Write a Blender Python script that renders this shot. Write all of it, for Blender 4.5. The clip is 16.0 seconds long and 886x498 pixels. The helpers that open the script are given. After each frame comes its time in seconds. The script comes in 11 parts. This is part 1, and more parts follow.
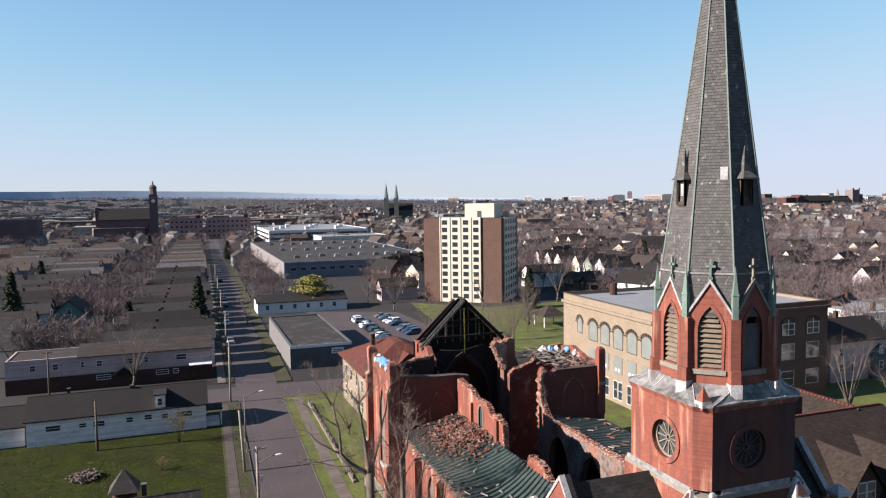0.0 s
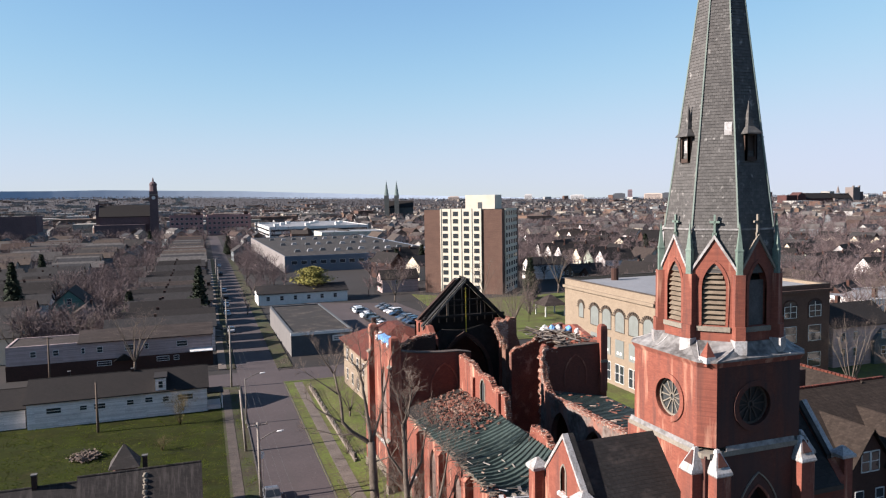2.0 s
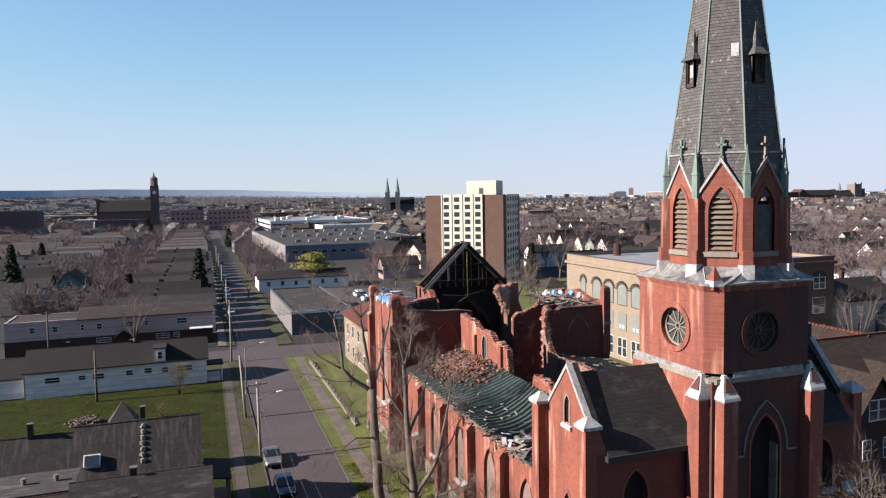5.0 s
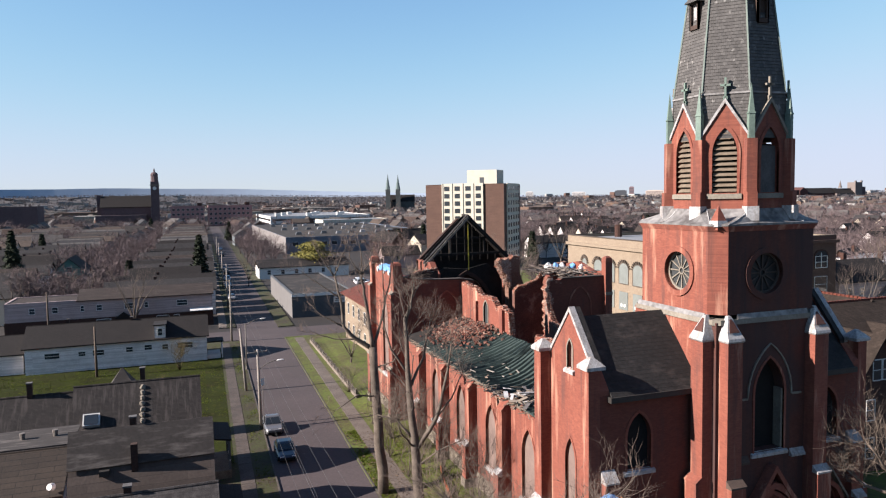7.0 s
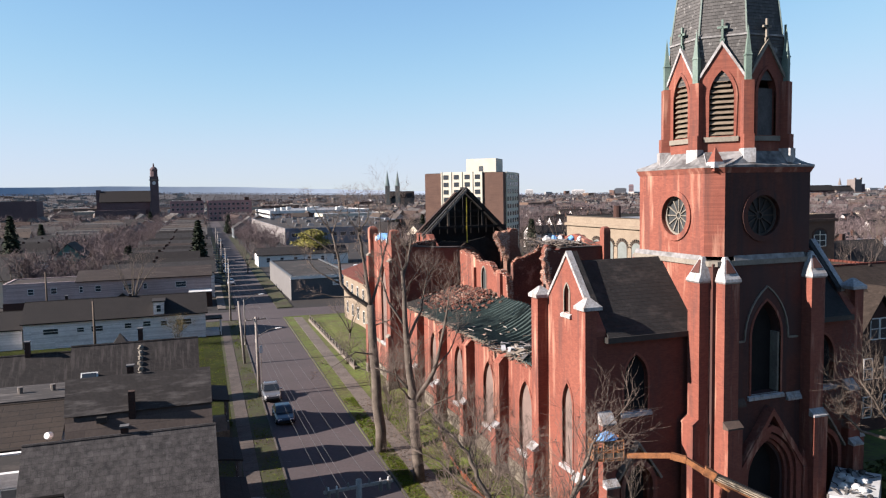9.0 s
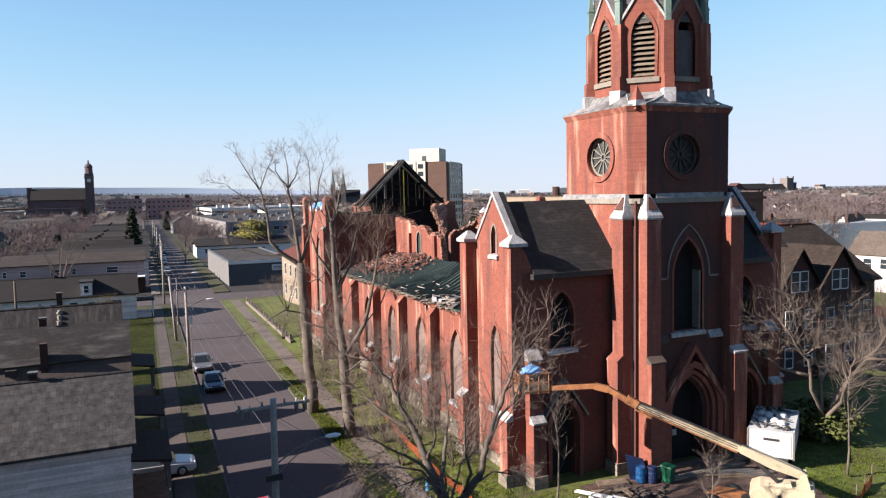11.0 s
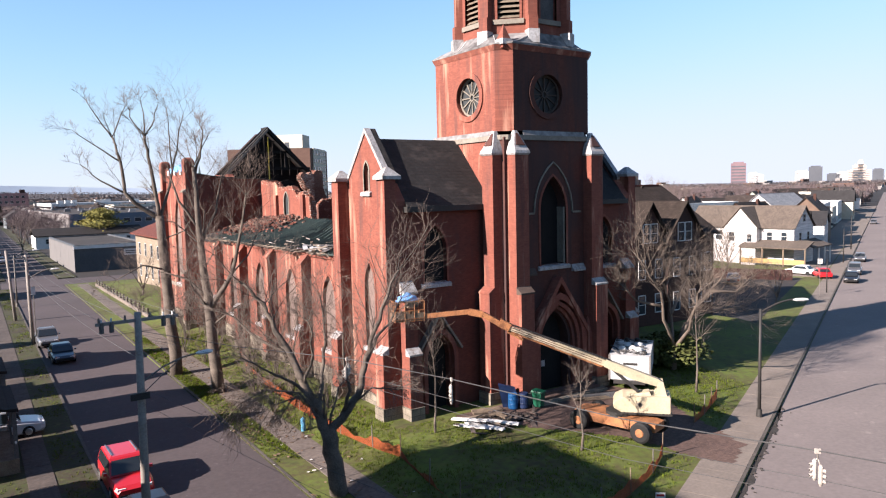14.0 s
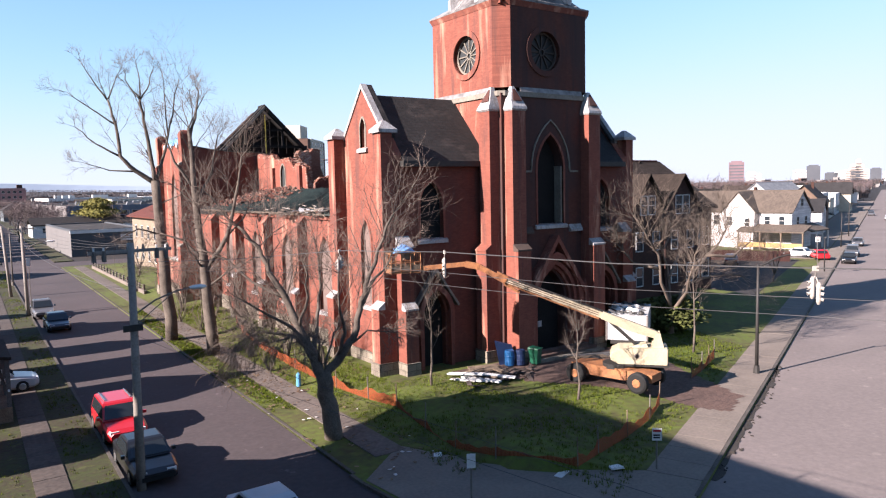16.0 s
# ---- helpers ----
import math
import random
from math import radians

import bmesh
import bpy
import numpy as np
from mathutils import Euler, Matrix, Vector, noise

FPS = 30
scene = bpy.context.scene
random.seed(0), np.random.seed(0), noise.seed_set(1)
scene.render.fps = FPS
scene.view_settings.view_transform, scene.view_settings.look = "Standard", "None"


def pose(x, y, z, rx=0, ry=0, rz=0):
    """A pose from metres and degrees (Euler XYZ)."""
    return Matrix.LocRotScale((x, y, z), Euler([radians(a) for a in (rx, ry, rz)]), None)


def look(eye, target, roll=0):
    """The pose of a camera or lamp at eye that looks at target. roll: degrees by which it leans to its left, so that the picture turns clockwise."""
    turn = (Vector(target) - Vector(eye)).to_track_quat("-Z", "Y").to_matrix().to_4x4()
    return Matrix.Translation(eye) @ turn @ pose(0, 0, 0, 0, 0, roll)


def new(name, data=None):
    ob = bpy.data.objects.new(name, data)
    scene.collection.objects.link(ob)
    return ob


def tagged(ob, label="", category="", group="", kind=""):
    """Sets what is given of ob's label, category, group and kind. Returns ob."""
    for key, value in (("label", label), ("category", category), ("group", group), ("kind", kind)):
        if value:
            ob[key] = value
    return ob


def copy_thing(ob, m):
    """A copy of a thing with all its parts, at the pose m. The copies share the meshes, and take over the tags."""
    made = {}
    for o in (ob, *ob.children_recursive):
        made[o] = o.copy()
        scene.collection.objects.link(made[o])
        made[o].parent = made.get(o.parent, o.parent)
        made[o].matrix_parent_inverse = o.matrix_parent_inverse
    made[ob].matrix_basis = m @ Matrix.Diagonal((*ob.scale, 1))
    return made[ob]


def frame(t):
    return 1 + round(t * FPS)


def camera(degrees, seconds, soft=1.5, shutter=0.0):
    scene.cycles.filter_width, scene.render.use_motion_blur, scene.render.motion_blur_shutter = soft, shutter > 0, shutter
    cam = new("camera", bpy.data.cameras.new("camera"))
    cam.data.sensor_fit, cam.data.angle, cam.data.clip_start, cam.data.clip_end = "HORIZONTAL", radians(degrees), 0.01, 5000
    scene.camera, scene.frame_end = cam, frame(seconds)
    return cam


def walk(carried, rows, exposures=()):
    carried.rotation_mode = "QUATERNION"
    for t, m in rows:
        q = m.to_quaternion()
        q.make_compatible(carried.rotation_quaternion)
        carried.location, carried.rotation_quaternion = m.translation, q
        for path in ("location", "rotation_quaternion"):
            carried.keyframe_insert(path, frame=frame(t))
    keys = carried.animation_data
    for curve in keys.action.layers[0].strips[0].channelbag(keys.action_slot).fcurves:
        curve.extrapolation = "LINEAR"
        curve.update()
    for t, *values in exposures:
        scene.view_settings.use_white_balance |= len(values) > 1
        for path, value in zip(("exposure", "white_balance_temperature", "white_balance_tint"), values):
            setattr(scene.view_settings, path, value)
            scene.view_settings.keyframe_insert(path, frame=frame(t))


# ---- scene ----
cam = camera(63.3, 16.0, 1.2)
PATH = [
    (0, (0.782, 0.557, 35.439), (1.455, 2.435, 35.296), -0.8),
    (0.5, (0.762, 0.583, 34.819), (1.436, 2.46, 34.674), -0.9),
    (1, (0.716, 0.655, 34.18), (1.389, 2.533, 34.036), -0.9),
    (1.5, (0.687, 0.657, 33.435), (1.36, 2.535, 33.291), -0.8),
    (2, (0.662, 0.698, 32.778), (1.334, 2.576, 32.633), -0.9),
    (2.5, (0.675, 0.961, 32.134), (1.346, 2.84, 31.989), -0.9),
    (3, (0.662, 1.048, 31.343), (1.333, 2.927, 31.198), -0.9),
    (3.5, (0.721, 1.076, 30.597), (1.391, 2.954, 30.451), -1.0),
    (4, (0.764, 1.094, 29.865), (1.434, 2.973, 29.719), -1.0),
    (6.5, (0.73, 1.401, 25.502), (1.398, 3.28, 25.354), -1.0),
    (7, (0.657, 1.356, 24.683), (1.325, 3.235, 24.535), -1.0),
    (7.5, (0.643, 1.292, 23.776), (1.312, 3.171, 23.627), -1.0),
    (8, (0.581, 1.13, 22.853), (1.249, 3.009, 22.704), -1.0),
    (8.5, (0.536, 1.112, 22.04), (1.204, 2.992, 21.891), -1.0),
    (8.7, (0.549, 1.106, 21.792), (1.217, 2.985, 21.641), -1.0),
    (10.8, (1.953, 0.75, 17.942), (2.668, 2.612, 17.792), -1.1),
    (11, (1.873, 0.793, 17.674), (2.677, 2.618, 17.521), -1.2),
    (11.5, (1.688, 0.848, 16.93), (2.737, 2.543, 16.767), -1.4),
    (12, (1.541, 1.035, 16.032), (2.669, 2.679, 15.868), -1.4),
    (12.5, (1.452, 1.025, 15.425), (2.581, 2.668, 15.261), -1.4),
    (13, (1.405, 1.117, 15.107), (2.534, 2.76, 14.944), -1.4),
    (13.5, (1.272, 1.014, 14.518), (2.401, 2.657, 14.354), -1.4),
    (14, (1.26, 0.907, 13.9), (2.39, 2.549, 13.735), -1.3),
    (14.5, (1.234, 0.852, 13.279), (2.365, 2.493, 13.114), -1.3),
    (15, (1.241, 0.805, 12.665), (2.373, 2.446, 12.498), -1.2),
    (15.5, (1.274, 0.792, 11.999), (2.407, 2.431, 11.831), -1.2),
    (16, (1.293, 0.876, 11.31), (2.427, 2.515, 11.142), -1.2),
]
walk(cam, [(t, look(eye, target, roll)) for t, eye, target, roll in PATH],
     exposures=[(0, 1.64, 6500, 10), (8.5, 1.70, 6500, 10), (11, 1.83, 6500, 10), (13, 1.91, 6500, 11), (14.5, 2.01, 6500, 14), (16, 2.08, 6450, 16)])

# ---- world, sun and exposure ----
SUN_EL, SUN_AZ = 27.0, 3.2          # degrees above the horizon; degrees from -x towards +y
world = bpy.data.worlds.new("sky")
scene.world = world
world.use_nodes = True
wn = world.node_tree
for n_ in list(wn.nodes):
    wn.nodes.remove(n_)
sky = wn.nodes.new("ShaderNodeTexSky")
sky.sky_type = 'NISHITA'
sky.sun_disc = False
sky.sun_elevation = radians(SUN_EL)
sky.sun_rotation = radians(-90 + SUN_AZ)
sky.air_density, sky.dust_density, sky.ozone_density = 1.0, 0.0, 2.5
# soft cap per channel: the sky colour levels off towards the bright horizon
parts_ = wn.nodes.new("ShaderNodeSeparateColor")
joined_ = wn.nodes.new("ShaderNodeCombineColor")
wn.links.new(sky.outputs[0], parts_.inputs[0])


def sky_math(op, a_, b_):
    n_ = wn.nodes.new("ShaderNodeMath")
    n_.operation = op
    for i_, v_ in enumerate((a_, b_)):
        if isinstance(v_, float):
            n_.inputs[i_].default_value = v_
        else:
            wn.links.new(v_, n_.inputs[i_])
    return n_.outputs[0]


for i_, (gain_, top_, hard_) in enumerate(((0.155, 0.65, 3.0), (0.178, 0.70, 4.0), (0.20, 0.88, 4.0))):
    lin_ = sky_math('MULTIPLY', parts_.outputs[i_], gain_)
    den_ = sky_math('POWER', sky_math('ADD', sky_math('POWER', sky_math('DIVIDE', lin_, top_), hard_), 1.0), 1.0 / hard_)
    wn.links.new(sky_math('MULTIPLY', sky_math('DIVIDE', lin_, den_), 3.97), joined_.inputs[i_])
bg = wn.nodes.new("ShaderNodeBackground")
bg.inputs[1].default_value = 0.086
wo = wn.nodes.new("ShaderNodeOutputWorld")
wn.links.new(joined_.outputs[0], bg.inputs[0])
wn.links.new(bg.outputs[0], wo.inputs[0])
sun_data = bpy.data.lights.new("sun", 'SUN')
sun_data.energy, sun_data.angle, sun_data.color = 5.0, radians(0.53), (1.0, 0.888, 0.825)
sun = new("sun", sun_data)
ce, se = math.cos(radians(SUN_EL)), math.sin(radians(SUN_EL))
sun.rotation_euler = Vector((ce * math.cos(radians(SUN_AZ)), -ce * math.sin(radians(SUN_AZ)), -se)).to_track_quat("-Z", "Y").to_euler()
sun.location = (-200, 20, 120)

# ---- materials ----
MATS = {}


def mat(name, c, c2=None, scale=1.0, rough=0.85, metal=0.0, bump=0.0, fine=9.0, pattern="", row=0.2, length=0.4, mortar=None,
        island=0.0, random_c=0.0, contrast=0.5, spec=0.3, streak=None, tone=None):
    """A procedural surface: two scales of noise between c and c2, with an optional pattern of courses, boards or seams."""
    if name in MATS:
        return MATS[name]
    m = bpy.data.materials.new(name)
    m.use_nodes = True
    t = m.node_tree
    N, L = t.nodes, t.links
    p = N["Principled BSDF"]
    p.inputs["Roughness"].default_value = rough
    p.inputs["Metallic"].default_value = metal
    p.inputs["Specular IOR Level"].default_value = spec
    c2 = c2 or tuple(0.62 * v for v in c)
    tone = (0.76 if max(c) < 0.45 else 0.84) * (tone or (0.61 if max(c) < 0.45 else 0.92))
    c, c2 = tuple(tone * v for v in c), tuple(tone * v for v in c2)
    geo = N.new("ShaderNodeNewGeometry")
    n1 = N.new("ShaderNodeTexNoise")
    n1.inputs["Scale"].default_value, n1.inputs["Detail"].default_value = scale, 5
    n2 = N.new("ShaderNodeTexNoise")
    n2.inputs["Scale"].default_value, n2.inputs["Detail"].default_value = scale * fine, 4
    L.new(geo.outputs["Position"], n1.inputs["Vector"])
    L.new(geo.outputs["Position"], n2.inputs["Vector"])
    add = N.new("ShaderNodeMath")
    add.operation = 'ADD'
    L.new(n1.outputs[0], add.inputs[0])
    L.new(n2.outputs[0], add.inputs[1])
    ramp = N.new("ShaderNodeMapRange")
    ramp.inputs["From Min"].default_value, ramp.inputs["From Max"].default_value = 1.0 - contrast * 0.5, 1.0 + contrast * 0.5
    L.new(add.outputs[0], ramp.inputs["Value"])
    mix = N.new("ShaderNodeMix")
    mix.data_type = 'RGBA'
    mix.inputs["A"].default_value, mix.inputs["B"].default_value = (*c, 1), (*c2, 1)
    L.new(ramp.outputs[0], mix.inputs["Factor"])
    col, height = mix.outputs["Result"], n2.outputs[0]
    if pattern:
        sep = N.new("ShaderNodeSeparateXYZ")
        L.new(geo.outputs["Position"], sep.inputs[0])
        uv = N.new("ShaderNodeCombineXYZ")
        if pattern in ("brick", "shingle", "block", "slates"):
            s = N.new("ShaderNodeMath")
            s.operation = 'SUBTRACT' if pattern == "slates" else 'ADD'
            L.new(sep.outputs[0], s.inputs[0])
            L.new(sep.outputs[1], s.inputs[1])
            L.new(s.outputs[0], uv.inputs[0])
            L.new(sep.outputs[2], uv.inputs[1])
        else:
            L.new(sep.outputs[0], uv.inputs[0])
            L.new(sep.outputs[1], uv.inputs[1])
        br = N.new("ShaderNodeTexBrick")
        br.inputs["Scale"].default_value = 1.0
        br.inputs["Brick Width"].default_value, br.inputs["Row Height"].default_value = length, row
        br.inputs["Mortar Size"].default_value = row * (0.07 if pattern == "brick" else 0.05)
        br.inputs["Mortar Smooth"].default_value = 0.3
        br.inputs["Color1"].default_value, br.inputs["Color2"].default_value = ((0.86, 0.84, 0.84, 1), (1.1, 1.1, 1.1, 1)) if pattern == "brick" else ((0.75, 0.75, 0.75, 1), (1.15, 1.15, 1.15, 1))
        k = mortar or 0.55
        br.inputs["Mortar"].default_value = (k, k, k, 1)
        L.new(uv.outputs[0], br.inputs["Vector"])
        mul = N.new("ShaderNodeMix")
        mul.data_type, mul.blend_type = 'RGBA', 'MULTIPLY'
        mul.inputs["Factor"].default_value = 1.0
        L.new(col, mul.inputs["A"])
        L.new(br.outputs["Color"], mul.inputs["B"])
        col = mul.outputs["Result"]
        hm = N.new("ShaderNodeMath")
        hm.operation = 'SUBTRACT'
        L.new(n2.outputs[0], hm.inputs[0])
        L.new(br.outputs["Fac"], hm.inputs[1])
        height = hm.outputs[0]
    if streak:
        # stretched noise tints: soot, salts, wear, and painted shadow streaks on the lot grass
        for scl_, lo_, hi_, tint_, amt_ in streak:
            mp = N.new("ShaderNodeMapping")
            mp.inputs["Scale"].default_value = scl_
            L.new(geo.outputs["Position"], mp.inputs["Vector"])
            ns = N.new("ShaderNodeTexNoise")
            ns.inputs["Scale"].default_value, ns.inputs["Detail"].default_value, ns.inputs["Roughness"].default_value = 1.0, 7, 0.62
            L.new(mp.outputs[0], ns.inputs["Vector"])
            rg = N.new("ShaderNodeMapRange")
            rg.inputs["From Min"].default_value, rg.inputs["From Max"].default_value, rg.inputs["To Max"].default_value = lo_, hi_, amt_
            L.new(ns.outputs[0], rg.inputs["Value"])
            sm = N.new("ShaderNodeMix")
            sm.data_type = 'RGBA'
            sm.inputs["B"].default_value = (*tint_, 1)
            L.new(rg.outputs[0], sm.inputs["Factor"])
            L.new(col, sm.inputs["A"])
            col = sm.outputs["Result"]
    if island or random_c:
        src = geo.outputs["Random Per Island"]
        if random_c:
            oi = N.new("ShaderNodeObjectInfo")
            src = oi.outputs["Random"]
        hsv = N.new("ShaderNodeHueSaturation")
        mr = N.new("ShaderNodeMapRange")
        a = island or random_c
        mr.inputs["To Min"].default_value, mr.inputs["To Max"].default_value = 1 - a, 1 + a
        L.new(src, mr.inputs["Value"])
        L.new(mr.outputs[0], hsv.inputs["Value"])
        L.new(col, hsv.inputs["Color"])
        col = hsv.outputs[0]
    L.new(col, p.inputs["Base Color"])
    if bump:
        b = N.new("ShaderNodeBump")
        b.inputs["Strength"].default_value = min(1.0, bump)
        b.inputs["Distance"].default_value = 0.03
        L.new(height, b.inputs["Height"])
        L.new(b.outputs[0], p.inputs["Normal"])
    MATS[name] = m
    return m


def palette(name, colours, rough=0.85):
    """One surface whose colour is picked per loose piece from a few."""
    m = bpy.data.materials.new(name)
    m.use_nodes = True
    N, L = m.node_tree.nodes, m.node_tree.links
    p = N["Principled BSDF"]
    p.inputs["Roughness"].default_value = rough
    p.inputs["Specular IOR Level"].default_value = 0.25
    geo = N.new("ShaderNodeNewGeometry")
    r = N.new("ShaderNodeValToRGB")
    r.color_ramp.interpolation = 'CONSTANT'
    while len(r.color_ramp.elements) < len(colours):
        r.color_ramp.elements.new(0.5)
    for i, c in enumerate(colours):
        r.color_ramp.elements[i].position = i / len(colours)
        r.color_ramp.elements[i].color = (*[0.65 * v for v in c], 1)
    L.new(geo.outputs["Random Per Island"], r.inputs[0])
    n = N.new("ShaderNodeTexNoise")
    n.inputs["Scale"].default_value, n.inputs["Detail"].default_value = 0.9, 6
    L.new(geo.outputs["Position"], n.inputs["Vector"])
    mr = N.new("ShaderNodeMapRange")
    mr.inputs["From Min"].default_value, mr.inputs["From Max"].default_value = 0.3, 0.7
    mr.inputs["To Min"].default_value, mr.inputs["To Max"].default_value = 0.7, 1.2
    L.new(n.outputs[0], mr.inputs["Value"])
    h = N.new("ShaderNodeHueSaturation")
    L.new(mr.outputs[0], h.inputs["Value"])
    L.new(r.outputs[0], h.inputs["Color"])
    L.new(h.outputs[0], p.inputs["Base Color"])
    return m


def glass(name, tint=(0.02, 0.025, 0.03), rough=0.08):
    m = bpy.data.materials.new(name)
    m.use_nodes = True
    p = m.node_tree.nodes["Principled BSDF"]
    p.inputs["Base Color"].default_value = (*tint, 1)
    p.inputs["Roughness"].default_value = rough
    p.inputs["Specular IOR Level"].default_value = 0.6
    return m


SOOT = ((1.3, 1.3, 0.13), 0.52, 0.72, (0.055, 0.03, 0.027), 0.8)
SALTS = ((0.9, 0.9, 0.10), 0.55, 0.74, (0.55, 0.33, 0.23), 0.7)
BRICK = mat("red brick", (0.36, 0.118, 0.077), (0.26, 0.080, 0.055), 0.35, 0.9, bump=0.3, pattern="brick", row=0.075, length=0.22, mortar=0.85, contrast=0.9, streak=(SOOT, SALTS), tone=0.67)
# tower front brick: soot stains plus extra darkness standing in for south-side shade
BRICK_SOOT_SHADE = mat("smoke blackened and shade darkened brick", (0.25, 0.088, 0.06), (0.17, 0.06, 0.044), 0.35, 0.92, bump=0.3, pattern="brick", row=0.075, length=0.22, mortar=0.85, contrast=0.9, streak=(((0.45, 0.45, 0.16), 0.40, 0.62, (0.045, 0.026, 0.024), 0.85), ((1.6, 1.6, 0.12), 0.5, 0.7, (0.03, 0.02, 0.02), 0.8)), tone=0.46)
# brick of the south fronts: smoke streaks, base darkened to stand in for shade
BRICK_SMOKE_SHADE = mat("smoked red brick darkened for shade", (0.27, 0.084, 0.056), (0.19, 0.062, 0.044), 0.35, 0.92, bump=0.3, pattern="brick", row=0.075, length=0.22, mortar=0.85, contrast=0.9, streak=(((0.9, 0.9, 0.14), 0.55, 0.72, (0.06, 0.03, 0.027), 0.7),), tone=0.62)
ZINC = mat("weathered grey flashing", (0.44, 0.43, 0.42), (0.12, 0.11, 0.105), 0.55, 0.6, bump=0.3, fine=5, contrast=0.55)
BRICK_OLD = mat("old broken brick", (0.259, 0.108, 0.072), (0.374, 0.238, 0.18), 1.1, 0.95, bump=0.8, pattern="brick", row=0.09, length=0.25, mortar=0.6, contrast=0.7)
BRICK_IN = mat("dark inner brick", (0.11, 0.055, 0.04), (0.04, 0.028, 0.025), 0.5, 0.95, bump=0.6, pattern="brick", row=0.09, length=0.25, contrast=0.8)
STONE = mat("pale weathered stone", (0.411, 0.371, 0.305), (0.239, 0.206, 0.166), 0.9, 0.9, bump=0.3, contrast=0.7)
RUBBLE_STONE = mat("foundation stone", (0.425, 0.374, 0.289), (0.23, 0.187, 0.145), 1.6, 0.95, bump=0.8, pattern="block", row=0.4, length=0.8, contrast=0.6)
WHITE_METAL = mat("white painted flashing", (0.487, 0.487, 0.487), (0.184, 0.17, 0.162), 0.9, 0.6, bump=0.15, contrast=0.7, streak=(((2.2, 2.2, 0.6), 0.5, 0.68, (0.16, 0.13, 0.11), 0.8),))
SPIRE_SLATE = mat("weathered spire slate", (0.155, 0.148, 0.14), (0.095, 0.09, 0.086), 0.5, 0.72, bump=0.5, fine=9, pattern="slates", row=0.2, length=0.33, mortar=0.5, contrast=0.7, streak=(((0.8, 0.8, 0.09), 0.5, 0.72, (0.07, 0.065, 0.062), 0.6), ((2.6, 2.6, 1.6), 0.6, 0.7, (0.27, 0.26, 0.245), 0.6)))
SLATE_DK = mat("dark roof slate", (0.0395, 0.0369, 0.0359), (0.0211, 0.0195, 0.019), 0.6, 0.8, bump=0.8, pattern="shingle", row=0.19, length=0.3, mortar=0.3, contrast=0.8, streak=(((0.7, 0.7, 1.4), 0.52, 0.72, (0.055, 0.045, 0.04), 0.6),))
COPPER = mat("green copper", (0.26, 0.36, 0.30), (0.16, 0.23, 0.195), 1.5, 0.7, bump=0.2)
COPPER_ROOF = mat("green sheet roofing", (0.105, 0.152, 0.135), (0.032, 0.048, 0.046), 0.9, 0.6, bump=0.3, contrast=0.9)
CHAR = mat("charred timber", (0.035, 0.03, 0.028), (0.012, 0.011, 0.01), 1.5, 0.95, bump=0.4)
TIMBER = mat("weathered timber", (0.34, 0.26, 0.18), (0.17, 0.12, 0.085), 2.0, 0.9, bump=0.4, island=0.3)
LOUVRE = mat("weathered louvre wood", (0.336, 0.272, 0.2), (0.192, 0.144, 0.104), 2.0, 0.9, bump=0.3)
BOARD = mat("grey window board", (0.33, 0.235, 0.20), (0.21, 0.15, 0.13), 1.2, 0.9, bump=0.2, contrast=0.8)
GREYBOARD = mat("silvered board", (0.192, 0.184, 0.184), (0.112, 0.108, 0.104), 1.5, 0.9, bump=0.2)
# near-black colour stands in for unlit interiors behind empty openings
DARK = mat("dark interior", (0.02, 0.018, 0.017), (0.01, 0.009, 0.009), 1.0, 0.95)
GLASS = glass("dark window glass")
LEAD = mat("leaded window glass", (0.10, 0.11, 0.11), (0.05, 0.055, 0.06), 4.0, 0.35)
ASPHALT = mat("worn asphalt", (0.092, 0.072, 0.073), (0.060, 0.048, 0.049), 0.12, 0.92, bump=0.15, fine=40, contrast=0.6, streak=(((0.5, 0.06, 1), 0.55, 0.68, (0.045, 0.037, 0.036), 0.6), ((1.6, 1.6, 1), 0.64, 0.7, (0.12, 0.098, 0.10), 0.5)), tone=0.82)
ASPHALT_MAIN = mat("pale asphalt", (0.195, 0.162, 0.150), (0.143, 0.12, 0.112), 0.1, 0.92, bump=0.15, fine=50, contrast=0.6, streak=(((0.05, 0.3, 1), 0.52, 0.66, (0.11, 0.094, 0.085), 0.5), ((0.9, 0.9, 1), 0.62, 0.70, (0.23, 0.195, 0.172), 0.4)), tone=1.0)
CONCRETE = mat("concrete pavement", (0.245, 0.202, 0.168), (0.165, 0.137, 0.115), 0.5, 0.92, bump=0.2, fine=14, contrast=0.6, tone=0.82)
WORN_PATH = mat("worn brown concrete", (0.20, 0.165, 0.14), (0.11, 0.088, 0.074), 0.5, 0.92, bump=0.2, fine=10, contrast=0.5, tone=0.75)
# house-side paving: dirt plus darkening that stands in for the houses' deeper shade
DIRT_SHADE_CONCRETE = mat("dirty concrete darkened for shade", (0.15, 0.12, 0.102), (0.075, 0.060, 0.052), 0.5, 0.92, bump=0.2, fine=10, contrast=0.5)
KERB = mat("stone kerb", (0.16, 0.138, 0.118), (0.075, 0.065, 0.056), 0.8, 0.9, bump=0.3)
GRASS = mat("spring grass", (0.092, 0.125, 0.017), (0.062, 0.05, 0.02), 0.22, 0.95, bump=1.0, fine=11, contrast=0.5, tone=1.0, streak=(((1.1, 1.1, 1), 0.55, 0.70, (0.10, 0.105, 0.022), 0.6), ((0.35, 0.35, 1), 0.56, 0.68, (0.028, 0.032, 0.009), 0.6)))
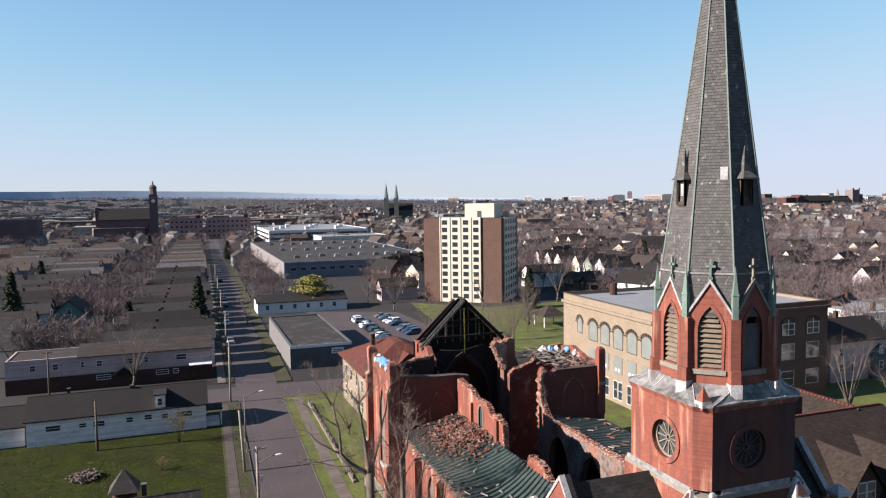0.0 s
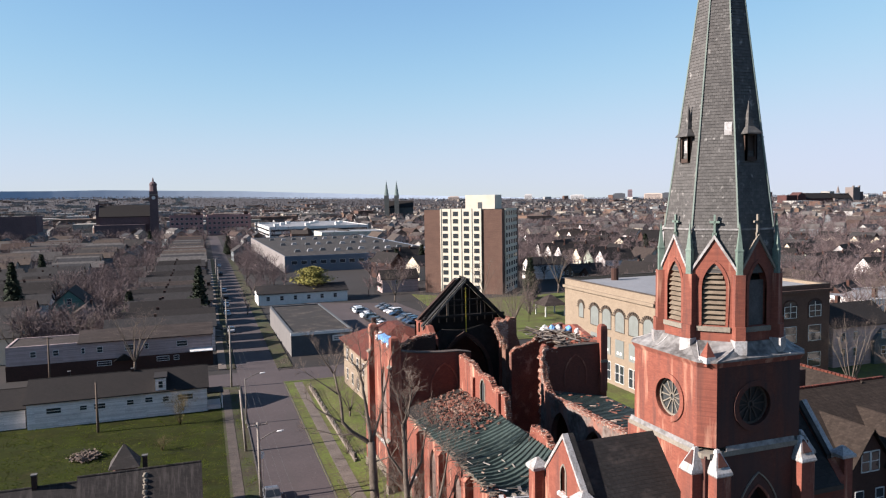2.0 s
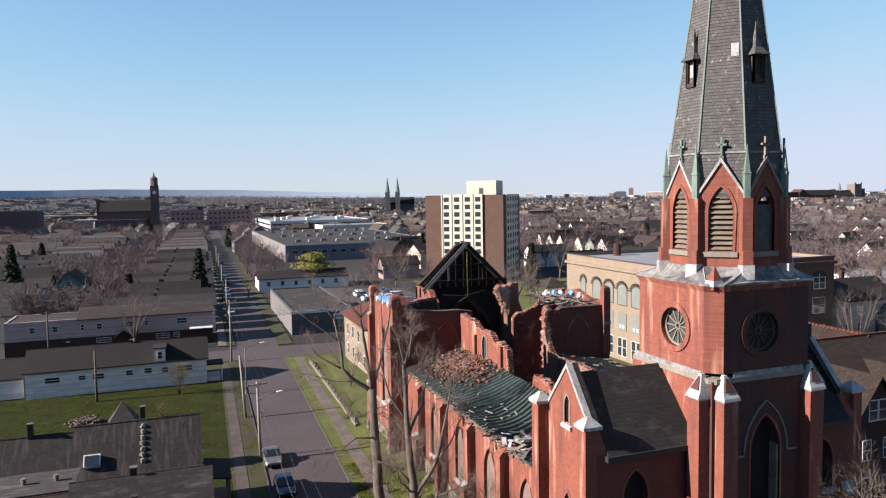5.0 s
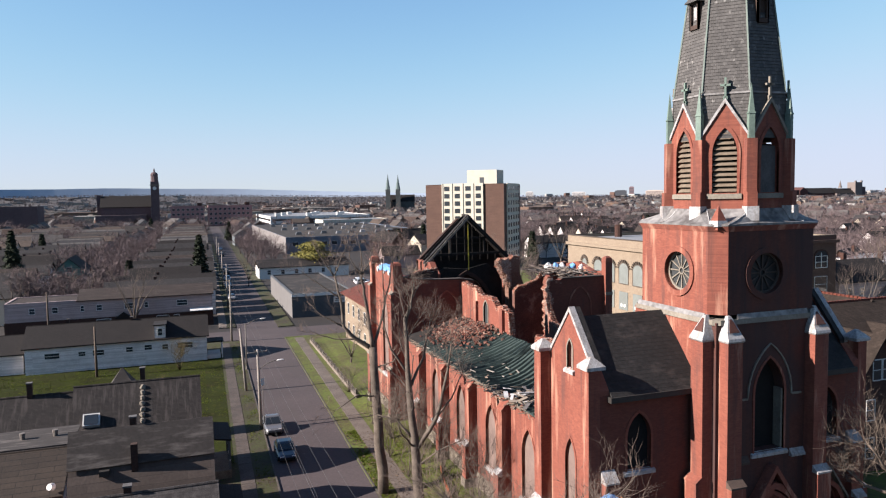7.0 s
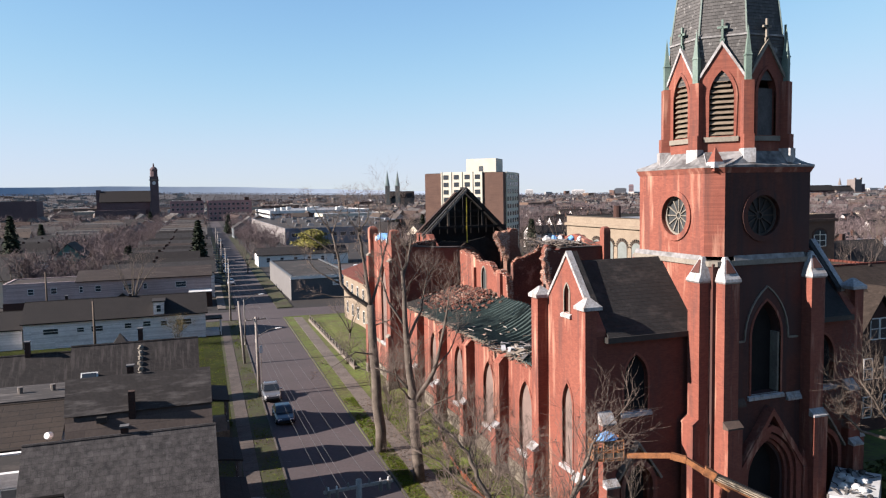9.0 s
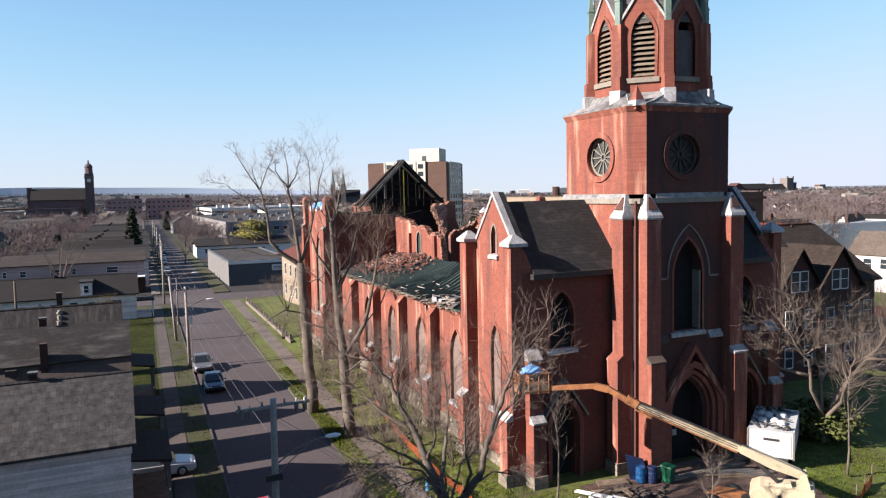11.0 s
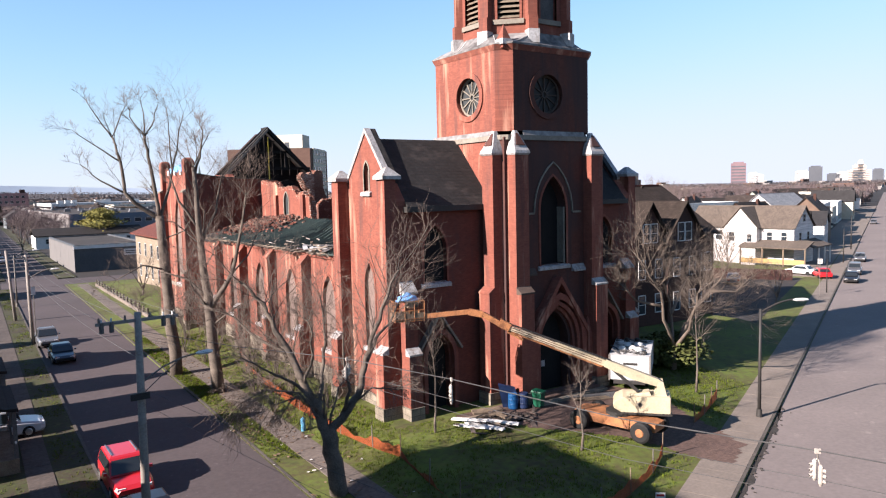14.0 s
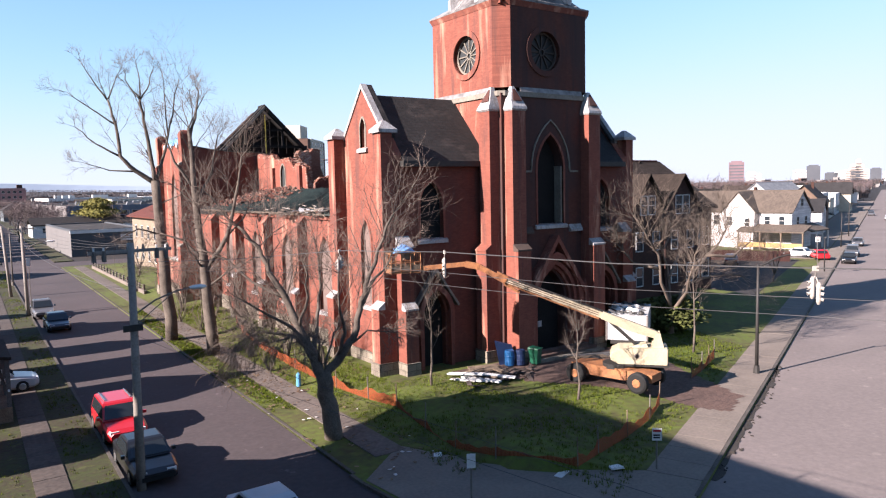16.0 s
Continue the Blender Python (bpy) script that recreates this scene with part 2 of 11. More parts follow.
# worn grass and dirt, toned down to stand in for shade in the yards
VERGE = mat("worn verge toned for shade", (0.058, 0.072, 0.016), (0.050, 0.034, 0.022), 0.30, 0.95, bump=1.0, fine=12, contrast=0.4, tone=0.66, streak=(((0.8, 0.3, 1), 0.54, 0.68, (0.042, 0.030, 0.020), 0.7), ((1.6, 1.6, 1), 0.58, 0.70, (0.09, 0.10, 0.024), 0.5)))
EARTH = mat("winter ground", (0.046, 0.038, 0.036), (0.024, 0.022, 0.020), 0.05, 0.95, bump=0.3, fine=30, contrast=0.7)
BRICKPAVE = mat("brick paving", (0.208, 0.128, 0.1), (0.136, 0.084, 0.068), 0.6, 0.92, bump=0.3, pattern="flat", row=0.11, length=0.22, contrast=0.6)
BARK = mat("grey bark", (0.15, 0.122, 0.098), (0.078, 0.062, 0.05), 2.0, 0.95, bump=0.8, fine=7, tone=1.0)
TWIG = mat("bare twigs", (0.17, 0.13, 0.105), (0.096, 0.072, 0.06), 1.0, 0.95, tone=1.0)
POLE = mat("weathered pole wood", (0.34, 0.306, 0.272), (0.221, 0.191, 0.162), 1.2, 0.9, bump=0.3, tone=0.9)
POLE_DK = mat("dark pole wood", (0.20, 0.15, 0.11), (0.12, 0.09, 0.07), 1.2, 0.9, bump=0.3)
CABLE = mat("cable", (0.2, 0.195, 0.19), None, 1.0, 0.6, tone=0.4)
BLACK = mat("black rubber", (0.02, 0.02, 0.02), None, 1.0, 0.8)
STEEL = mat("galvanised steel", (0.30, 0.265, 0.235), (0.20, 0.178, 0.158), 3.0, 0.7, 0.1)
IRON = mat("dark painted iron", (0.06, 0.055, 0.05), None, 2.0, 0.6)


# ---- mesh building ----
class B:
    """Collects points and faces for one mesh."""

    def __init__(self):
        self.v, self.f, self.mi, self.weld = [], [], [], False

    def face(self, pts, k=0):
        i = len(self.v)
        self.v += [tuple(p) for p in pts]
        self.f.append(tuple(range(i, i + len(pts))))
        self.mi.append(k)

    def solid(self, pts, vec, k=0):
        """A polygon and its copy moved by vec, with the sides between."""
        n, i = len(pts), len(self.v)
        a = [Vector(p) for p in pts]
        vec = Vector(vec)
        nrm = Vector((0, 0, 0))
        for j in range(n):
            nrm += a[j].cross(a[(j + 1) % n])
        if nrm.dot(vec) > 0:
            a.reverse()
        self.v += [tuple(p) for p in a] + [tuple(p + vec) for p in a]
        self.f.append(tuple(range(i, i + n)))
        self.f.append(tuple(range(i + 2 * n - 1, i + n - 1, -1)))
        self.mi += [k, k]
        for j in range(n):
            jj = (j + 1) % n
            self.f.append((i + jj, i + j, i + n + j, i + n + jj))
            self.mi.append(k)
        return self

    def box(self, x0, x1, y0, y1, z0, z1, k=0):
        return self.solid([(x0, y0, z0), (x1, y0, z0), (x1, y1, z0), (x0, y1, z0)], (0, 0, z1 - z0), k)

    def hexa(self, lo, hi, k=0):
        """A block from four lower and four upper corners."""
        i = len(self.v)
        self.v += [tuple(p) for p in lo] + [tuple(p) for p in hi]
        self.f += [(i + 3, i + 2, i + 1, i), (i + 4, i + 5, i + 6, i + 7)]
        self.mi += [k, k]
        for j in range(4):
            jj = (j + 1) % 4
            self.f.append((i + j, i + jj, i + 4 + jj, i + 4 + j))
            self.mi.append(k)
        return self

    def tube(self, p0, p1, r0, r1=None, n=6, k=0, caps=True):
        r1 = r0 if r1 is None else r1
        p0, p1 = Vector(p0), Vector(p1)
        d = (p1 - p0)
        if d.length < 1e-6:
            return self
        d.normalize()
        a = d.orthogonal().normalized()
        b = d.cross(a)
        i = len(self.v)
        for p, r in ((p0, r0), (p1, r1)):
            for j in range(n):
                th = 2 * math.pi * j / n
                self.v.append(tuple(p + r * (math.cos(th) * a + math.sin(th) * b)))
        for j in range(n):
            jj = (j + 1) % n
            self.f.append((i + j, i + jj, i + n + jj, i + n + j))
            self.mi.append(k)
        if caps:
            self.f.append(tuple(range(i + n - 1, i - 1, -1)))
            self.f.append(tuple(range(i + n, i + 2 * n)))
            self.mi += [k, k]
        return self

    def line(self, pts, r, n=5, k=0, r1=None):
        """A bent tube through the points, tapering from r to r1."""
        pts = [Vector(p) for p in pts]
        m = len(pts) - 1
        a, rows = None, []
        for j in range(m + 1):
            d = pts[min(j + 1, m)] - pts[max(j - 1, 0)]
            if d.length < 1e-7:
                d = Vector((0, 0, 1))
            d.normalize()
            a = d.orthogonal() if a is None else a - d * a.dot(d)
            if a.length < 1e-6:
                a = d.orthogonal()
            a.normalize()
            c = d.cross(a)
            rr = r if r1 is None else r + (r1 - r) * j / m
            rows.append([pts[j] + rr * (math.cos(2 * math.pi * q / n) * a + math.sin(2 * math.pi * q / n) * c) for q in range(n)])
        return self.rings(rows, k)

    def rings(self, rows, k=0, cap=True, wrap=True):
        """Skins a list of point rings of equal length."""
        n, i = len(rows[0]), len(self.v)
        for r in rows:
            self.v += [tuple(p) for p in r]
        for a in range(len(rows) - 1):
            for j in range(n if wrap else n - 1):
                jj = (j + 1) % n
                self.f.append((i + a * n + j, i + a * n + jj, i + (a + 1) * n + jj, i + (a + 1) * n + j))
                self.mi.append(k)
        if cap:
            self.f.append(tuple(range(i + n - 1, i - 1, -1)))
            self.f.append(tuple(range(i + (len(rows) - 1) * n, i + len(rows) * n)))
            self.mi += [k, k]
        return self

    def cone(self, c, r, z0, z1, n=8, k=0, r1=0.0, turn=0.0):
        ring = lambda rr, z: [(c[0] + rr * math.cos(2 * math.pi * (j + turn) / n), c[1] + rr * math.sin(2 * math.pi * (j + turn) / n), z) for j in range(n)]
        return self.rings([ring(r, z0), ring(max(r1, 0.004), z1)], k)

    def gable(self, x0, x1, y0, y1, z0, z1, along="x", over=0.3, thick=0.15, k=0):
        """Two sloping roof slabs with eaves and verges."""
        if along == "x":
            ym = (y0 + y1) / 2
            s = (z1 - z0) / (ym - y0)
            for ya in (y0 - over, y1 + over):
                ze = z0 - s * over
                self.solid([(x0 - over, ya, ze), (x1 + over, ya, ze), (x1 + over, ym, z1), (x0 - over, ym, z1)], (0, 0, thick), k)
        else:
            xm = (x0 + x1) / 2
            s = (z1 - z0) / (xm - x0)
            for xa in (x0 - over, x1 + over):
                ze = z0 - s * over
                self.solid([(xa, y0 - over, ze), (xa, y1 + over, ze), (xm, y1 + over, z1), (xm, y0 - over, z1)], (0, 0, thick), k)
        return self

    def move(self, m):
        self.v = [tuple(m @ Vector(p)) for p in self.v]
        return self

    def mesh(self, name, mats):
        me = bpy.data.meshes.new(name)
        if self.weld:
            seen, idx, pts = {}, [], []
            for p in self.v:
                q = (round(p[0], 4), round(p[1], 4), round(p[2], 4))
                if q not in seen:
                    seen[q] = len(pts)
                    pts.append(p)
                idx.append(seen[q])
            self.v, self.f = pts, [tuple(idx[i] for i in f) for f in self.f]
        me.from_pydata(self.v, [], self.f)
        for m in (mats if isinstance(mats, (list, tuple)) else [mats]):
            me.materials.append(m)
        if any(self.mi):
            me.polygons.foreach_set("material_index", self.mi)
        me.update()
        return me


def part(name, b, material, parent=None, label="", smooth=False):
    ob = new(name, b.mesh(name, material))
    if smooth:
        ob.data.polygons.foreach_set("use_smooth", [True] * len(ob.data.polygons))
    if parent is not None:
        ob.parent = parent
    if label:
        ob["label"] = label
    return ob


def thing(name, label, category, group="", kind="", m=None):
    ob = new(name)
    ob.empty_display_size = 0.3
    if m is not None:
        ob.matrix_basis = m
    return tagged(ob, label, category, group, kind)


def structure(name, b, material, label, category):
    return tagged(part(name, b, material), label, category, kind="structure")


def arch(h, rise, n=7):
    """Left half of a pointed arch: from (-h, 0) up to (0, rise)."""
    if rise <= h * 1.0001:
        return [(-h * math.cos(t), rise * math.sin(t)) for t in [math.pi / 2 * j / n for j in range(n + 1)]]
    R = (h * h + rise * rise) / (2 * h)
    a1 = math.asin(min(1, rise / R))
    return [(R - h - R * math.cos(a1 * j / n), R * math.sin(a1 * j / n)) for j in range(n + 1)]


def pointed(uc, h, sill, spring, apex):
    up = [(uc + u, spring + z) for u, z in arch(h, apex - spring)]
    return (uc, h, [(uc - h, sill), (uc, sill)], up)


def round_hole(uc, zc, r):
    a = arch(r, r)
    return (uc, r, [(uc + u, zc - z) for u, z in a], [(uc + u, zc + z) for u, z in a])


def square_hole(uc, h, sill, top):
    return (uc, h, [(uc - h, sill), (uc, sill)], [(uc - h, top), (uc, top)])


def outline(hole):
    uc, h, low, up = hole
    left = list(up)
    right = [(2 * uc - u, z) for u, z in reversed(up)]
    lo_r = [(2 * uc - u, z) for u, z in (low if low[-1][0] == uc else low)]
    pts = left + right[1:]
    bottom = lo_r + list(reversed(low))[1:]
    for q in bottom:
        if all(abs(q[0] - w[0]) + abs(q[1] - w[1]) > 1e-5 for w in pts):
            pts.append(q)
    return pts


def wall(b, at, u, n, thick, u0, u1, z0, top, holes=(), k=0):
    """A wall in the vertical plane through at along u, thick to the side n. top: a height, or a list of (u, z). Holes go right through."""
    b.weld = True
    at, u, n = Vector(at), Vector(u), Vector(n)
    prof = [(u0, top), (u1, top)] if not isinstance(top, (list, tuple)) else list(top)

    def zt(x):
        for (a, za), (c, zc) in zip(prof, prof[1:]):
            if a - 1e-9 <= x <= c + 1e-9:
                return za + (zc - za) * ((x - a) / (c - a) if c > a else 0)
        return prof[-1][1]

    def ridge(a, c):
        return [(a, zt(a))] + [p for p in prof if a + 1e-6 < p[0] < c - 1e-6] + [(c, zt(c))]

    def put(poly):
        b.solid([at + u * p[0] + Vector((0, 0, p[1])) for p in poly], n * thick, k)

    x = u0
    for uc, h, low, up in sorted(holes, key=lambda q: q[0]):
        if uc - h > x + 1e-6:
            put([(x, z0), (uc - h, z0)] + list(reversed(ridge(x, uc - h))))
        mir = lambda pts: [(2 * uc - p, z) for p, z in pts]
        put([(uc - h, z0), (uc, z0)] + list(reversed(low)))
        put([(uc, z0), (uc + h, z0)] + mir(low))
        put(list(up) + list(reversed(ridge(uc - h, uc))))
        put(list(reversed(mir(up))) + list(reversed(ridge(uc, uc + h))))
        x = uc + h
    if u1 > x + 1e-6:
        put([(x, z0), (u1, z0)] + list(reversed(ridge(x, u1))))
    return b


def slab(b, at, u, n, thick, pts, k=0):
    at, u, n = Vector(at), Vector(u), Vector(n)
    return b.solid([at + u * p[0] + Vector((0, 0, p[1])) for p in pts], n * thick, k)


def ring_frame(b, at, u, n, thick, hole, width, k=0, bottom=True):
    """A moulding that follows the edge of a hole."""
    pts = outline(hole)
    cu = hole[0]
    cz = sum(p[1] for p in pts) / len(pts)
    at, u, n = Vector(at), Vector(u), Vector(n)
    low = min(p[1] for p in pts)
    b.weld = True
    off = []
    m = len(pts)
    for j in range(m):
        p, q, r = pts[j - 1], pts[j], pts[(j + 1) % m]
        d1 = Vector((q[0] - p[0], q[1] - p[1])).normalized()
        d2 = Vector((r[0] - q[0], r[1] - q[1])).normalized()
        nn = Vector((-(d1 + d2)[1], (d1 + d2)[0]))
        nn = nn.normalized() if nn.length > 1e-6 else Vector((0, 1))
        if nn.dot(Vector((q[0] - cu, q[1] - cz))) < 0:
            nn = -nn
        off.append((q[0] + nn[0] * width, q[1] + nn[1] * width))
    for j in range(m):
        jj = (j + 1) % m
        if not bottom and abs(pts[j][1] - low) < 1e-4 and abs(pts[jj][1] - low) < 1e-4:
            continue
        b.solid([at + u * q[0] + Vector((0, 0, q[1])) for q in (pts[j], pts[jj], off[jj], off[j])], n * thick, k)
    return b


# ---- ground, streets and pavements ----
LOT = 0.5                                   # height of the church lot above the street
UM, NM = Vector((0.916, 0.400, 0)), Vector((-0.400, 0.916, 0))      # along and across the avenue
AV0 = Vector((23.5, 16.6, 0))


def left_kerb(y):
    return 5.9 + 0.021 * y


def right_kerb(y):
    return 13.5 + 0.021 * y


def av(s, o, z=0.0):
    """A place s metres along the avenue's kerb and o metres from it towards the church."""
    p = AV0 + UM * s + NM * o
    return (p.x, p.y, z)


def smooth(a, b, x):
    t = max(0.0, min(1.0, (x - a) / (b - a)))
    return t * t * (3 - 2 * t)


def lot_height(x, y):
    """The lawn rises from the kerbs towards the church."""
    d1 = x - (right_kerb(y) + 3.2)
    d2 = (Vector((x, y, 0)) - AV0).dot(NM) - 2.4
    return LOT * smooth(0.0, 4.0, d1) * smooth(0.0, 5.0, d2) * (1 - smooth(112, 124, y)) + 0.05 * noise.noise((x * 0.3, y * 0.3, 0)) * smooth(0, 2, min(d1, d2))


def strip(edge, ys, o0, o1, z0, z1):
    b = B()
    for a, c in zip(ys, ys[1:]):
        b.hexa([(edge(a) + o0, a, z0), (edge(a) + o1, a, z0), (edge(c) + o1, c, z0), (edge(c) + o0, c, z0)],
               [(edge(a) + o0, a, z1), (edge(a) + o1, a, z1), (edge(c) + o1, c, z1), (edge(c) + o0, c, z1)])
    return b


b = B()
b.box(-4900, 4900, -700, 4900, -0.6, -0.16)
structure("ground", b, EARTH, "brown and green winter ground of the city", "ground")

b = B()
ys = [-60, 0, 20, 60, 100, 131, 200, 300, 500, 700]
for a, c in zip(ys, ys[1:]):
    b.hexa([(left_kerb(a), a, -0.3), (right_kerb(a), a, -0.3), (right_kerb(c), c, -0.3), (left_kerb(c), c, -0.3)],
           [(left_kerb(a), a, -0.11), (right_kerb(a), a, -0.11), (right_kerb(c), c, -0.11), (left_kerb(c), c, -0.11)])
structure("road_side", b, ASPHALT, "worn grey asphalt side street with patches", "road")
b = B()
b.solid([(-160, 133.5, -0.3), (left_kerb(132), 131.5, -0.3), (left_kerb(140), 141.0, -0.3), (-160, 144, -0.3)], (0, 0, 0.186))
b.solid([(right_kerb(132), 131.0, -0.3), (110, 128.0, -0.3), (110, 136.5, -0.3), (right_kerb(140), 140.5, -0.3)], (0, 0, 0.186))
structure("road_cross", b, ASPHALT, "grey asphalt cross street", "road")
b = B()
b.solid([av(-140, -15, -0.3), av(900, -15, -0.3), av(900, -0.02, -0.3), av(-140, -0.02, -0.3)], (0, 0, 0.195))
structure("road_avenue", b, ASPHALT_MAIN, "wide pale asphalt avenue", "road")

# church block: lawn sheet with a rounded street corner
def corner_pts():
    c = [(right_kerb(26), 26.0)]
    for j in range(9):
        t = j / 8
        p0, p1, p2 = Vector((right_kerb(25), 25.0)), Vector((14.6, 13.8)), Vector((22.2, 16.0))
        q = (1 - t) ** 2 * p0 + 2 * t * (1 - t) * p1 + t * t * p2
        c.append((q.x, q.y))
    return c


block = corner_pts() + [(av(150, 0)[0], av(150, 0)[1]), (av(150, 0)[0], 127.0), (right_kerb(130), 130.6), (right_kerb(60), 60.0)]
b = B()
b.solid([(p[0], p[1], -0.3) for p in block], (0, 0, 0.29))
structure("verge", b, GRASS, "grass verge of the church block", "verge")

def in_poly(x, y, poly):
    c = False
    for (xa, ya), (xb, yb) in zip(poly, poly[1:] + poly[:1]):
        if (ya > y) != (yb > y) and x < (xb - xa) * (y - ya) / (yb - ya) + xa:
            c = not c
    return c


APRON = [(p[0] + 0.15, p[1] + 0.1) for p in corner_pts()[1:]] + [av(1, 0.2)[:2], av(1, 2.3)[:2], (19.6, 22.3), (18.4, 25.0), (right_kerb(27) + 3.1, 27.6)]


def lawn_z(x, y):
    """The lawn's height; it dips under the pavements and the street corner."""
    o = (Vector((x, y, 0)) - AV0).dot(NM)
    if o < 0.4:
        return -0.45
    if o < 2.2 or in_poly(x, y, APRON):
        return -0.04
    return lot_height(x, y) + 0.02


nx, ny = 64, 130
b = B()
X = lambda i, y: right_kerb(y) + 3.0 + (62 - right_kerb(y)) * (i / nx) ** 1.3
rows = []
for j in range(ny + 1):
    y = 17.5 + 110.5 * (j / ny) ** 1.25
    rows.append([(X(i, y), y, lawn_z(X(i, y), y)) for i in range(nx + 1)])
b.rings(rows, cap=False, wrap=False)
b.f = [tuple(reversed(f)) for f in b.f]
structure("lawn", b, GRASS, "green lawn round the church, rising from the streets", "lawn")

def pave_run(name, quad, n, mat_, label, gap=0.007, lift=0.03):
    """A run of separate paving slabs between two edges."""
    base = thing(name, label, "pavement", kind="structure")
    bb = B()
    (a0, a1), (c0, c1) = quad
    for k in range(n):
        t0, t1 = k / n + gap / n, (k + 1) / n - gap / n
        P = lambda a, c, t: (a[0] + (c[0] - a[0]) * t, a[1] + (c[1] - a[1]) * t)
        q = [P(a0, c0, t0), P(a1, c1, t0), P(a1, c1, t1), P(a0, c0, t1)]
        h = lift + 0.012 * noise.noise((k * 0.7, a0[0], 0))
        s = B().solid([(x, y, -0.2) for x, y in q], (0, 0, 0.2 + h))
        part("slab", s, mat_, base)
    return base


pave_run("pavement_church_side", (((right_kerb(27) + 1.6, 27), (right_kerb(27) + 3.1, 27)), ((right_kerb(129) + 1.6, 129), (right_kerb(129) + 3.1, 129))), 64, WORN_PATH, "worn concrete pavement along the church lawn")
pave_run("pavement_house_side", (((left_kerb(-20) - 3.1, -20), (left_kerb(-20) - 1.9, -20)), ((left_kerb(129) - 3.1, 129), (left_kerb(129) - 1.9, 129))), 90, DIRT_SHADE_CONCRETE, "concrete pavement in front of the houses")
pave_run("pavement_avenue", ((av(1, 2.3)[:2], av(1, 0.16)[:2]), (av(150, 2.3)[:2], av(150, 0.16)[:2])), 94, CONCRETE, "pale concrete pavement along the avenue")
pave_run("pavement_house_side", (((left_kerb(145) - 3.3, 145), (left_kerb(145) - 1.8, 145)), ((left_kerb(420) - 3.3, 420), (left_kerb(420) - 1.8, 420))), 60, CONCRETE, "concrete pavement in front of the houses")
# corner apron
b = B()
cp = corner_pts()
b.solid([(x, y, -0.25) for x, y in APRON], (0, 0, 0.262))
structure("pavement_corner", b, CONCRETE, "cracked concrete apron at the street corner", "pavement")
# kerbs
b = B()
for a, c in zip(cp, cp[1:]):
    d = Vector((c[0] - a[0], c[1] - a[1], 0)).normalized()
    n_ = Vector((-d.y, d.x, 0)) * 0.15
    b.solid([(a[0], a[1], -0.3), (c[0], c[1], -0.3), (c[0] - n_.x, c[1] - n_.y, -0.3), (a[0] - n_.x, a[1] - n_.y, -0.3)], (0, 0, 0.32))
structure("kerb_corner", b, KERB, "worn stone kerb round the corner", "kerb")
structure("kerb_church", strip(right_kerb, [26, 60, 100, 130], 0.0, 0.15, -0.3, 0.015), KERB, "worn stone kerb of the side street", "kerb")
structure("kerb_houses", strip(left_kerb, [-40, 0, 60, 100, 130], -0.15, 0.0, -0.3, 0.015), KERB, "worn stone kerb of the side street", "kerb")
b = B()
b.solid([av(-0.5, 0, -0.3), av(160, 0, -0.3), av(160, 0.15, -0.3), av(-0.5, 0.15, -0.3)], (0, 0, 0.32))
structure("kerb_avenue", b, KERB, "stone kerb of the avenue", "kerb")
# verge and yards on the house side
b = B()
b.solid([(-60, -40, -0.3), (left_kerb(-40) - 0.15, -40, -0.3), (left_kerb(130) - 0.15, 130.5, -0.3), (-60, 132.5, -0.3)], (0, 0, 0.295))
structure("yards", b, VERGE, "rough grass yards and verge beside the houses", "lawn")
b = B()
b.solid([(-44, 70, -0.2), (left_kerb(70) - 3.45, 70, -0.2), (left_kerb(118) - 3.45, 118, -0.2), (-44, 118, -0.2)], (0, 0, 0.202))
# long dark streaks along x are tree shadows painted into the grass colour
structure("lawn_lot", b, mat("lot grass with shadow streaks", (0.040, 0.052, 0.009), (0.026, 0.027, 0.009), 0.25, 0.95, bump=1.0, fine=12, contrast=0.4, tone=0.72, spec=0.05, streak=(((0.10, 0.5, 1), 0.50, 0.62, (0.020, 0.024, 0.008), 0.75), ((0.9, 0.9, 1), 0.56, 0.68, (0.05, 0.05, 0.012), 0.6), ((0.2, 0.2, 1), 0.60, 0.70, (0.04, 0.03, 0.016), 0.5))), "green grass of the empty lot between the houses", "lawn")
b = B()
b.solid([(right_kerb(142), 142, -0.3), (right_kerb(142) + 3.0, 142, -0.3), (right_kerb(420) + 3.0, 420, -0.3), (right_kerb(420), 420, -0.3)], (0, 0, 0.29))
b.solid([(left_kerb(145) - 0.15, 145, -0.3), (left_kerb(420) - 0.15, 420, -0.3), (left_kerb(420) - 2, 420, -0.3), (left_kerb(145) - 2, 145, -0.3)], (0, 0, 0.29))
structure("lawn_far", b, VERGE, "grass strips beyond the cross street", "lawn")
b = B().solid([(62, 150, -0.3), (150, 135, -0.3), (160, 215, -0.3), (92, 212, -0.3), (72, 232, -0.3)], (0, 0, 0.28))
structure("lawn_park", b, GRASS, "green park lawn behind the school", "lawn")
b = B()
b.solid([(34, 150, -0.3), (66, 150, -0.3), (62, 215, -0.3), (36, 228, -0.3)], (0, 0, 0.27))
structure("parking_lot", b, ASPHALT, "grey asphalt parking lot", "parking")
# brick drive across the lawn
b = B()
DRIVE = [(25.2, 34.9), (37.0, 34.9), (37.6, 30.5), (36.6, 25.6), (35.4, 22.6), (32.4, 21.4), (31.2, 25.2), (27.9, 29.6)]


b.weld = True
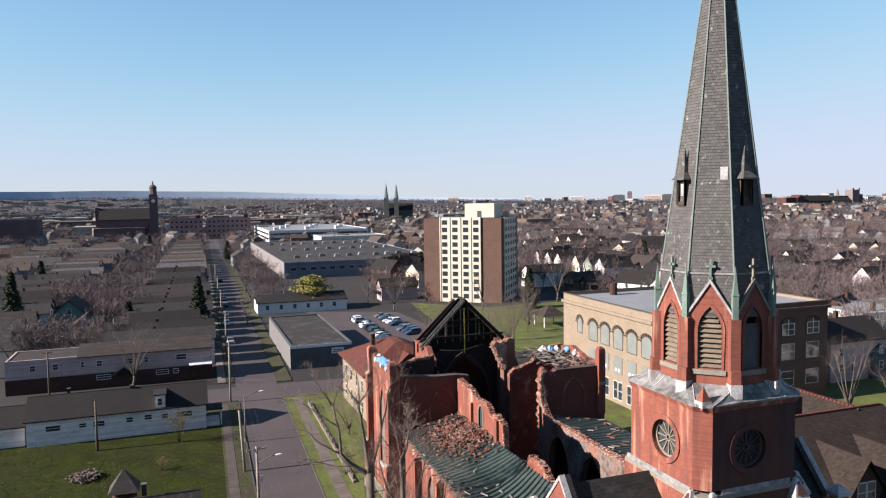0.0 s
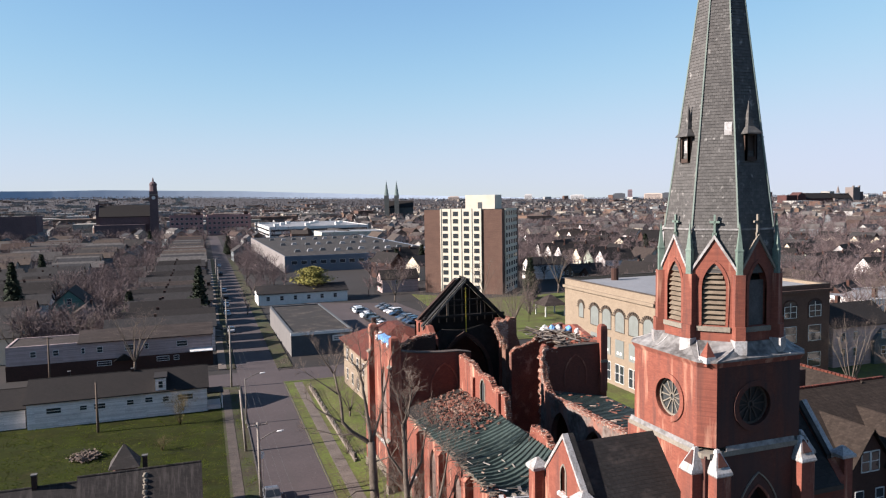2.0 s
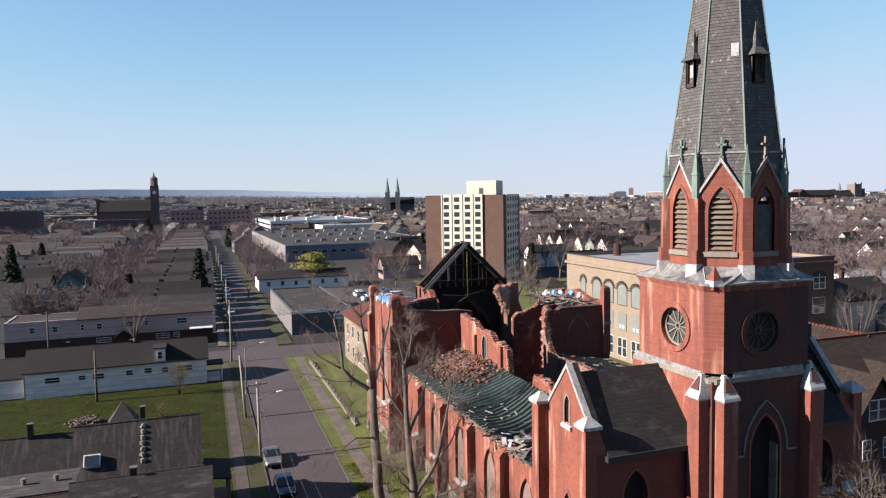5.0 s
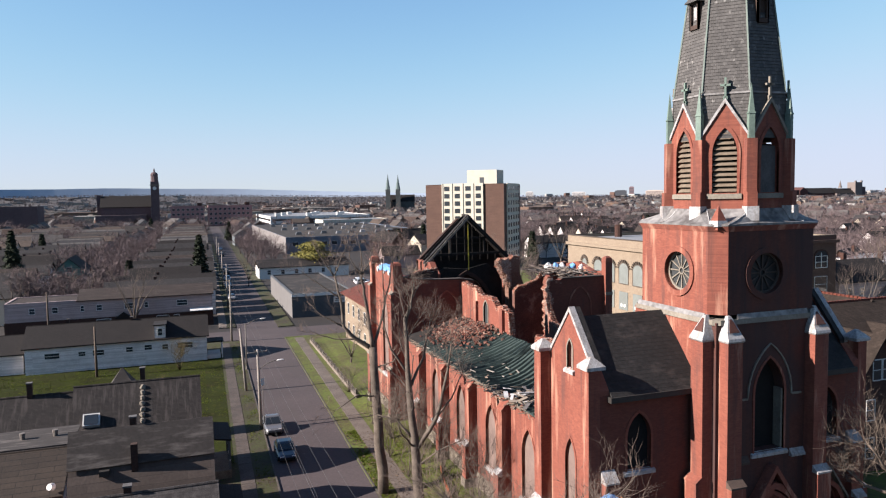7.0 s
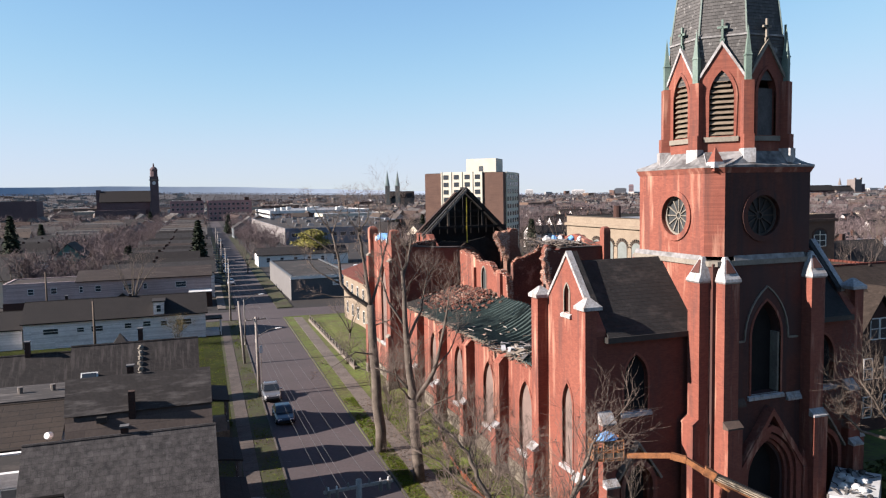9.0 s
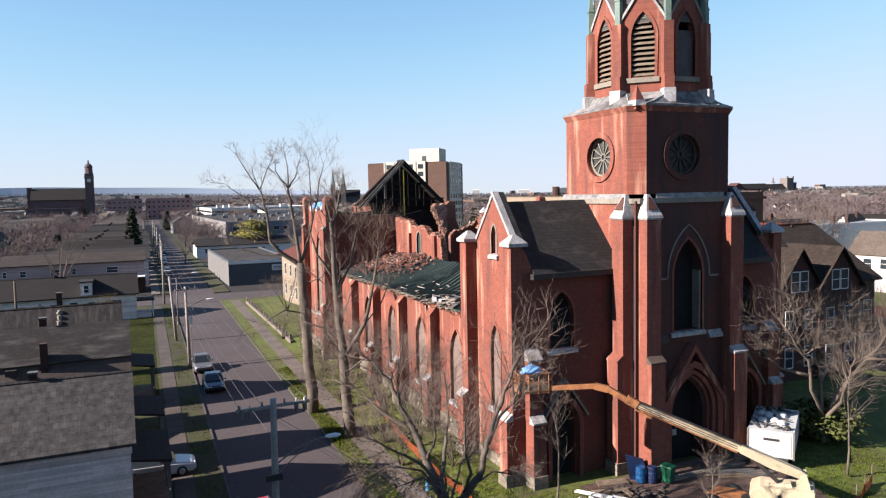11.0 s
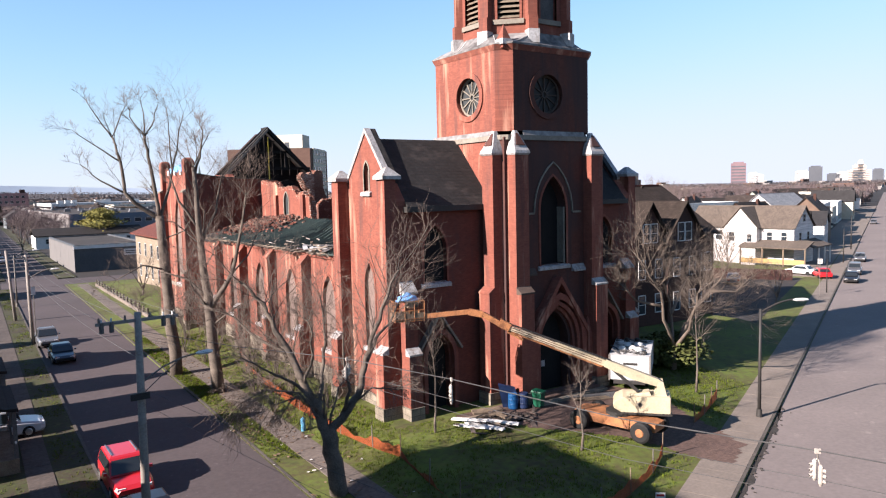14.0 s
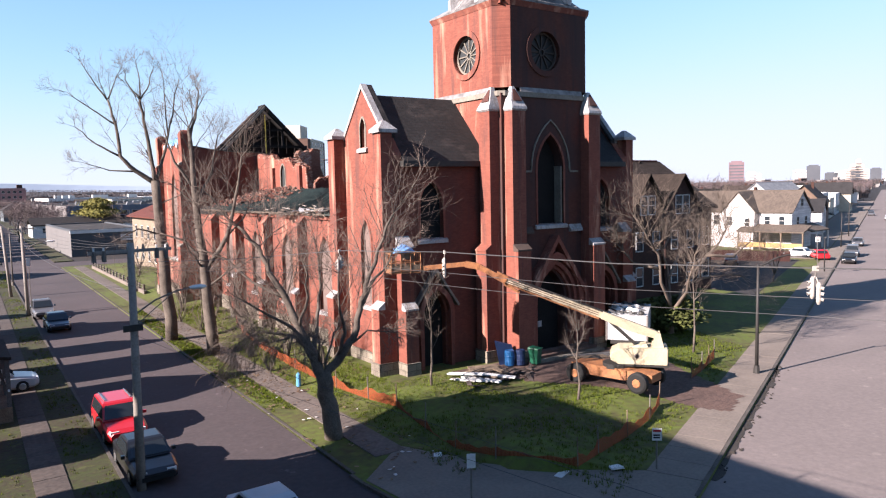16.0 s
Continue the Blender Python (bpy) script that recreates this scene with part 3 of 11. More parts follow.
for i_ in range(52):
    for j_ in range(56):
        x, y = 25 + 0.25 * i_, 21.2 + 0.25 * j_
        if in_poly(x + 0.125 + 0.25 * noise.noise((x, y, 0)), y + 0.125 + 0.25 * noise.noise((y, x, 3)), DRIVE):
            b.face([(u, v, lot_height(u, v) + 0.035) for u, v in ((x, y), (x + 0.25, y), (x + 0.25, y + 0.25), (x, y + 0.25))])
structure("drive", b, BRICKPAVE, "reddish brick paved forecourt in front of the church", "pavement")


# ---- the church ----
CX, CY = 33.4, 39.0
church = thing("church", "red brick Gothic church with slate spire and fallen nave roof", "church")
XU, YU, XN, YN, XM, YM_ = (1, 0, 0), (0, 1, 0), (1, 0, 0), (0, 1, 0), (-1, 0, 0), (0, -1, 0)


def window(parent, at, u, n, hole, fill, depth=0.3, frame_w=0.14, frame_mat=STONE, name="window", label="", sill=True, mullion=False, proud=0.04):
    """A pointed or round window: frame round the hole, infill set back, sill and tracery."""
    f = part(name, ring_frame(B(), Vector(at) - Vector(n) * proud, u, n, proud + 0.10, hole, frame_w, bottom=False), frame_mat, parent, label)
    part("pane", slab(B(), Vector(at) + Vector(n) * depth, u, n, 0.05, outline(hole)), fill, f)
    pts = outline(hole)
    lo, h, uc = min(p[1] for p in pts), hole[1], hole[0]
    if sill:
        a, uu, nn = Vector(at), Vector(u), Vector(n)
        s = B()
        q = [a + uu * (uc - h - 0.25) - nn * 0.16, a + uu * (uc + h + 0.25) - nn * 0.16, a + uu * (uc + h + 0.25) + nn * 0.1, a + uu * (uc - h - 0.25) + nn * 0.1]
        s.hexa([p + Vector((0, 0, lo - 0.30)) for p in q], [q[0] + Vector((0, 0, lo - 0.1)), q[1] + Vector((0, 0, lo - 0.1)), q[2] + Vector((0, 0, lo + 0.02)), q[3] + Vector((0, 0, lo + 0.02))])
        part("sill", s, WHITE_METAL, f)
    if mullion:
        a, uu, nn = Vector(at) + Vector(n) * (depth - 0.1), Vector(u), Vector(n)
        top = max(p[1] for p in pts)
        s = B()
        p = a + uu * uc
        s.solid([p - uu * 0.05 + Vector((0, 0, lo)), p + uu * 0.05 + Vector((0, 0, lo)), p + uu * 0.05 + Vector((0, 0, top - 0.2)), p - uu * 0.05 + Vector((0, 0, top - 0.2))], nn * 0.1)
        part("mullion", s, frame_mat, f)
    return f


def buttress(parent, c, d, w, stages, cap=True, foot=True, cap_mat=WHITE_METAL, step_mat=STONE):
    """A stepped pier against a wall: c middle of its back at the wall, d outwards, stages of (z0, z1, depth)."""
    c, d = Vector((c[0], c[1], 0)), Vector((d[0], d[1], 0))
    s = Vector((-d.y, d.x, 0)) * (w / 2)
    b = B()
    for i, (z0, z1, dep) in enumerate(stages):
        q = [c - s, c - s + d * dep, c + s + d * dep, c + s]
        b.hexa([p + Vector((0, 0, z0)) for p in q], [p + Vector((0, 0, z1)) for p in q])
    ob = part("buttress", b, BRICK, parent)
    for i, (z0, z1, dep) in enumerate(stages):
        nxt = stages[i + 1][2] if i + 1 < len(stages) else 0.0
        if i + 1 == len(stages) and not cap:
            continue
        e, ss = 0.05, s * 1.08
        rise = (dep - nxt) * (1.1 if i + 1 < len(stages) else 1.25)
        q = [c - ss + d * nxt, c - ss + d * (dep + e), c + ss + d * (dep + e), c + ss + d * nxt]
        t = B().hexa([p + Vector((0, 0, z1)) for p in q],
                     [q[0] + Vector((0, 0, z1 + rise)), q[1] + Vector((0, 0, z1 + 0.1)), q[2] + Vector((0, 0, z1 + 0.1)), q[3] + Vector((0, 0, z1 + rise))])
        part("weathering", t, cap_mat if i + 1 == len(stages) else step_mat, ob)
    if foot:
        z0, z1, dep = stages[0]
        ss = s * 1.12
        q = [c - ss, c - ss + d * (dep + 0.1), c + ss + d * (dep + 0.1), c + ss]
        part("plinth", B().hexa([p + Vector((0, 0, -0.2)) for p in q], [p + Vector((0, 0, LOT + 0.75)) for p in q]), RUBBLE_STONE, ob)
    return ob


# tower, lower stage
T0, T1, TY0, TY1 = 29.4, 37.4, 35.0, 43.0
portal = pointed(CX, 1.25, LOT, 3.7, 5.9)
bigwin = pointed(CX, 1.12, 8.9, 12.4, 14.6)
tower = part("tower", wall(B(), (0, TY0, 0), XU, YN, 0.9, T0, T1, 7.9, 17.0, [bigwin]), BRICK_SOOT_SHADE, church, "square brick tower with angle buttresses")
part("portal_wall", wall(B(), (0, TY0, 0), XU, YN, 0.9, T0, T1, 0.2, 7.9, [portal]), BRICK_SOOT_SHADE, tower)
part("side_wall", wall(B(), (T0, 0, 0), YU, XN, 0.9, TY0 + 0.9, TY1, 0.2, 17.0), BRICK, tower)
part("side_wall", wall(B(), (T1, 0, 0), YU, XM, 0.9, TY0 + 0.9, TY1, 0.2, 17.0), BRICK, tower)
part("back_wall", wall(B(), (0, TY1, 0), XU, YM_, 0.9, T0 + 0.9, T1 - 0.9, 0.2, 17.0), BRICK, tower)
b = B()
b.box(T0 + 0.9, T1 - 0.9, TY0 + 2.5, TY0 + 2.7, 0.3, 22.0)
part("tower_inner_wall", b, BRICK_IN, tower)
window(tower, (0, TY0, 0), XU, YN, bigwin, DARK, 0.75, 0.16, BRICK, "tower_window", "tall empty lancet with pale stone surround", sill=True)
part("hood_mould", ring_frame(B(), (0, TY0 - 0.09, 0), XU, YN, 0.12, pointed(CX, 1.62, 12.3, 12.35, 15.45), 0.08, bottom=False), STONE, tower)
part("jamb", B().box(CX + 0.98, CX + 1.12, TY0 + 0.1, TY0 + 0.7, 8.95, 12.6), STONE, tower, "pale jamb of the tall window")
# stepped portal
pb = part("portal", ring_frame(B(), (0, TY0 - 0.62, 0), XU, YN, 0.6, pointed(CX, 1.95, LOT - 0.1, 3.9, 6.7), 0.42, bottom=False), BRICK, tower)
part("order", ring_frame(B(), (0, TY0 - 0.45, 0), XU, YN, 0.43, pointed(CX, 1.65, LOT, 3.8, 6.3), 0.26, bottom=False), BRICK, pb)
part("order", ring_frame(B(), (0, TY0 - 0.22, 0), XU, YN, 0.2, pointed(CX, 1.42, LOT, 3.75, 6.05), 0.2, bottom=False), BRICK, pb)
b = B()
for sg in (-1, 1):
    b.solid([(CX, TY0 - 0.72, 8.2), (CX + sg * 2.75, TY0 - 0.72, 4.2), (CX + sg * 2.55, TY0 - 0.72, 4.0), (CX, TY0 - 0.72, 7.75)], (0, 0.72, 0))
part("portal_gable", b, BRICK, pb)
for sg in (-1, 1):
    b = B().box(CX + sg * 2.65 - 0.28, CX + sg * 2.65 + 0.28, TY0 - 0.75, TY0 - 0.01, LOT - 0.2, 4.3)
    b.cone((CX + sg * 2.65, TY0 - 0.38), 0.42, 4.3, 5.3, 4, turn=0.5)
    part("portal_pier", b, BRICK, pb)
b = B().box(CX - 1.3, CX + 1.3, TY0 + 0.75, TY0 + 0.9, LOT, 6.0)
door = part("door", b, DARK, tower, "dark boarded church door")
part("notice", B().box(CX - 0.55, CX - 0.2, TY0 + 0.73, TY0 + 0.75, 2.1, 2.5), WHITE_METAL, door, "white paper notice")
part("notice", B().box(CX - 1.0, CX - 0.75, TY0 + 0.73, TY0 + 0.75, 2.4, 2.6), WHITE_METAL, door, "white paper notice")
# angle buttresses of the tower
ST = [(0.2, 7.4, 1.15), (7.4, 16.0, 0.75)]
WORN_STEP = mat("dark worn stone step", (0.17, 0.115, 0.09), (0.085, 0.06, 0.05), 1.4, 0.92, bump=0.4, contrast=0.8)
for cx_, cy_, dx, dy, step_ in ((T0, 35.75, -1, 0, BRICK), (30.15, TY0, 0, -1, WORN_STEP), (36.65, TY0, 0, -1, WHITE_METAL), (T1, 35.75, 1, 0, WORN_STEP)):
    bt = buttress(tower, (cx_, cy_), (dx, dy), 1.05, ST, cap=False, step_mat=step_)
    # steep white sheet cap leaning back to the wall, flared at its foot
    u_, d_ = Vector((-dy, dx, 0)), Vector((dx, dy, 0))
    c = Vector((cx_, cy_, 0))
    ring = lambda w, o, z: [c - u_ * w + Vector((0, 0, z)), c - u_ * w + d_ * o + Vector((0, 0, z)), c + u_ * w + d_ * o + Vector((0, 0, z)), c + u_ * w + Vector((0, 0, z))]
    part("sheet_cap", B().rings([ring(0.54, 0.77, 15.9), ring(0.60, 0.86, 16.0), ring(0.57, 0.82, 16.16), ring(0.50, 0.66, 16.4), ring(0.10, 0.22, 17.4)]), WHITE_METAL, bt, "white sheet metal cap")
    q = [c - u_ * 0.36 + d_ * 0.66, c + u_ * 0.36 + d_ * 0.66, c + u_ * 0.07 + d_ * 0.29, c - u_ * 0.07 + d_ * 0.29]
    part("cap_face", B().solid([p + Vector((0, 0, z)) for p, z in zip(q, (16.48, 16.48, 17.22, 17.22))], (d_.x * 0.03, d_.y * 0.03, 0.02)), BRICK_SOOT_SHADE, bt, "brick face of the cap")
# white sloping sills and label stops on the tower front
for xa_, xb_, z_ in ((35.0, 36.1, 8.45), (30.72, 31.8, 8.45)):
    part("front_sill", B().hexa([(xa_, TY0 - 0.22, z_ - 0.12), (xb_, TY0 - 0.22, z_ - 0.12), (xb_, TY0, z_ - 0.12), (xa_, TY0, z_ - 0.12)], [(xa_, TY0 - 0.22, z_), (xb_, TY0 - 0.22, z_), (xb_, TY0, z_ + 0.35), (xa_, TY0, z_ + 0.35)]), WHITE_METAL if xa_ > 33 else WORN_STEP, tower)
for sg in (-1, 1):
    part("label_stop", B().box(CX + sg * 2.05 - 0.36, CX + sg * 2.05 + 0.36, TY0 - 0.09, TY0, 12.2, 12.32), STONE, tower)
# string course and flashing between stages
def ring_band(z0, z1, out, out1, mat_, name, parent, k=0.7):
    def oct_(o):
        a0, a1, c0, c1 = T0 - o, T1 + o, TY0 - o, TY1 + o
        return [(a0 + k, c0), (a1 - k, c0), (a1, c0 + k), (a1, c1 - k), (a1 - k, c1), (a0 + k, c1), (a0, c1 - k), (a0, c0 + k)]
    b = B().rings([[(x, y, z0) for x, y in oct_(out)], [(x, y, z1) for x, y in oct_(out1)]])
    return part(name, b, mat_, parent)


ring_band(16.85, 17.15, 0.12, 0.10, STONE, "string_course", tower, 0.35)
for q, d_ in ((((30.9, TY0), (36.2, TY0)), (0, -1)), (((T0, 36.0), (T0, 42.6)), (-1, 0)), (((T1, 36.0), (T1, 42.6)), (1, 0))):
    (xa_, ya_), (xb_, yb_) = q
    o = Vector((d_[0], d_[1], 0))
    sec = lambda x, y: [Vector((x, y, 17.152)) + o * 0.1, Vector((x, y, 17.152)) - o * 0.05, Vector((x, y, 17.46)) - o * 0.05, Vector((x, y, 17.44)) + o * 0.01]
    part("flashing", B().rings([sec(xa_ + (xb_ - xa_) * t / 6, ya_ + (yb_ - ya_) * t / 6) for t in range(7)]), ZINC, tower, "dented white metal flashing strip")
# upper stage with rose windows and chamfered corners
K = 0.8
rose_f, rose_l = round_hole(33.0, 19.75, 1.22), round_hole(38.5, 19.75, 1.22)
upper = part("tower_upper_stage", wall(B(), (0, TY0, 0), XU, YN, 0.7, T0 + K, T1 - K, 17.4, 22.6, [rose_f]), BRICK_SOOT_SHADE, church)
part("side_wall", wall(B(), (T0, 0, 0), YU, XN, 0.7, TY0 + K, TY1 - K, 17.4, 22.6, [rose_l]), BRICK, upper)
part("side_wall", wall(B(), (T1, 0, 0), YU, XM, 0.7, TY0 + K, TY1 - K, 17.4, 22.6), BRICK, upper)
part("back_wall", wall(B(), (0, TY1, 0), XU, YM_, 0.7, T0 + K, T1 - K, 17.4, 22.6), BRICK, upper)
r2 = math.sqrt(0.5)
for (x, y), u_, n_ in (((T0, TY0 + K), (r2, -r2, 0), (r2, r2, 0)), ((T1 - K, TY0), (r2, r2, 0), (-r2, r2, 0)), ((T0 + K, TY1), (-r2, -r2, 0), (r2, -r2, 0)), ((T1, TY1 - K), (-r2, r2, 0), (-r2, -r2, 0))):
    part("chamfer_wall", wall(B(), (x, y, 0), u_, n_, 0.6, 0, K / r2, 17.4, 22.6), BRICK, upper)


# dark glass and stone copies: shade of the unlit rose put into the colour
SHADED_GLASS = mat("window glass darkened for shade", (0.03, 0.03, 0.032), (0.014, 0.014, 0.015), 3.0, 0.55)
SOOT_SHADE_STONE = mat("stone darkened by soot and shade", (0.15, 0.115, 0.095), (0.07, 0.055, 0.047), 1.5, 0.92, bump=0.3, contrast=0.7)


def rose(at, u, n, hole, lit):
    trim_ = STONE if lit else SOOT_SHADE_STONE
    f = part("rose_window", ring_frame(B(), Vector(at) - Vector(n) * 0.10, u, n, 0.25, hole, 0.34), BRICK if lit else BRICK_SOOT_SHADE, upper, "round wheel window with twelve spokes")
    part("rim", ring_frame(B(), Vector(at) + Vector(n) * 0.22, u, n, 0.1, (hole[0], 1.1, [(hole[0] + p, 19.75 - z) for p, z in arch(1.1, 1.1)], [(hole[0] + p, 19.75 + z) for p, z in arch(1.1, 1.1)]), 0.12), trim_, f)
    part("pane", slab(B(), Vector(at) + Vector(n) * 0.36, u, n, 0.04, outline(hole)), LEAD if lit else SHADED_GLASS, f)
    uu, nn, c = Vector(u), Vector(n), Vector(at) + Vector(u) * hole[0] + Vector((0, 0, 19.75)) + Vector(n) * 0.28
    for j in range(12):
        a = math.pi * j / 6
        d = uu * math.cos(a) + Vector((0, 0, math.sin(a)))
        e = uu * -math.sin(a) + Vector((0, 0, math.cos(a)))
        s = B().solid([c + d * 0.2 - e * 0.028, c + d * 1.1 - e * 0.045, c + d * 1.1 + e * 0.045, c + d * 0.2 + e * 0.028], nn * 0.07)
        part("spoke", s, trim_, f)
    hub = round_hole(hole[0], 19.75, 0.16)
    part("hub", ring_frame(B(), Vector(at) + Vector(n) * 0.26, u, n, 0.1, hub, 0.08), trim_, f)


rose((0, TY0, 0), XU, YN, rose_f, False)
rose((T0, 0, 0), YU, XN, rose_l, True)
# shoulder: flashing from square to octagon
AP = 3.45
SX, SY = 33.65, 39.0
RV = AP / math.cos(math.pi / 8)
OCT = lambda R, z, cx=SX, cy=SY: [(cx + R * math.cos(math.radians(22.5 + 45 * j)), cy + R * math.sin(math.radians(22.5 + 45 * j)), z) for j in range(8)]
SQ = lambda o, z, k: [(T1 + o, CY + 4 + o - k, z), (T1 + o - k, TY1 + o, z), (T0 - o + k, TY1 + o, z), (T0 - o, TY1 + o - k, z), (T0 - o, TY0 - o + k, z), (T0 - o + k, TY0 - o, z), (T1 + o - k, TY0 - o, z), (T1 + o, TY0 - o + k, z)]
part("cornice", B().rings([SQ(0.02, 22.3, K), SQ(0.16, 22.62, K)]), BRICK, upper)
def ring_at(pts, n):
    """n points spread evenly round a closed outline."""
    seg = [(Vector(a), Vector(c)) for a, c in zip(pts, pts[1:] + pts[:1])]
    out = []
    for a, c in seg:
        out += [a.lerp(c, k / n) for k in range(n)]
    return out


lo_, mi_, hi_ = ring_at(SQ(0.17, 22.625, K), 6), ring_at(SQ(0.17, 22.72, K), 6), ring_at([OCT(RV + 0.1, 23.6)[(j + 0) % 8] for j in range(8)], 6)
rr = random.Random(77)
rows = [lo_, [p + Vector((0, 0, rr.uniform(-0.03, 0.05))) for p in mi_]]
for t in (0.35, 0.7):
    rows.append([p.lerp(q, t) + Vector((0, 0, -0.16 * math.sin(math.pi * t) + rr.uniform(-0.07, 0.07))) for p, q in zip(mi_, hi_)])
rows.append(hi_)
sh = part("shoulder_flashing", B().rings(rows), ZINC, church, "weathered white metal flashing at the belfry foot")
for k in range(0, 48, 5):
    p, q = Vector(rows[1][k]), Vector(rows[-1][k])
    part("flashing_seam", B().line([p + Vector((0, 0, 0.03)), Vector(rows[2][k]) + Vector((0, 0, 0.03)), Vector(rows[3][k]) + Vector((0, 0, 0.03)), q], 0.03, 5), WHITE_METAL, sh)
for sx in (-1, 1):
    for sy in (-1, 1):
        if sx > 0 or sy > 0:
            continue
        px, py = CX + sx * 3.5, CY + sy * 3.5
        pn = part("corner_pinnacle", B().box(px - 0.3, px + 0.3, py - 0.3, py + 0.3, 22.4, 22.95), BRICK, sh)
        part("cap", B().cone((px, py), 0.44, 22.95, 23.85, 4, turn=0.5), BRICK, pn)
        part("apron", B().rings([[(px + 0.42 * x, py + 0.42 * y, 22.6) for x, y in ((-1, -1), (1, -1), (1, 1), (-1, 1))], [(px + 0.33 * x, py + 0.33 * y, 22.95) for x, y in ((-1, -1), (1, -1), (1, 1), (-1, 1))]]), WHITE_METAL, pn)

# belfry: eight gabled faces
belfry = part("belfry", B().rings([OCT(RV - 0.9, 22.9), OCT(RV - 0.9, 27.5)]), DARK, church, "octagonal brick belfry with louvred lancets")
HF = AP * math.tan(math.pi / 8)
bell_hole = pointed(0, 0.70, 24.55, 26.9, 28.45)
for j in range(8):
    a = math.radians(45 * j)
    nrm = Vector((math.cos(a), math.sin(a), 0))
    u_ = Vector((-nrm.y, nrm.x, 0))
    at = Vector((SX, SY, 0)) + nrm * AP
    f = part("belfry_face", wall(B(), at, u_, -nrm, 0.5, -HF, HF, 22.9, [(-HF, 27.75), (0, 30.0), (HF, 27.75)], [bell_hole]), BRICK, belfry)
    part("arch_surround", ring_frame(B(), at + nrm * 0.06, u_, -nrm, 0.2, bell_hole, 0.2, bottom=False), BRICK, f)
    part("sill", B().solid([at + u_ * x + nrm * 0.14 + Vector((0, 0, z)) for x, z in ((-0.98, 24.2), (0.98, 24.2), (0.98, 24.5), (-0.98, 24.5))], -nrm * 0.5), STONE, f)
    for sg in (-1, 1):
        q = [at + u_ * (sg * (HF + 0.06)) + Vector((0, 0, 27.62)), at + Vector((0, 0, 29.93)), at + Vector((0, 0, 30.2)), at + u_ * (sg * (HF + 0.06)) + Vector((0, 0, 27.86))]
        part("gable_coping", B().solid([p + nrm * 0.12 for p in q], -nrm * 0.75), WHITE_METAL if j != 6 else STONE, f)
    if j in (3, 4, 5):
        for k_ in range(12):
            z = 24.62 + k_ * 0.315
            hw = 0.68 if z < 26.9 else max(0.16, 0.68 - (z - 26.9) ** 1.5 * 0.42)
            q = [at + u_ * -hw + nrm * -0.08 + Vector((0, 0, z)), at + u_ * hw + nrm * -0.08 + Vector((0, 0, z)), at + u_ * hw + nrm * -0.34 + Vector((0, 0, z + 0.2)), at + u_ * -hw + nrm * -0.34 + Vector((0, 0, z + 0.2))]
            part("louvre", B().solid(q, (0, 0, 0.045)), LOUVRE, f)
    else:
        part("boarding", slab(B(), at - nrm * 0.26, u_, -nrm, 0.05, [(-0.69, 24.5), (0.69, 24.5), (0.69, 27.35), (-0.69, 27.35)]), GREYBOARD, f, "silvered boards closing the lancet")
    # cross on the gable
    c = at - nrm * 0.12
    b = B()
    for (u0, u1, z0, z1) in ((-0.06, 0.06, 30.1, 31.42), (-0.29, 0.29, 30.9, 31.03), (-0.13, 0.13, 30.05, 30.3)):
        b.solid([c + u_ * u0 + Vector((0, 0, z0)), c + u_ * u1 + Vector((0, 0, z0)), c + u_ * u1 + Vector((0, 0, z1)), c + u_ * u0 + Vector((0, 0, z1))], nrm * 0.14)
    part("cross", b, COPPER if j % 3 else STONE, f, "small weathered gable cross")
    # pier and copper pinnacle at the corner
    av_ = math.radians(45 * j + 22.5)
    d = Vector((math.cos(av_), math.sin(av_), 0))
    s_ = Vector((-d.y, d.x, 0))
    p = Vector((SX, SY, 0)) + d * RV
    b = B()
    for z0, z1, o in ((22.8, 24.6, 0.42), (24.6, 27.75, 0.28)):
        b.solid([p - s_ * 0.36 - d * 0.3 + Vector((0, 0, z0)), p + s_ * 0.36 - d * 0.3 + Vector((0, 0, z0)), p + s_ * 0.3 + d * o + Vector((0, 0, z0)), p - s_ * 0.3 + d * o + Vector((0, 0, z0))], (0, 0, z1 - z0))
    pr = part("corner_pier", b, BRICK, belfry)
    part("pier_foot", B().solid([p - s_ * 0.4 - d * 0.3 + Vector((0, 0, 22.9)), p + s_ * 0.4 - d * 0.3 + Vector((0, 0, 22.9)), p + s_ * 0.36 + d * 0.52 + Vector((0, 0, 22.9)), p - s_ * 0.36 + d * 0.52 + Vector((0, 0, 22.9))], (0, 0, 0.85)), WHITE_METAL, pr)
    c = p + d * 0.02
    b = B()
    b.solid([c - s_ * 0.17 - d * 0.2 + Vector((0, 0, 27.75)), c + s_ * 0.17 - d * 0.2 + Vector((0, 0, 27.75)), c + s_ * 0.17 + d * 0.17 + Vector((0, 0, 27.75)), c - s_ * 0.17 + d * 0.17 + Vector((0, 0, 27.75))], (0, 0, 1.45))
    b.cone((c.x, c.y), 0.29, 29.2, 29.3, 4, r1=0.26, turn=0.5 + j / 2 + 0.25)
    b.cone((c.x, c.y), 0.22, 29.3, 31.0, 4, turn=0.5 + j / 2 + 0.25)
    part("pinnacle", b, COPPER, pr, "green copper pinnacle")

# spire
APEX = 55.3
HIP = mat("pale verdigris sheet", (0.34, 0.42, 0.37), (0.20, 0.25, 0.22), 1.5, 0.65, bump=0.2, contrast=0.8)
RS = lambda z: (APEX - z) * 0.141
courses = [OCT(3.64, 27.8)]
for j in range(13):
    z = 28.0 + j * 0.2
    r_ = 3.64 + (RS(30.6) + 0.05 - 3.64) * (z - 27.8) / 2.8
    courses += [OCT(r_ - 0.004, z), OCT(r_ + 0.018, z + 0.001)]
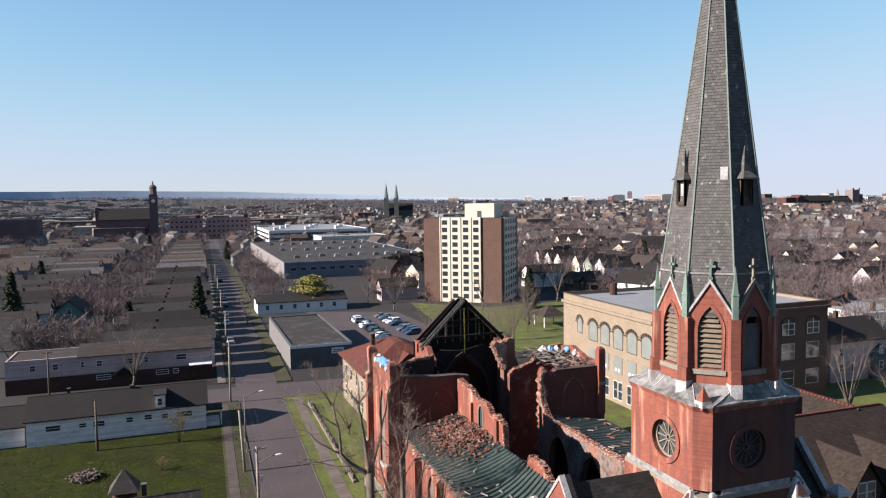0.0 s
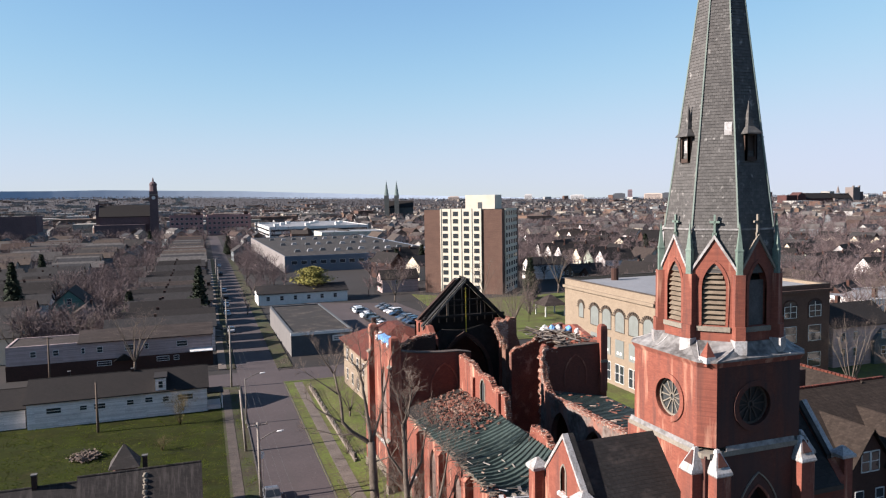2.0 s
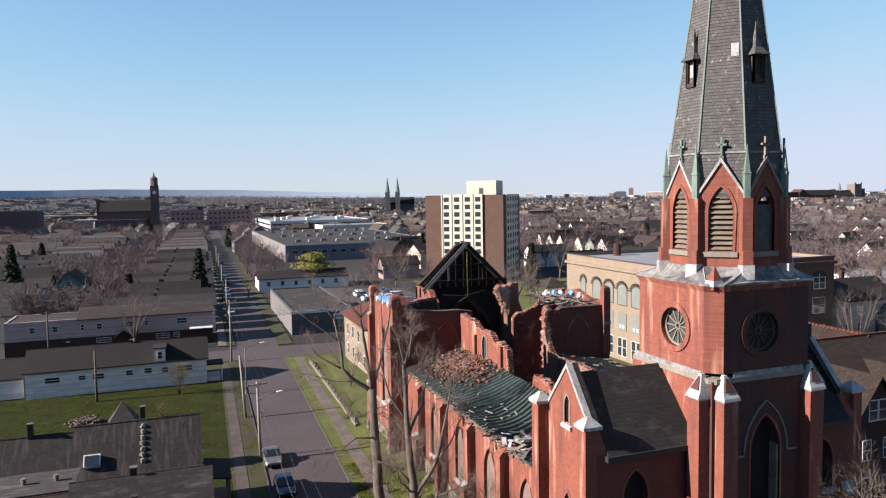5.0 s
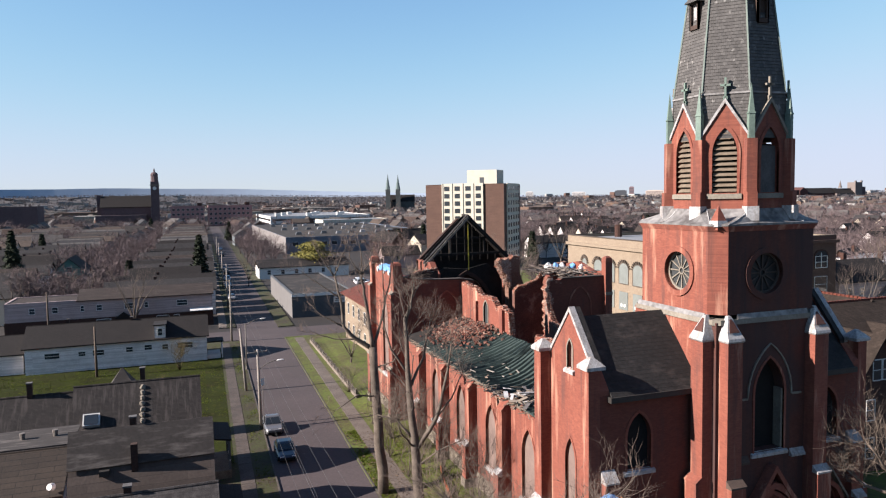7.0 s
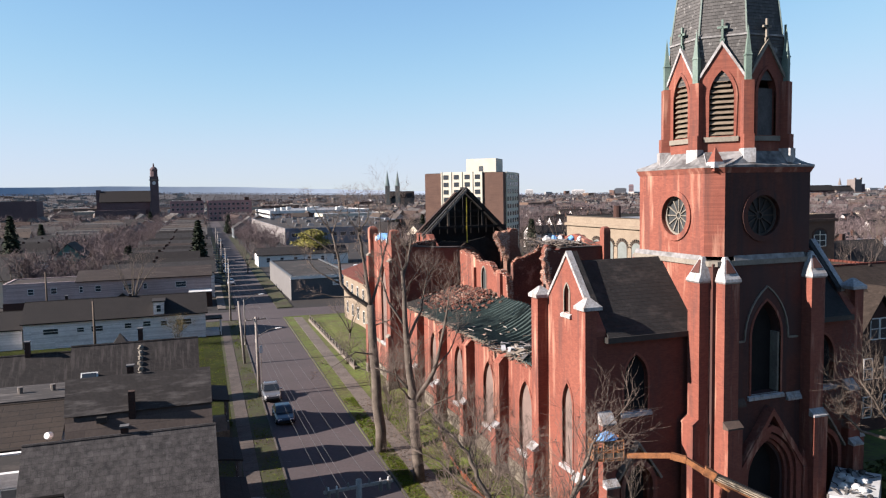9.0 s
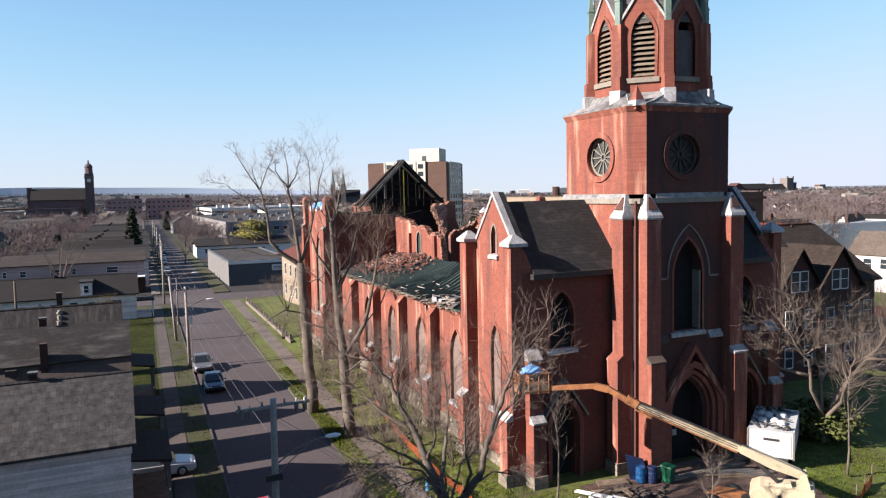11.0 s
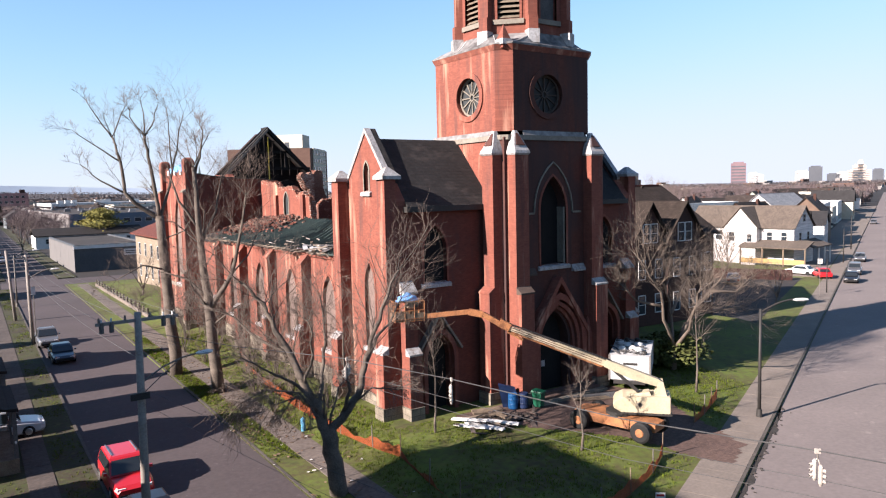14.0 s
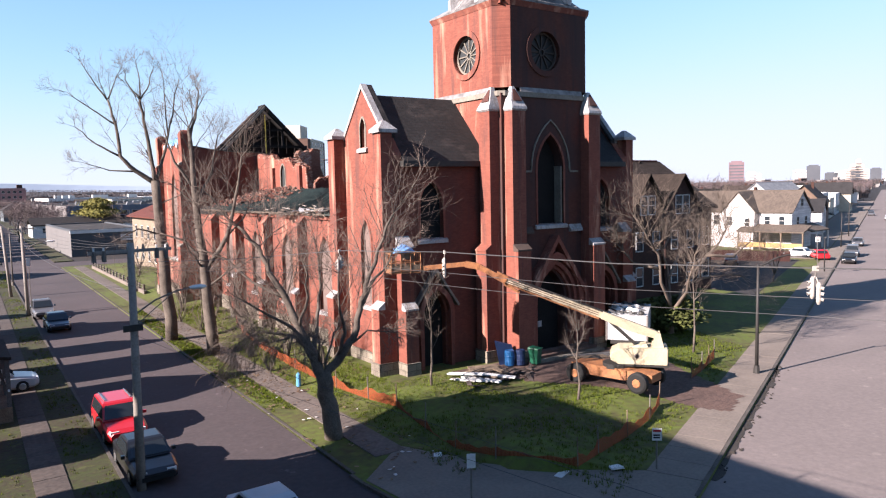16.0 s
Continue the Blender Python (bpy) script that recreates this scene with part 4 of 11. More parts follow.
courses.append(OCT(RS(30.6) + 0.05, 30.6))
for j in range(120):
    z = 30.8 + j * 0.2
    courses += [OCT(RS(z) - 0.006, z), OCT(RS(z) + 0.016, z + 0.001)]
courses.append(OCT(0.06, APEX))
spire = part("spire", B().rings(courses), SPIRE_SLATE, church, "tall octagonal grey slate spire in level courses")
part("spire_band", B().rings([OCT(RS(30.45) + 0.10, 30.45), OCT(RS(30.56) + 0.10, 30.56)]), ZINC, spire)
for j in range(8):
    a = math.radians(22.5 + 45 * j)
    d = Vector((math.cos(a), math.sin(a), 0))
    c0 = Vector((SX, SY, 0))
    pts = [c0 + d * (RS(z) + 0.03) + Vector((0, 0, z)) for z in (30.6, 38, 46, APEX)]
    part("hip_roll", B().line(pts, 0.062, 5, r1=0.04), HIP, spire, "pale metal hip roll")
b = B()
b.cone((SX, SY), 0.16, APEX - 0.4, APEX + 1.1, 8)
b.box(SX - 0.5, SX + 0.5, SY - 0.05, SY + 0.05, APEX + 1.5, APEX + 1.62)
b.box(SX - 0.06, SX + 0.06, SY - 0.06, SY + 0.06, APEX + 0.8, APEX + 2.4)
part("finial_cross", b, COPPER, spire)
LUCARNE_WOOD = mat("brown lucarne wood", (0.125, 0.08, 0.062), (0.07, 0.047, 0.038), 2.0, 0.9, bump=0.4)
for j in (0, 2, 4, 6):
    a = math.radians(45 * j)
    nrm = Vector((math.cos(a), math.sin(a), 0))
    u_ = Vector((-nrm.y, nrm.x, 0))
    zb, zt_ = 34.7, 36.4
    rb = RS(zb) * math.cos(math.pi / 8)
    at = Vector((SX, SY, 0)) + nrm * (rb + 0.12)
    lh = square_hole(0, 0.27, zb + 0.25, zt_ - 0.15)
    b = wall(B(), at, u_, -nrm, 0.12, -0.42, 0.42, zb, zt_, [lh])
    for sg in (-1, 1):
        b.solid([at + u_ * (sg * 0.42) + Vector((0, 0, zb)), at + u_ * (sg * 0.32) + Vector((0, 0, zb)), at + u_ * (sg * 0.32) + Vector((0, 0, zt_)), at + u_ * (sg * 0.42) + Vector((0, 0, zt_))], -nrm * 0.9)
    lu = part("lucarne", b, LUCARNE_WOOD, spire, "small spire dormer with a steep roof")
    part("pane", slab(B(), at - nrm * 0.2, u_, -nrm, 0.04, [(-0.32, zb), (0.32, zb), (0.32, zt_), (-0.32, zt_)]), WHITE_METAL if j == 4 else LUCARNE_WOOD, lu)
    c = at - nrm * 0.30
    q = lambda w, dz: [c + u_ * -w + nrm * w * 0.95 + Vector((0, 0, dz)), c + u_ * w + nrm * w * 0.95 + Vector((0, 0, dz)), c + u_ * w - nrm * w * 0.95 + Vector((0, 0, dz)), c + u_ * -w - nrm * w * 0.95 + Vector((0, 0, dz))]
    part("lucarne_roof", B().rings([q(0.60, zt_ - 0.06), q(0.56, zt_ + 0.03), q(0.24, zt_ + 0.42), q(0.15, zt_ + 0.85), q(0.015, zt_ + 2.0)]), SPIRE_SLATE, lu)
a = math.radians(225)
nrm = Vector((math.cos(a), math.sin(a), 0))
u_ = Vector((-nrm.y, nrm.x, 0))
q = [Vector((SX, SY, 0)) + nrm * (RS(z) * math.cos(math.pi / 8) + 0.02) + u_ * x + Vector((0, 0, z)) for x, z in ((0.42, 36.3), (0.86, 36.3), (0.86, 37.1), (0.42, 37.1))]
part("bare_patch", B().solid(q, nrm * 0.02), WHITE_METAL, spire, "pale patch of missing slates")


# vestibules left and right of the tower
def vestibule(mirror):
    X_ = (lambda x: x) if not mirror else (lambda x: 2 * CX - x)
    dirx = (-1, 0) if not mirror else (1, 0)
    xo, xi = (22.6, T0) if not mirror else (24.4, T0)
    y0, y1, ym = 36.6, 43.4, 40.0
    uc, un = (1, 0, 0), (0, 1, 0)
    lo, hi = sorted((X_(xo), X_(xi)))
    dc = X_(25.25) if not mirror else X_(27.0)
    dh, wh = pointed(dc, 0.85, LOT, 3.7, 5.15), pointed(dc, 0.82, 8.35, 10.3, 11.75)
    v = part("vestibule", wall(B(), (0, y0, 0), uc, un, 0.6, lo, hi, 7.0, 13.0, [wh]), BRICK_SMOKE_SHADE, church)
    part("door_wall", wall(B(), (0, y0, 0), uc, un, 0.6, lo, hi, 0.2, 7.0, [dh]), BRICK_SMOKE_SHADE, v)
    sw = pointed(ym, 0.62, 4.2, 8.0, 9.5)
    nich = pointed(ym, 0.33, 13.9, 15.0, 15.7)
    nx_ = (1, 0, 0) if not mirror else (-1, 0, 0)
    part("end_wall", wall(B(), (X_(xo), 0, 0), (0, 1, 0), nx_, 0.6, y0 + 0.6, y1, 0.2, 13.0, [sw]), BRICK, v)
    part("end_gable", wall(B(), (X_(xo), 0, 0), (0, 1, 0), nx_, 0.6, y0, y1, 13.0, [(y0, 13.3), (ym, 17.5), (y1, 13.3)], [nich]), BRICK, v)
    part("back_wall", wall(B(), (0, y1, 0), uc, (0, -1, 0), 0.6, lo, hi, 0.2, 13.0), BRICK, v)
    window(v, (0, y0, 0), uc, un, wh, DARK, 0.35, 0.16, BRICK, "window", "empty pointed window with pale sill")
    part("door", B().box(dc - 0.9, dc + 0.9, y0 + 0.42, y0 + 0.5, LOT, 5.0), DARK, v, "dark side door")
    dd = part("side_portal", ring_frame(B(), (0, y0 - 0.4, 0), uc, un, 0.4, pointed(dc, 0.98, LOT - 0.1, 3.7, 5.3), 0.3, bottom=False), BRICK, v)
    for sg in (-1, 1):
        q = [(dc, y0 - 0.42, 6.6), (dc + sg * 1.65, y0 - 0.42, 4.25), (dc + sg * 1.55, y0 - 0.42, 4.15), (dc, y0 - 0.42, 6.4)]
        part("gable_coping", B().solid(q, (0, 0.42, 0)), STONE, dd, "pale coping over the side door")
    window(v, (X_(xo), 0, 0), (0, 1, 0), nx_, sw, BOARD, 0.2, 0.16, BRICK, "window", "boarded tall lancet")
    window(v, (X_(xo), 0, 0), (0, 1, 0), nx_, nich, BOARD, 0.25, 0.1, STONE, "niche", "small pointed niche with white sill")
    # coping of the end gable
    for sg, ye in ((-1, y0), (1, y1)):
        yp = ye - sg * 0.8
        zp = 17.45 - abs(ym - yp) * 1.19
        q = [(X_(xo), ym, 17.45), (X_(xo), ym, 17.75), (X_(xo), yp, zp + 0.28), (X_(xo), yp, zp)]
        q = [(p[0] - 0.08 * nx_[0], p[1], p[2]) for p in q]
        part("gable_coping", B().solid(q, (nx_[0] * 0.40, 0, 0)), WHITE_METAL, v, "white metal gable coping")
        q = [(p[0] + 0.40 * nx_[0], p[1], p[2] - 0.03) for p in q]
        part("flashing", B().solid(q, (nx_[0] * 0.38, 0, 0)), SLATE_DK, v, "dark flashing behind the coping")
    # roof
    ra, rb_ = sorted((X_(xo + 0.62), X_(xi)))
    for ye, sg in ((y0, -1), (y1, 1)):
        q = [(ra, ye + sg * 0.35, 12.75), (rb_, ye + sg * 0.35, 12.75), (rb_, ym, 16.95), (ra, ym, 16.95)]
        part("roof_slope", B().solid(q, (0, 0, 0.16)), SLATE_DK, v)
    g0, g1 = sorted((X_(xo + 0.5), X_(xi + 0.02)))
    part("gutter", B().box(g0, g1, y0 - 0.42, y0 - 0.01, 12.62, 12.95), IRON, v)
    part("downpipe", B().tube((X_(28.95), y0 - 0.12, 12.7), (X_(28.95), y0 - 0.12, 0.5), 0.08, n=6), IRON, v)
    for yc in (37.05, 42.95):
        bt = buttress(v, (X_(xo), yc), dirx, 0.9, [(0.2, 4.4, 1.15), (4.4, 14.55, 0.75)], cap=False, step_mat=WHITE_METAL)
        px = X_(xo) + dirx[0] * 0.3
        part("cap", B().rings([[(px + 0.62 * a_, yc + 0.58 * c_, 14.55) for a_, c_ in ((-1, -1), (1, -1), (1, 1), (-1, 1))], [(px + 0.62 * a_, yc + 0.58 * c_, 14.75) for a_, c_ in ((-1, -1), (1, -1), (1, 1), (-1, 1))], [(px + 0.1 * a_, yc + 0.1 * c_, 15.25) for a_, c_ in ((-1, -1), (1, -1), (1, 1), (-1, 1))]]), WHITE_METAL, bt, "white metal pyramid cap")
    buttress(v, (X_(xo + 0.5), y0), (0, -1), 0.85, [(0.2, 4.3, 0.95), (4.3, 7.9, 0.55)], step_mat=WHITE_METAL)
    pl = B()
    pl.box(min(X_(xo - 0.06), X_(xo)), max(X_(xo - 0.06), X_(xo)), 37.6, 42.4, -0.2, LOT + 0.75)
    part("plinth", pl, RUBBLE_STONE, v)


vestibule(False)
vestibule(True)


def ragged(y0, y1, z0, z1, n, amp, seed):
    rnd = random.Random(seed)
    pts = []
    for j in range(n + 1):
        t = j / n
        z = z0 + (z1 - z0) * t + rnd.uniform(-amp, amp)
        y = y0 + (y1 - y0) * t
        if 0 < j < n and rnd.random() < 0.6:
            pts.append((y - 0.02, z + rnd.uniform(-amp, amp)))
        pts.append((y, z))
    return pts


def rag(line, seed, amp=0.16, step=0.22):
    """The same line broken into short uneven steps."""
    rnd = random.Random(seed)
    out = [line[0]]
    for (a, za), (c, zc) in zip(line, line[1:]):
        n = max(1, int(abs(c - a) / step))
        for j in range(1, n + 1):
            t = j / n
            k = amp if j < n else amp * 0.3
            out.append((a + (c - a) * t, za + (zc - za) * t + k * noise.noise((a * 3 + t * 9, zc, seed)) + rnd.uniform(-0.4, 0.4) * k))
    return out


BROKEN = palette("broken brick and mortar", [(0.31, 0.13, 0.09), (0.27, 0.10, 0.068), (0.40, 0.25, 0.19), (0.34, 0.17, 0.12), (0.20, 0.08, 0.056), (0.48, 0.36, 0.29), (0.25, 0.10, 0.07)], 0.95)


def loose_box(b, c, l, w, h, m):
    """A small tilted block about c."""
    i = len(b.v)
    for x, y, z in ((-l, -w, -h), (l, -w, -h), (l, w, -h), (-l, w, -h), (-l, -w, h), (l, -w, h), (l, w, h), (-l, w, h)):
        q = m @ Vector((x, y, z))
        b.v.append((c[0] + q.x, c[1] + q.y, c[2] + q.z))
    b.f += [(i + 3, i + 2, i + 1, i), (i + 4, i + 5, i + 6, i + 7)] + [(i + j, i + (j + 1) % 4, i + 4 + (j + 1) % 4, i + 4 + j) for j in range(4)]
    b.mi += [0] * 6


def broken_top(parent, line, along, across, seed, mat_=None, step=0.19, rise=3):
    """Uneven courses of single bricks left standing along a torn wall head, some knocked askew."""
    rnd = random.Random(seed)
    b = B()
    lanes = max(2, int((across[1] - across[0]) / 0.17))
    run = 0.0
    for (a, za), (c, zc) in zip(line, line[1:]):
        n = max(1, int(math.hypot(c - a, zc - za) / step))
        for j in range(n):
            t = (j + 0.5) / n
            run += step
            tall = max(0, int(rise * (0.5 + 0.9 * noise.noise((run * 0.7, seed, 0))) + rnd.uniform(-1, 1)))
            for k in range(lanes):
                if lanes > 5 and 1 < k < lanes - 2:
                    continue
                v = across[0] + (across[1] - across[0]) * (k + 0.5) / lanes
                p, z = a + (c - a) * t, za + (zc - za) * t
                for q in range(-4, max(0, tall - rnd.randrange(3)) + 1):
                    loose = q >= tall - 1
                    m = Matrix.Rotation(rnd.gauss(0, 0.2 if loose else 0.03), 3, 'Z') @ Matrix.Rotation(rnd.gauss(0, 0.12 if loose else 0.02), 3, 'X')
                    u, w = p + rnd.uniform(-0.05, 0.05), v + rnd.uniform(-0.05, 0.05)
                    pos = (w, u, z + 0.075 * q) if along == "y" else (u, w, z + 0.075 * q)
                    lw_ = (0.085, 0.10) if along == "y" else (0.10, 0.085)
                    loose_box(b, pos, lw_[0], lw_[1], 0.036, m)
    return tagged(part("broken_brickwork", b, mat_ or BROKEN, parent, "torn pale brick wall head"), kind="stuff")


TORN = palette("torn wall core", [(0.46, 0.33, 0.27), (0.36, 0.19, 0.14), (0.54, 0.44, 0.38), (0.30, 0.14, 0.10), (0.42, 0.27, 0.21)], 0.95)


def torn_face(parent, n, place, seed):
    """Single bricks standing out of a torn wall face."""
    rnd = random.Random(seed)
    b = B()
    for _ in range(n):
        m = Matrix.Rotation(rnd.gauss(0, 0.25), 3, 'Z') @ Matrix.Rotation(rnd.gauss(0, 0.2), 3, 'Y')
        loose_box(b, place(rnd), 0.10, 0.055, 0.034, m)
    return tagged(part("torn_bricks", b, TORN, parent, "pale torn bricks and mortar"), kind="stuff")


# left aisle
AX = 22.6
bays = [45.9, 52.5, 59.1, 65.8]
holes = [pointed(y, 1.0, 3.0, 6.3, 8.2) for y in bays]
aisle = part("aisle_wall", wall(B(), (AX, 0, 0), YU, XN, 0.6, 43.4, 74.6, 0.0, 9.6, holes), BRICK, church)
for h in holes:
    window(aisle, (AX, 0, 0), YU, XN, h, BOARD, 0.22, 0.16, BRICK, "window", "boarded pointed aisle window")
for y in (49.2, 55.8, 62.5, 69.2):
    buttress(aisle, (AX, y), (-1, 0), 0.85, [(0.0, 4.0, 1.1), (4.0, 8.75, 0.75)], cap_mat=BRICK, step_mat=WHITE_METAL)
part("plinth", B().box(AX - 0.1, AX, 43.0, 74.6, -0.3, 1.75), RUBBLE_STONE, aisle, "pale rough foundation stone")
part("cornice", B().box(AX - 0.16, AX + 0.1, 42.9, 72.0, 9.35, 9.6), BRICK, aisle)
# torn green roof of the left aisle
rnd = random.Random(5)


def roof_z(x, y):
    t = (x - 22.2) / 6.6
    sag = -1.1 * math.exp(-((y - 49) / 4.5) ** 2) * math.sin(math.pi * min(1, max(0, t))) - 0.5 * math.exp(-((y - 57) / 5) ** 2) * math.sin(math.pi * min(1, max(0, t)))
    return 9.7 + 1.7 * t + sag + 0.12 * noise.noise((x * 0.5, y * 0.4, 1))


y = 43.0
i = 0
while y < 69.8:
    w = 0.62
    b = B()
    x_end = 28.8 if not 46 < y < 50 else rnd.uniform(25.5, 28.0)
    x_beg = 22.2 if not 46 < y < 52 else rnd.uniform(22.2, 23.0)
    rows = []
    for k_ in range(9):
        x = x_beg + (x_end - x_beg) * k_ / 8
        yy = y + (1.2 * ((x - 22.2) / 6.6) ** 2 if y < 57 else 0.0)
        z = roof_z(x, y)
        rows.append([(x, yy, z), (x, yy + 0.07, z + 0.17), (x, yy + 0.12, z + 0.01), (x, yy + w + 0.02, z + 0.015 + rnd.uniform(-0.01, 0.03)), (x, yy + w + 0.02, z - 0.06), (x, yy, z - 0.06)])
    b.rings(rows)
    part("roof_sheet", b, COPPER_ROOF, aisle, "buckled green metal roof sheet" if i == 0 else "")
    y += w
    i += 1
# clerestory stump
cl = [(43.0, 11.6), (46, 11.3), (49.5, 11.6), (52.5, 11.1), (54.6, 12.3), (56.8, 12.4), (57.3, 11.2), (62.2, 10.9), (62.5, 13.4), (64.2, 14.0), (65.2, 13.6), (66.5, 14.5), (69.3, 14.4), (70.5, 14.9), (74.6, 15.2)]
cl = rag(cl, 1, 0.2)
clh = pointed(67.9, 0.55, 11.4, 13.1, 13.95)
cler = part("clerestory", wall(B(), (28.8, 0, 0), YU, XN, 0.6, 43.0, 74.6, 8.2, cl, [clh]), BRICK, church, "torn remains of the clerestory wall")
broken_top(cler, cl, "y", (28.8, 29.4), 3)
part("pane", slab(B(), (28.95, 0, 0), YU, XN, 0.05, outline(clh)), LEAD, cler)
part("arch_surround", ring_frame(B(), (28.76, 0, 0), YU, XN, 0.2, clh, 0.14), STONE, cler)
for y in (63.6, 70.2):
    part("pilaster", B().box(28.5, 28.8, y - 0.3, y + 0.3, 10.2, 13.7), BRICK, cler)
b = B()
for y in (46, 52.5, 59, 65.5, 72):
    b.tube((29.1, y, 0.3), (29.1, y, 8.3), 0.45, n=10)
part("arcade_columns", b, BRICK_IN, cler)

# left transept
TX = 21.5
tw = pointed(79.9, 1.15, 4.6, 10.5, 13.6)
ltop = [(75.0, 16.4), (76.2, 16.7), (77.5, 16.3), (78.6, 16.6), (80.2, 16.5), (81.3, 16.9), (82.8, 16.6), (84.9, 16.8)]
ltop = rag(ltop, 2, 0.2)
tr = part("transept", wall(B(), (TX, 0, 0), YU, XN, 0.7, 75.0, 84.9, 0.0, ltop, [tw]), BRICK, church, "transept wall open to the sky")
window(tr, (TX, 0, 0), YU, XN, tw, BOARD, 0.2, 0.2, BRICK, "window", "tall boarded transept window with stone surround")
broken_top(tr, ltop, "y", (TX, TX + 0.7), 7)
ftop = [(22.2, 16.0), (24, 15.7), (26.5, 15.5), (29.0, 15.45), (30.4, 15.2)]
ft = part("transept_front", wall(B(), (0, 75.0, 0), XU, YN, 0.7, 22.2, 30.4, 0.0, ftop), BRICK_SMOKE_SHADE, church)
b = B()
for (a, za), (c, zc) in zip(ftop, ftop[1:]):
    b.solid([(a, 74.9, za), (c, 74.9, zc), (c, 74.9, zc + 0.12), (a, 74.9, za + 0.12)], (0, 0.9, 0))
part("coping", b, SOOT_SHADE_STONE, ft)
part("blind_arch", ring_frame(B(), (0, 74.92, 0), XU, YN, 0.1, pointed(27.2, 1.5, 10.6, 11.6, 14.2), 0.18, bottom=False), BRICK, ft)
wall_b = wall(B(), (0, 84.9, 0), XU, YM_, 0.7, 22.2, 29.4, 0.0, [(22.2, 16.5), (25, 14.8), (27, 15.6), (29.4, 15.8)])
tb_back = part("transept_back", wall_b, BRICK_IN, church)
broken_top(tb_back, [(25.0, 14.8), (27, 15.6), (29.4, 15.8)], "x", (84.2, 84.9), 29)
for y in (75.35, 84.6):
    bt = buttress(tr, (TX, y), (-1, 0), 0.95, [(0.0, 6.0, 1.0), (6.0, 14.2, 0.7), (14.2, 16.2, 0.4)], cap=False)
    b = B().box(TX - 0.45, TX + 0.55, y - 0.5, y + 0.5, 16.2, 17.3)
    b.rings([[(TX + 0.05 + 0.52 * math.cos(t) * q, y + 0.5 * math.sin(t) * q, z) for t in [math.pi / 4 + math.pi / 2 * j for j in range(4)]] for z, q in ((17.3, 1.35), (17.55, 1.1), (17.68, 0.5))])
    part("turret_cap", b, BRICK, bt)
    part("band", B().box(TX - 0.85, TX - 0.7, y - 0.42, y + 0.42, 5.9, 6.3), STONE, bt)
part("band", B().box(TX - 0.08, TX, 76.0, 84.0, 4.1, 4.45), STONE, tr)
part("plinth", B().box(TX - 0.1, TX, 75.9, 84.1, -0.3, 1.6), RUBBLE_STONE, tr)
BLUE_TARP = mat("blue tarpaulin", (0.05, 0.22, 0.55), (0.25, 0.42, 0.62), 2.5, 0.5, bump=0.3)
rnd = random.Random(11)
tb = B()
for j in range(7):
    y = 76.4 + j * 0.8
    z = 16.75 + rnd.uniform(-0.1, 0.25)
    tb.hexa([(TX - 0.12, y, z - 0.5), (TX + 0.5, y, z - 0.1), (TX + 0.6, y + 0.6, z - 0.1), (TX - 0.12, y + 0.7, z - 0.4)], [(TX - 0.1, y, z), (TX + 0.5, y, z + 0.15), (TX + 0.5, y + 0.6, z + 0.2), (TX - 0.1, y + 0.7, z + 0.1)])
part("tarpaulin", tb, BLUE_TARP, tr, "torn blue tarpaulin over the wall head")
WHITE_TARP = mat("dirty white sheeting", (0.62, 0.62, 0.60), (0.40, 0.39, 0.38), 2.0, 0.7)
for k_, (y_, m_) in enumerate(((79.6, WHITE_TARP), (82.2, WHITE_TARP), (77.4, WHITE_TARP))):
    part("tarpaulin", B().hexa([(TX - 0.14, y_, 16.0), (TX - 0.13, y_ + 0.7, 16.1), (TX + 0.5, y_ + 0.8, 16.7), (TX + 0.5, y_, 16.7)], [(TX - 0.2, y_, 16.3), (TX - 0.17, y_ + 0.6, 16.5), (TX + 0.5, y_ + 0.8, 16.95), (TX + 0.5, y_, 17.0)]), m_, tr, "torn white sheeting over the wall head")

# chancel: open charred gable end
GX0, GX1, GXM, GZ0, GZ1, GY = 29.3, 40.7, 35.0, 16.4, 22.0, 88.0
cb = B()
wall(cb, (GX0, 0, 0), YU, XN, 0.7, 85.0, 92.5, 0.0, [(85.0, 15.0), (86.2, 15.6), (87.0, 16.3), (92.5, 16.3)])
wall(cb, (GX1 - 0.7, 0, 0), YU, XN, 0.7, 88.3, 92.5, 0.0, 16.2)
part("chancel_walls", cb, BRICK, church)
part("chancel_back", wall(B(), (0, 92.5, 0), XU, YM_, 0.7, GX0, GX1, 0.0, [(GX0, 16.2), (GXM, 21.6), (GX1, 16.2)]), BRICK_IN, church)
for sg, xe in ((-1, GX0 - 0.4), (1, GX1 + 0.4)):
    yb_ = 90.4 if sg > 0 else 88.6
    q = [(xe, GY, GZ0 - 0.4), (GXM, GY, GZ1), (GXM, yb_, GZ1), (xe, yb_, GZ0 - 0.4)]
    part("chancel_roof", B().solid(q, (0, 0, 0.22)), CHAR if sg > 0 else SLATE_DK, church, "charred roof over the chancel")
for sg in (-1, 1):
    xe = GXM + sg * 6.1
    q = [(xe, GY - 0.1, GZ0 - 0.45), (GXM, GY - 0.1, GZ1 + 0.05), (GXM, GY - 0.1, GZ1 - 0.35), (xe, GY - 0.1, GZ0 - 0.85)]
    # left board coloured pale for the sun on it, right board charred
    part("verge_board", B().solid(q, (0, 0.14, 0)), mat("sunlit grey rafter", (0.36, 0.33, 0.29), (0.16, 0.14, 0.12), 1.2, 0.9, bump=0.3, contrast=0.9) if sg < 0 else CHAR, church)
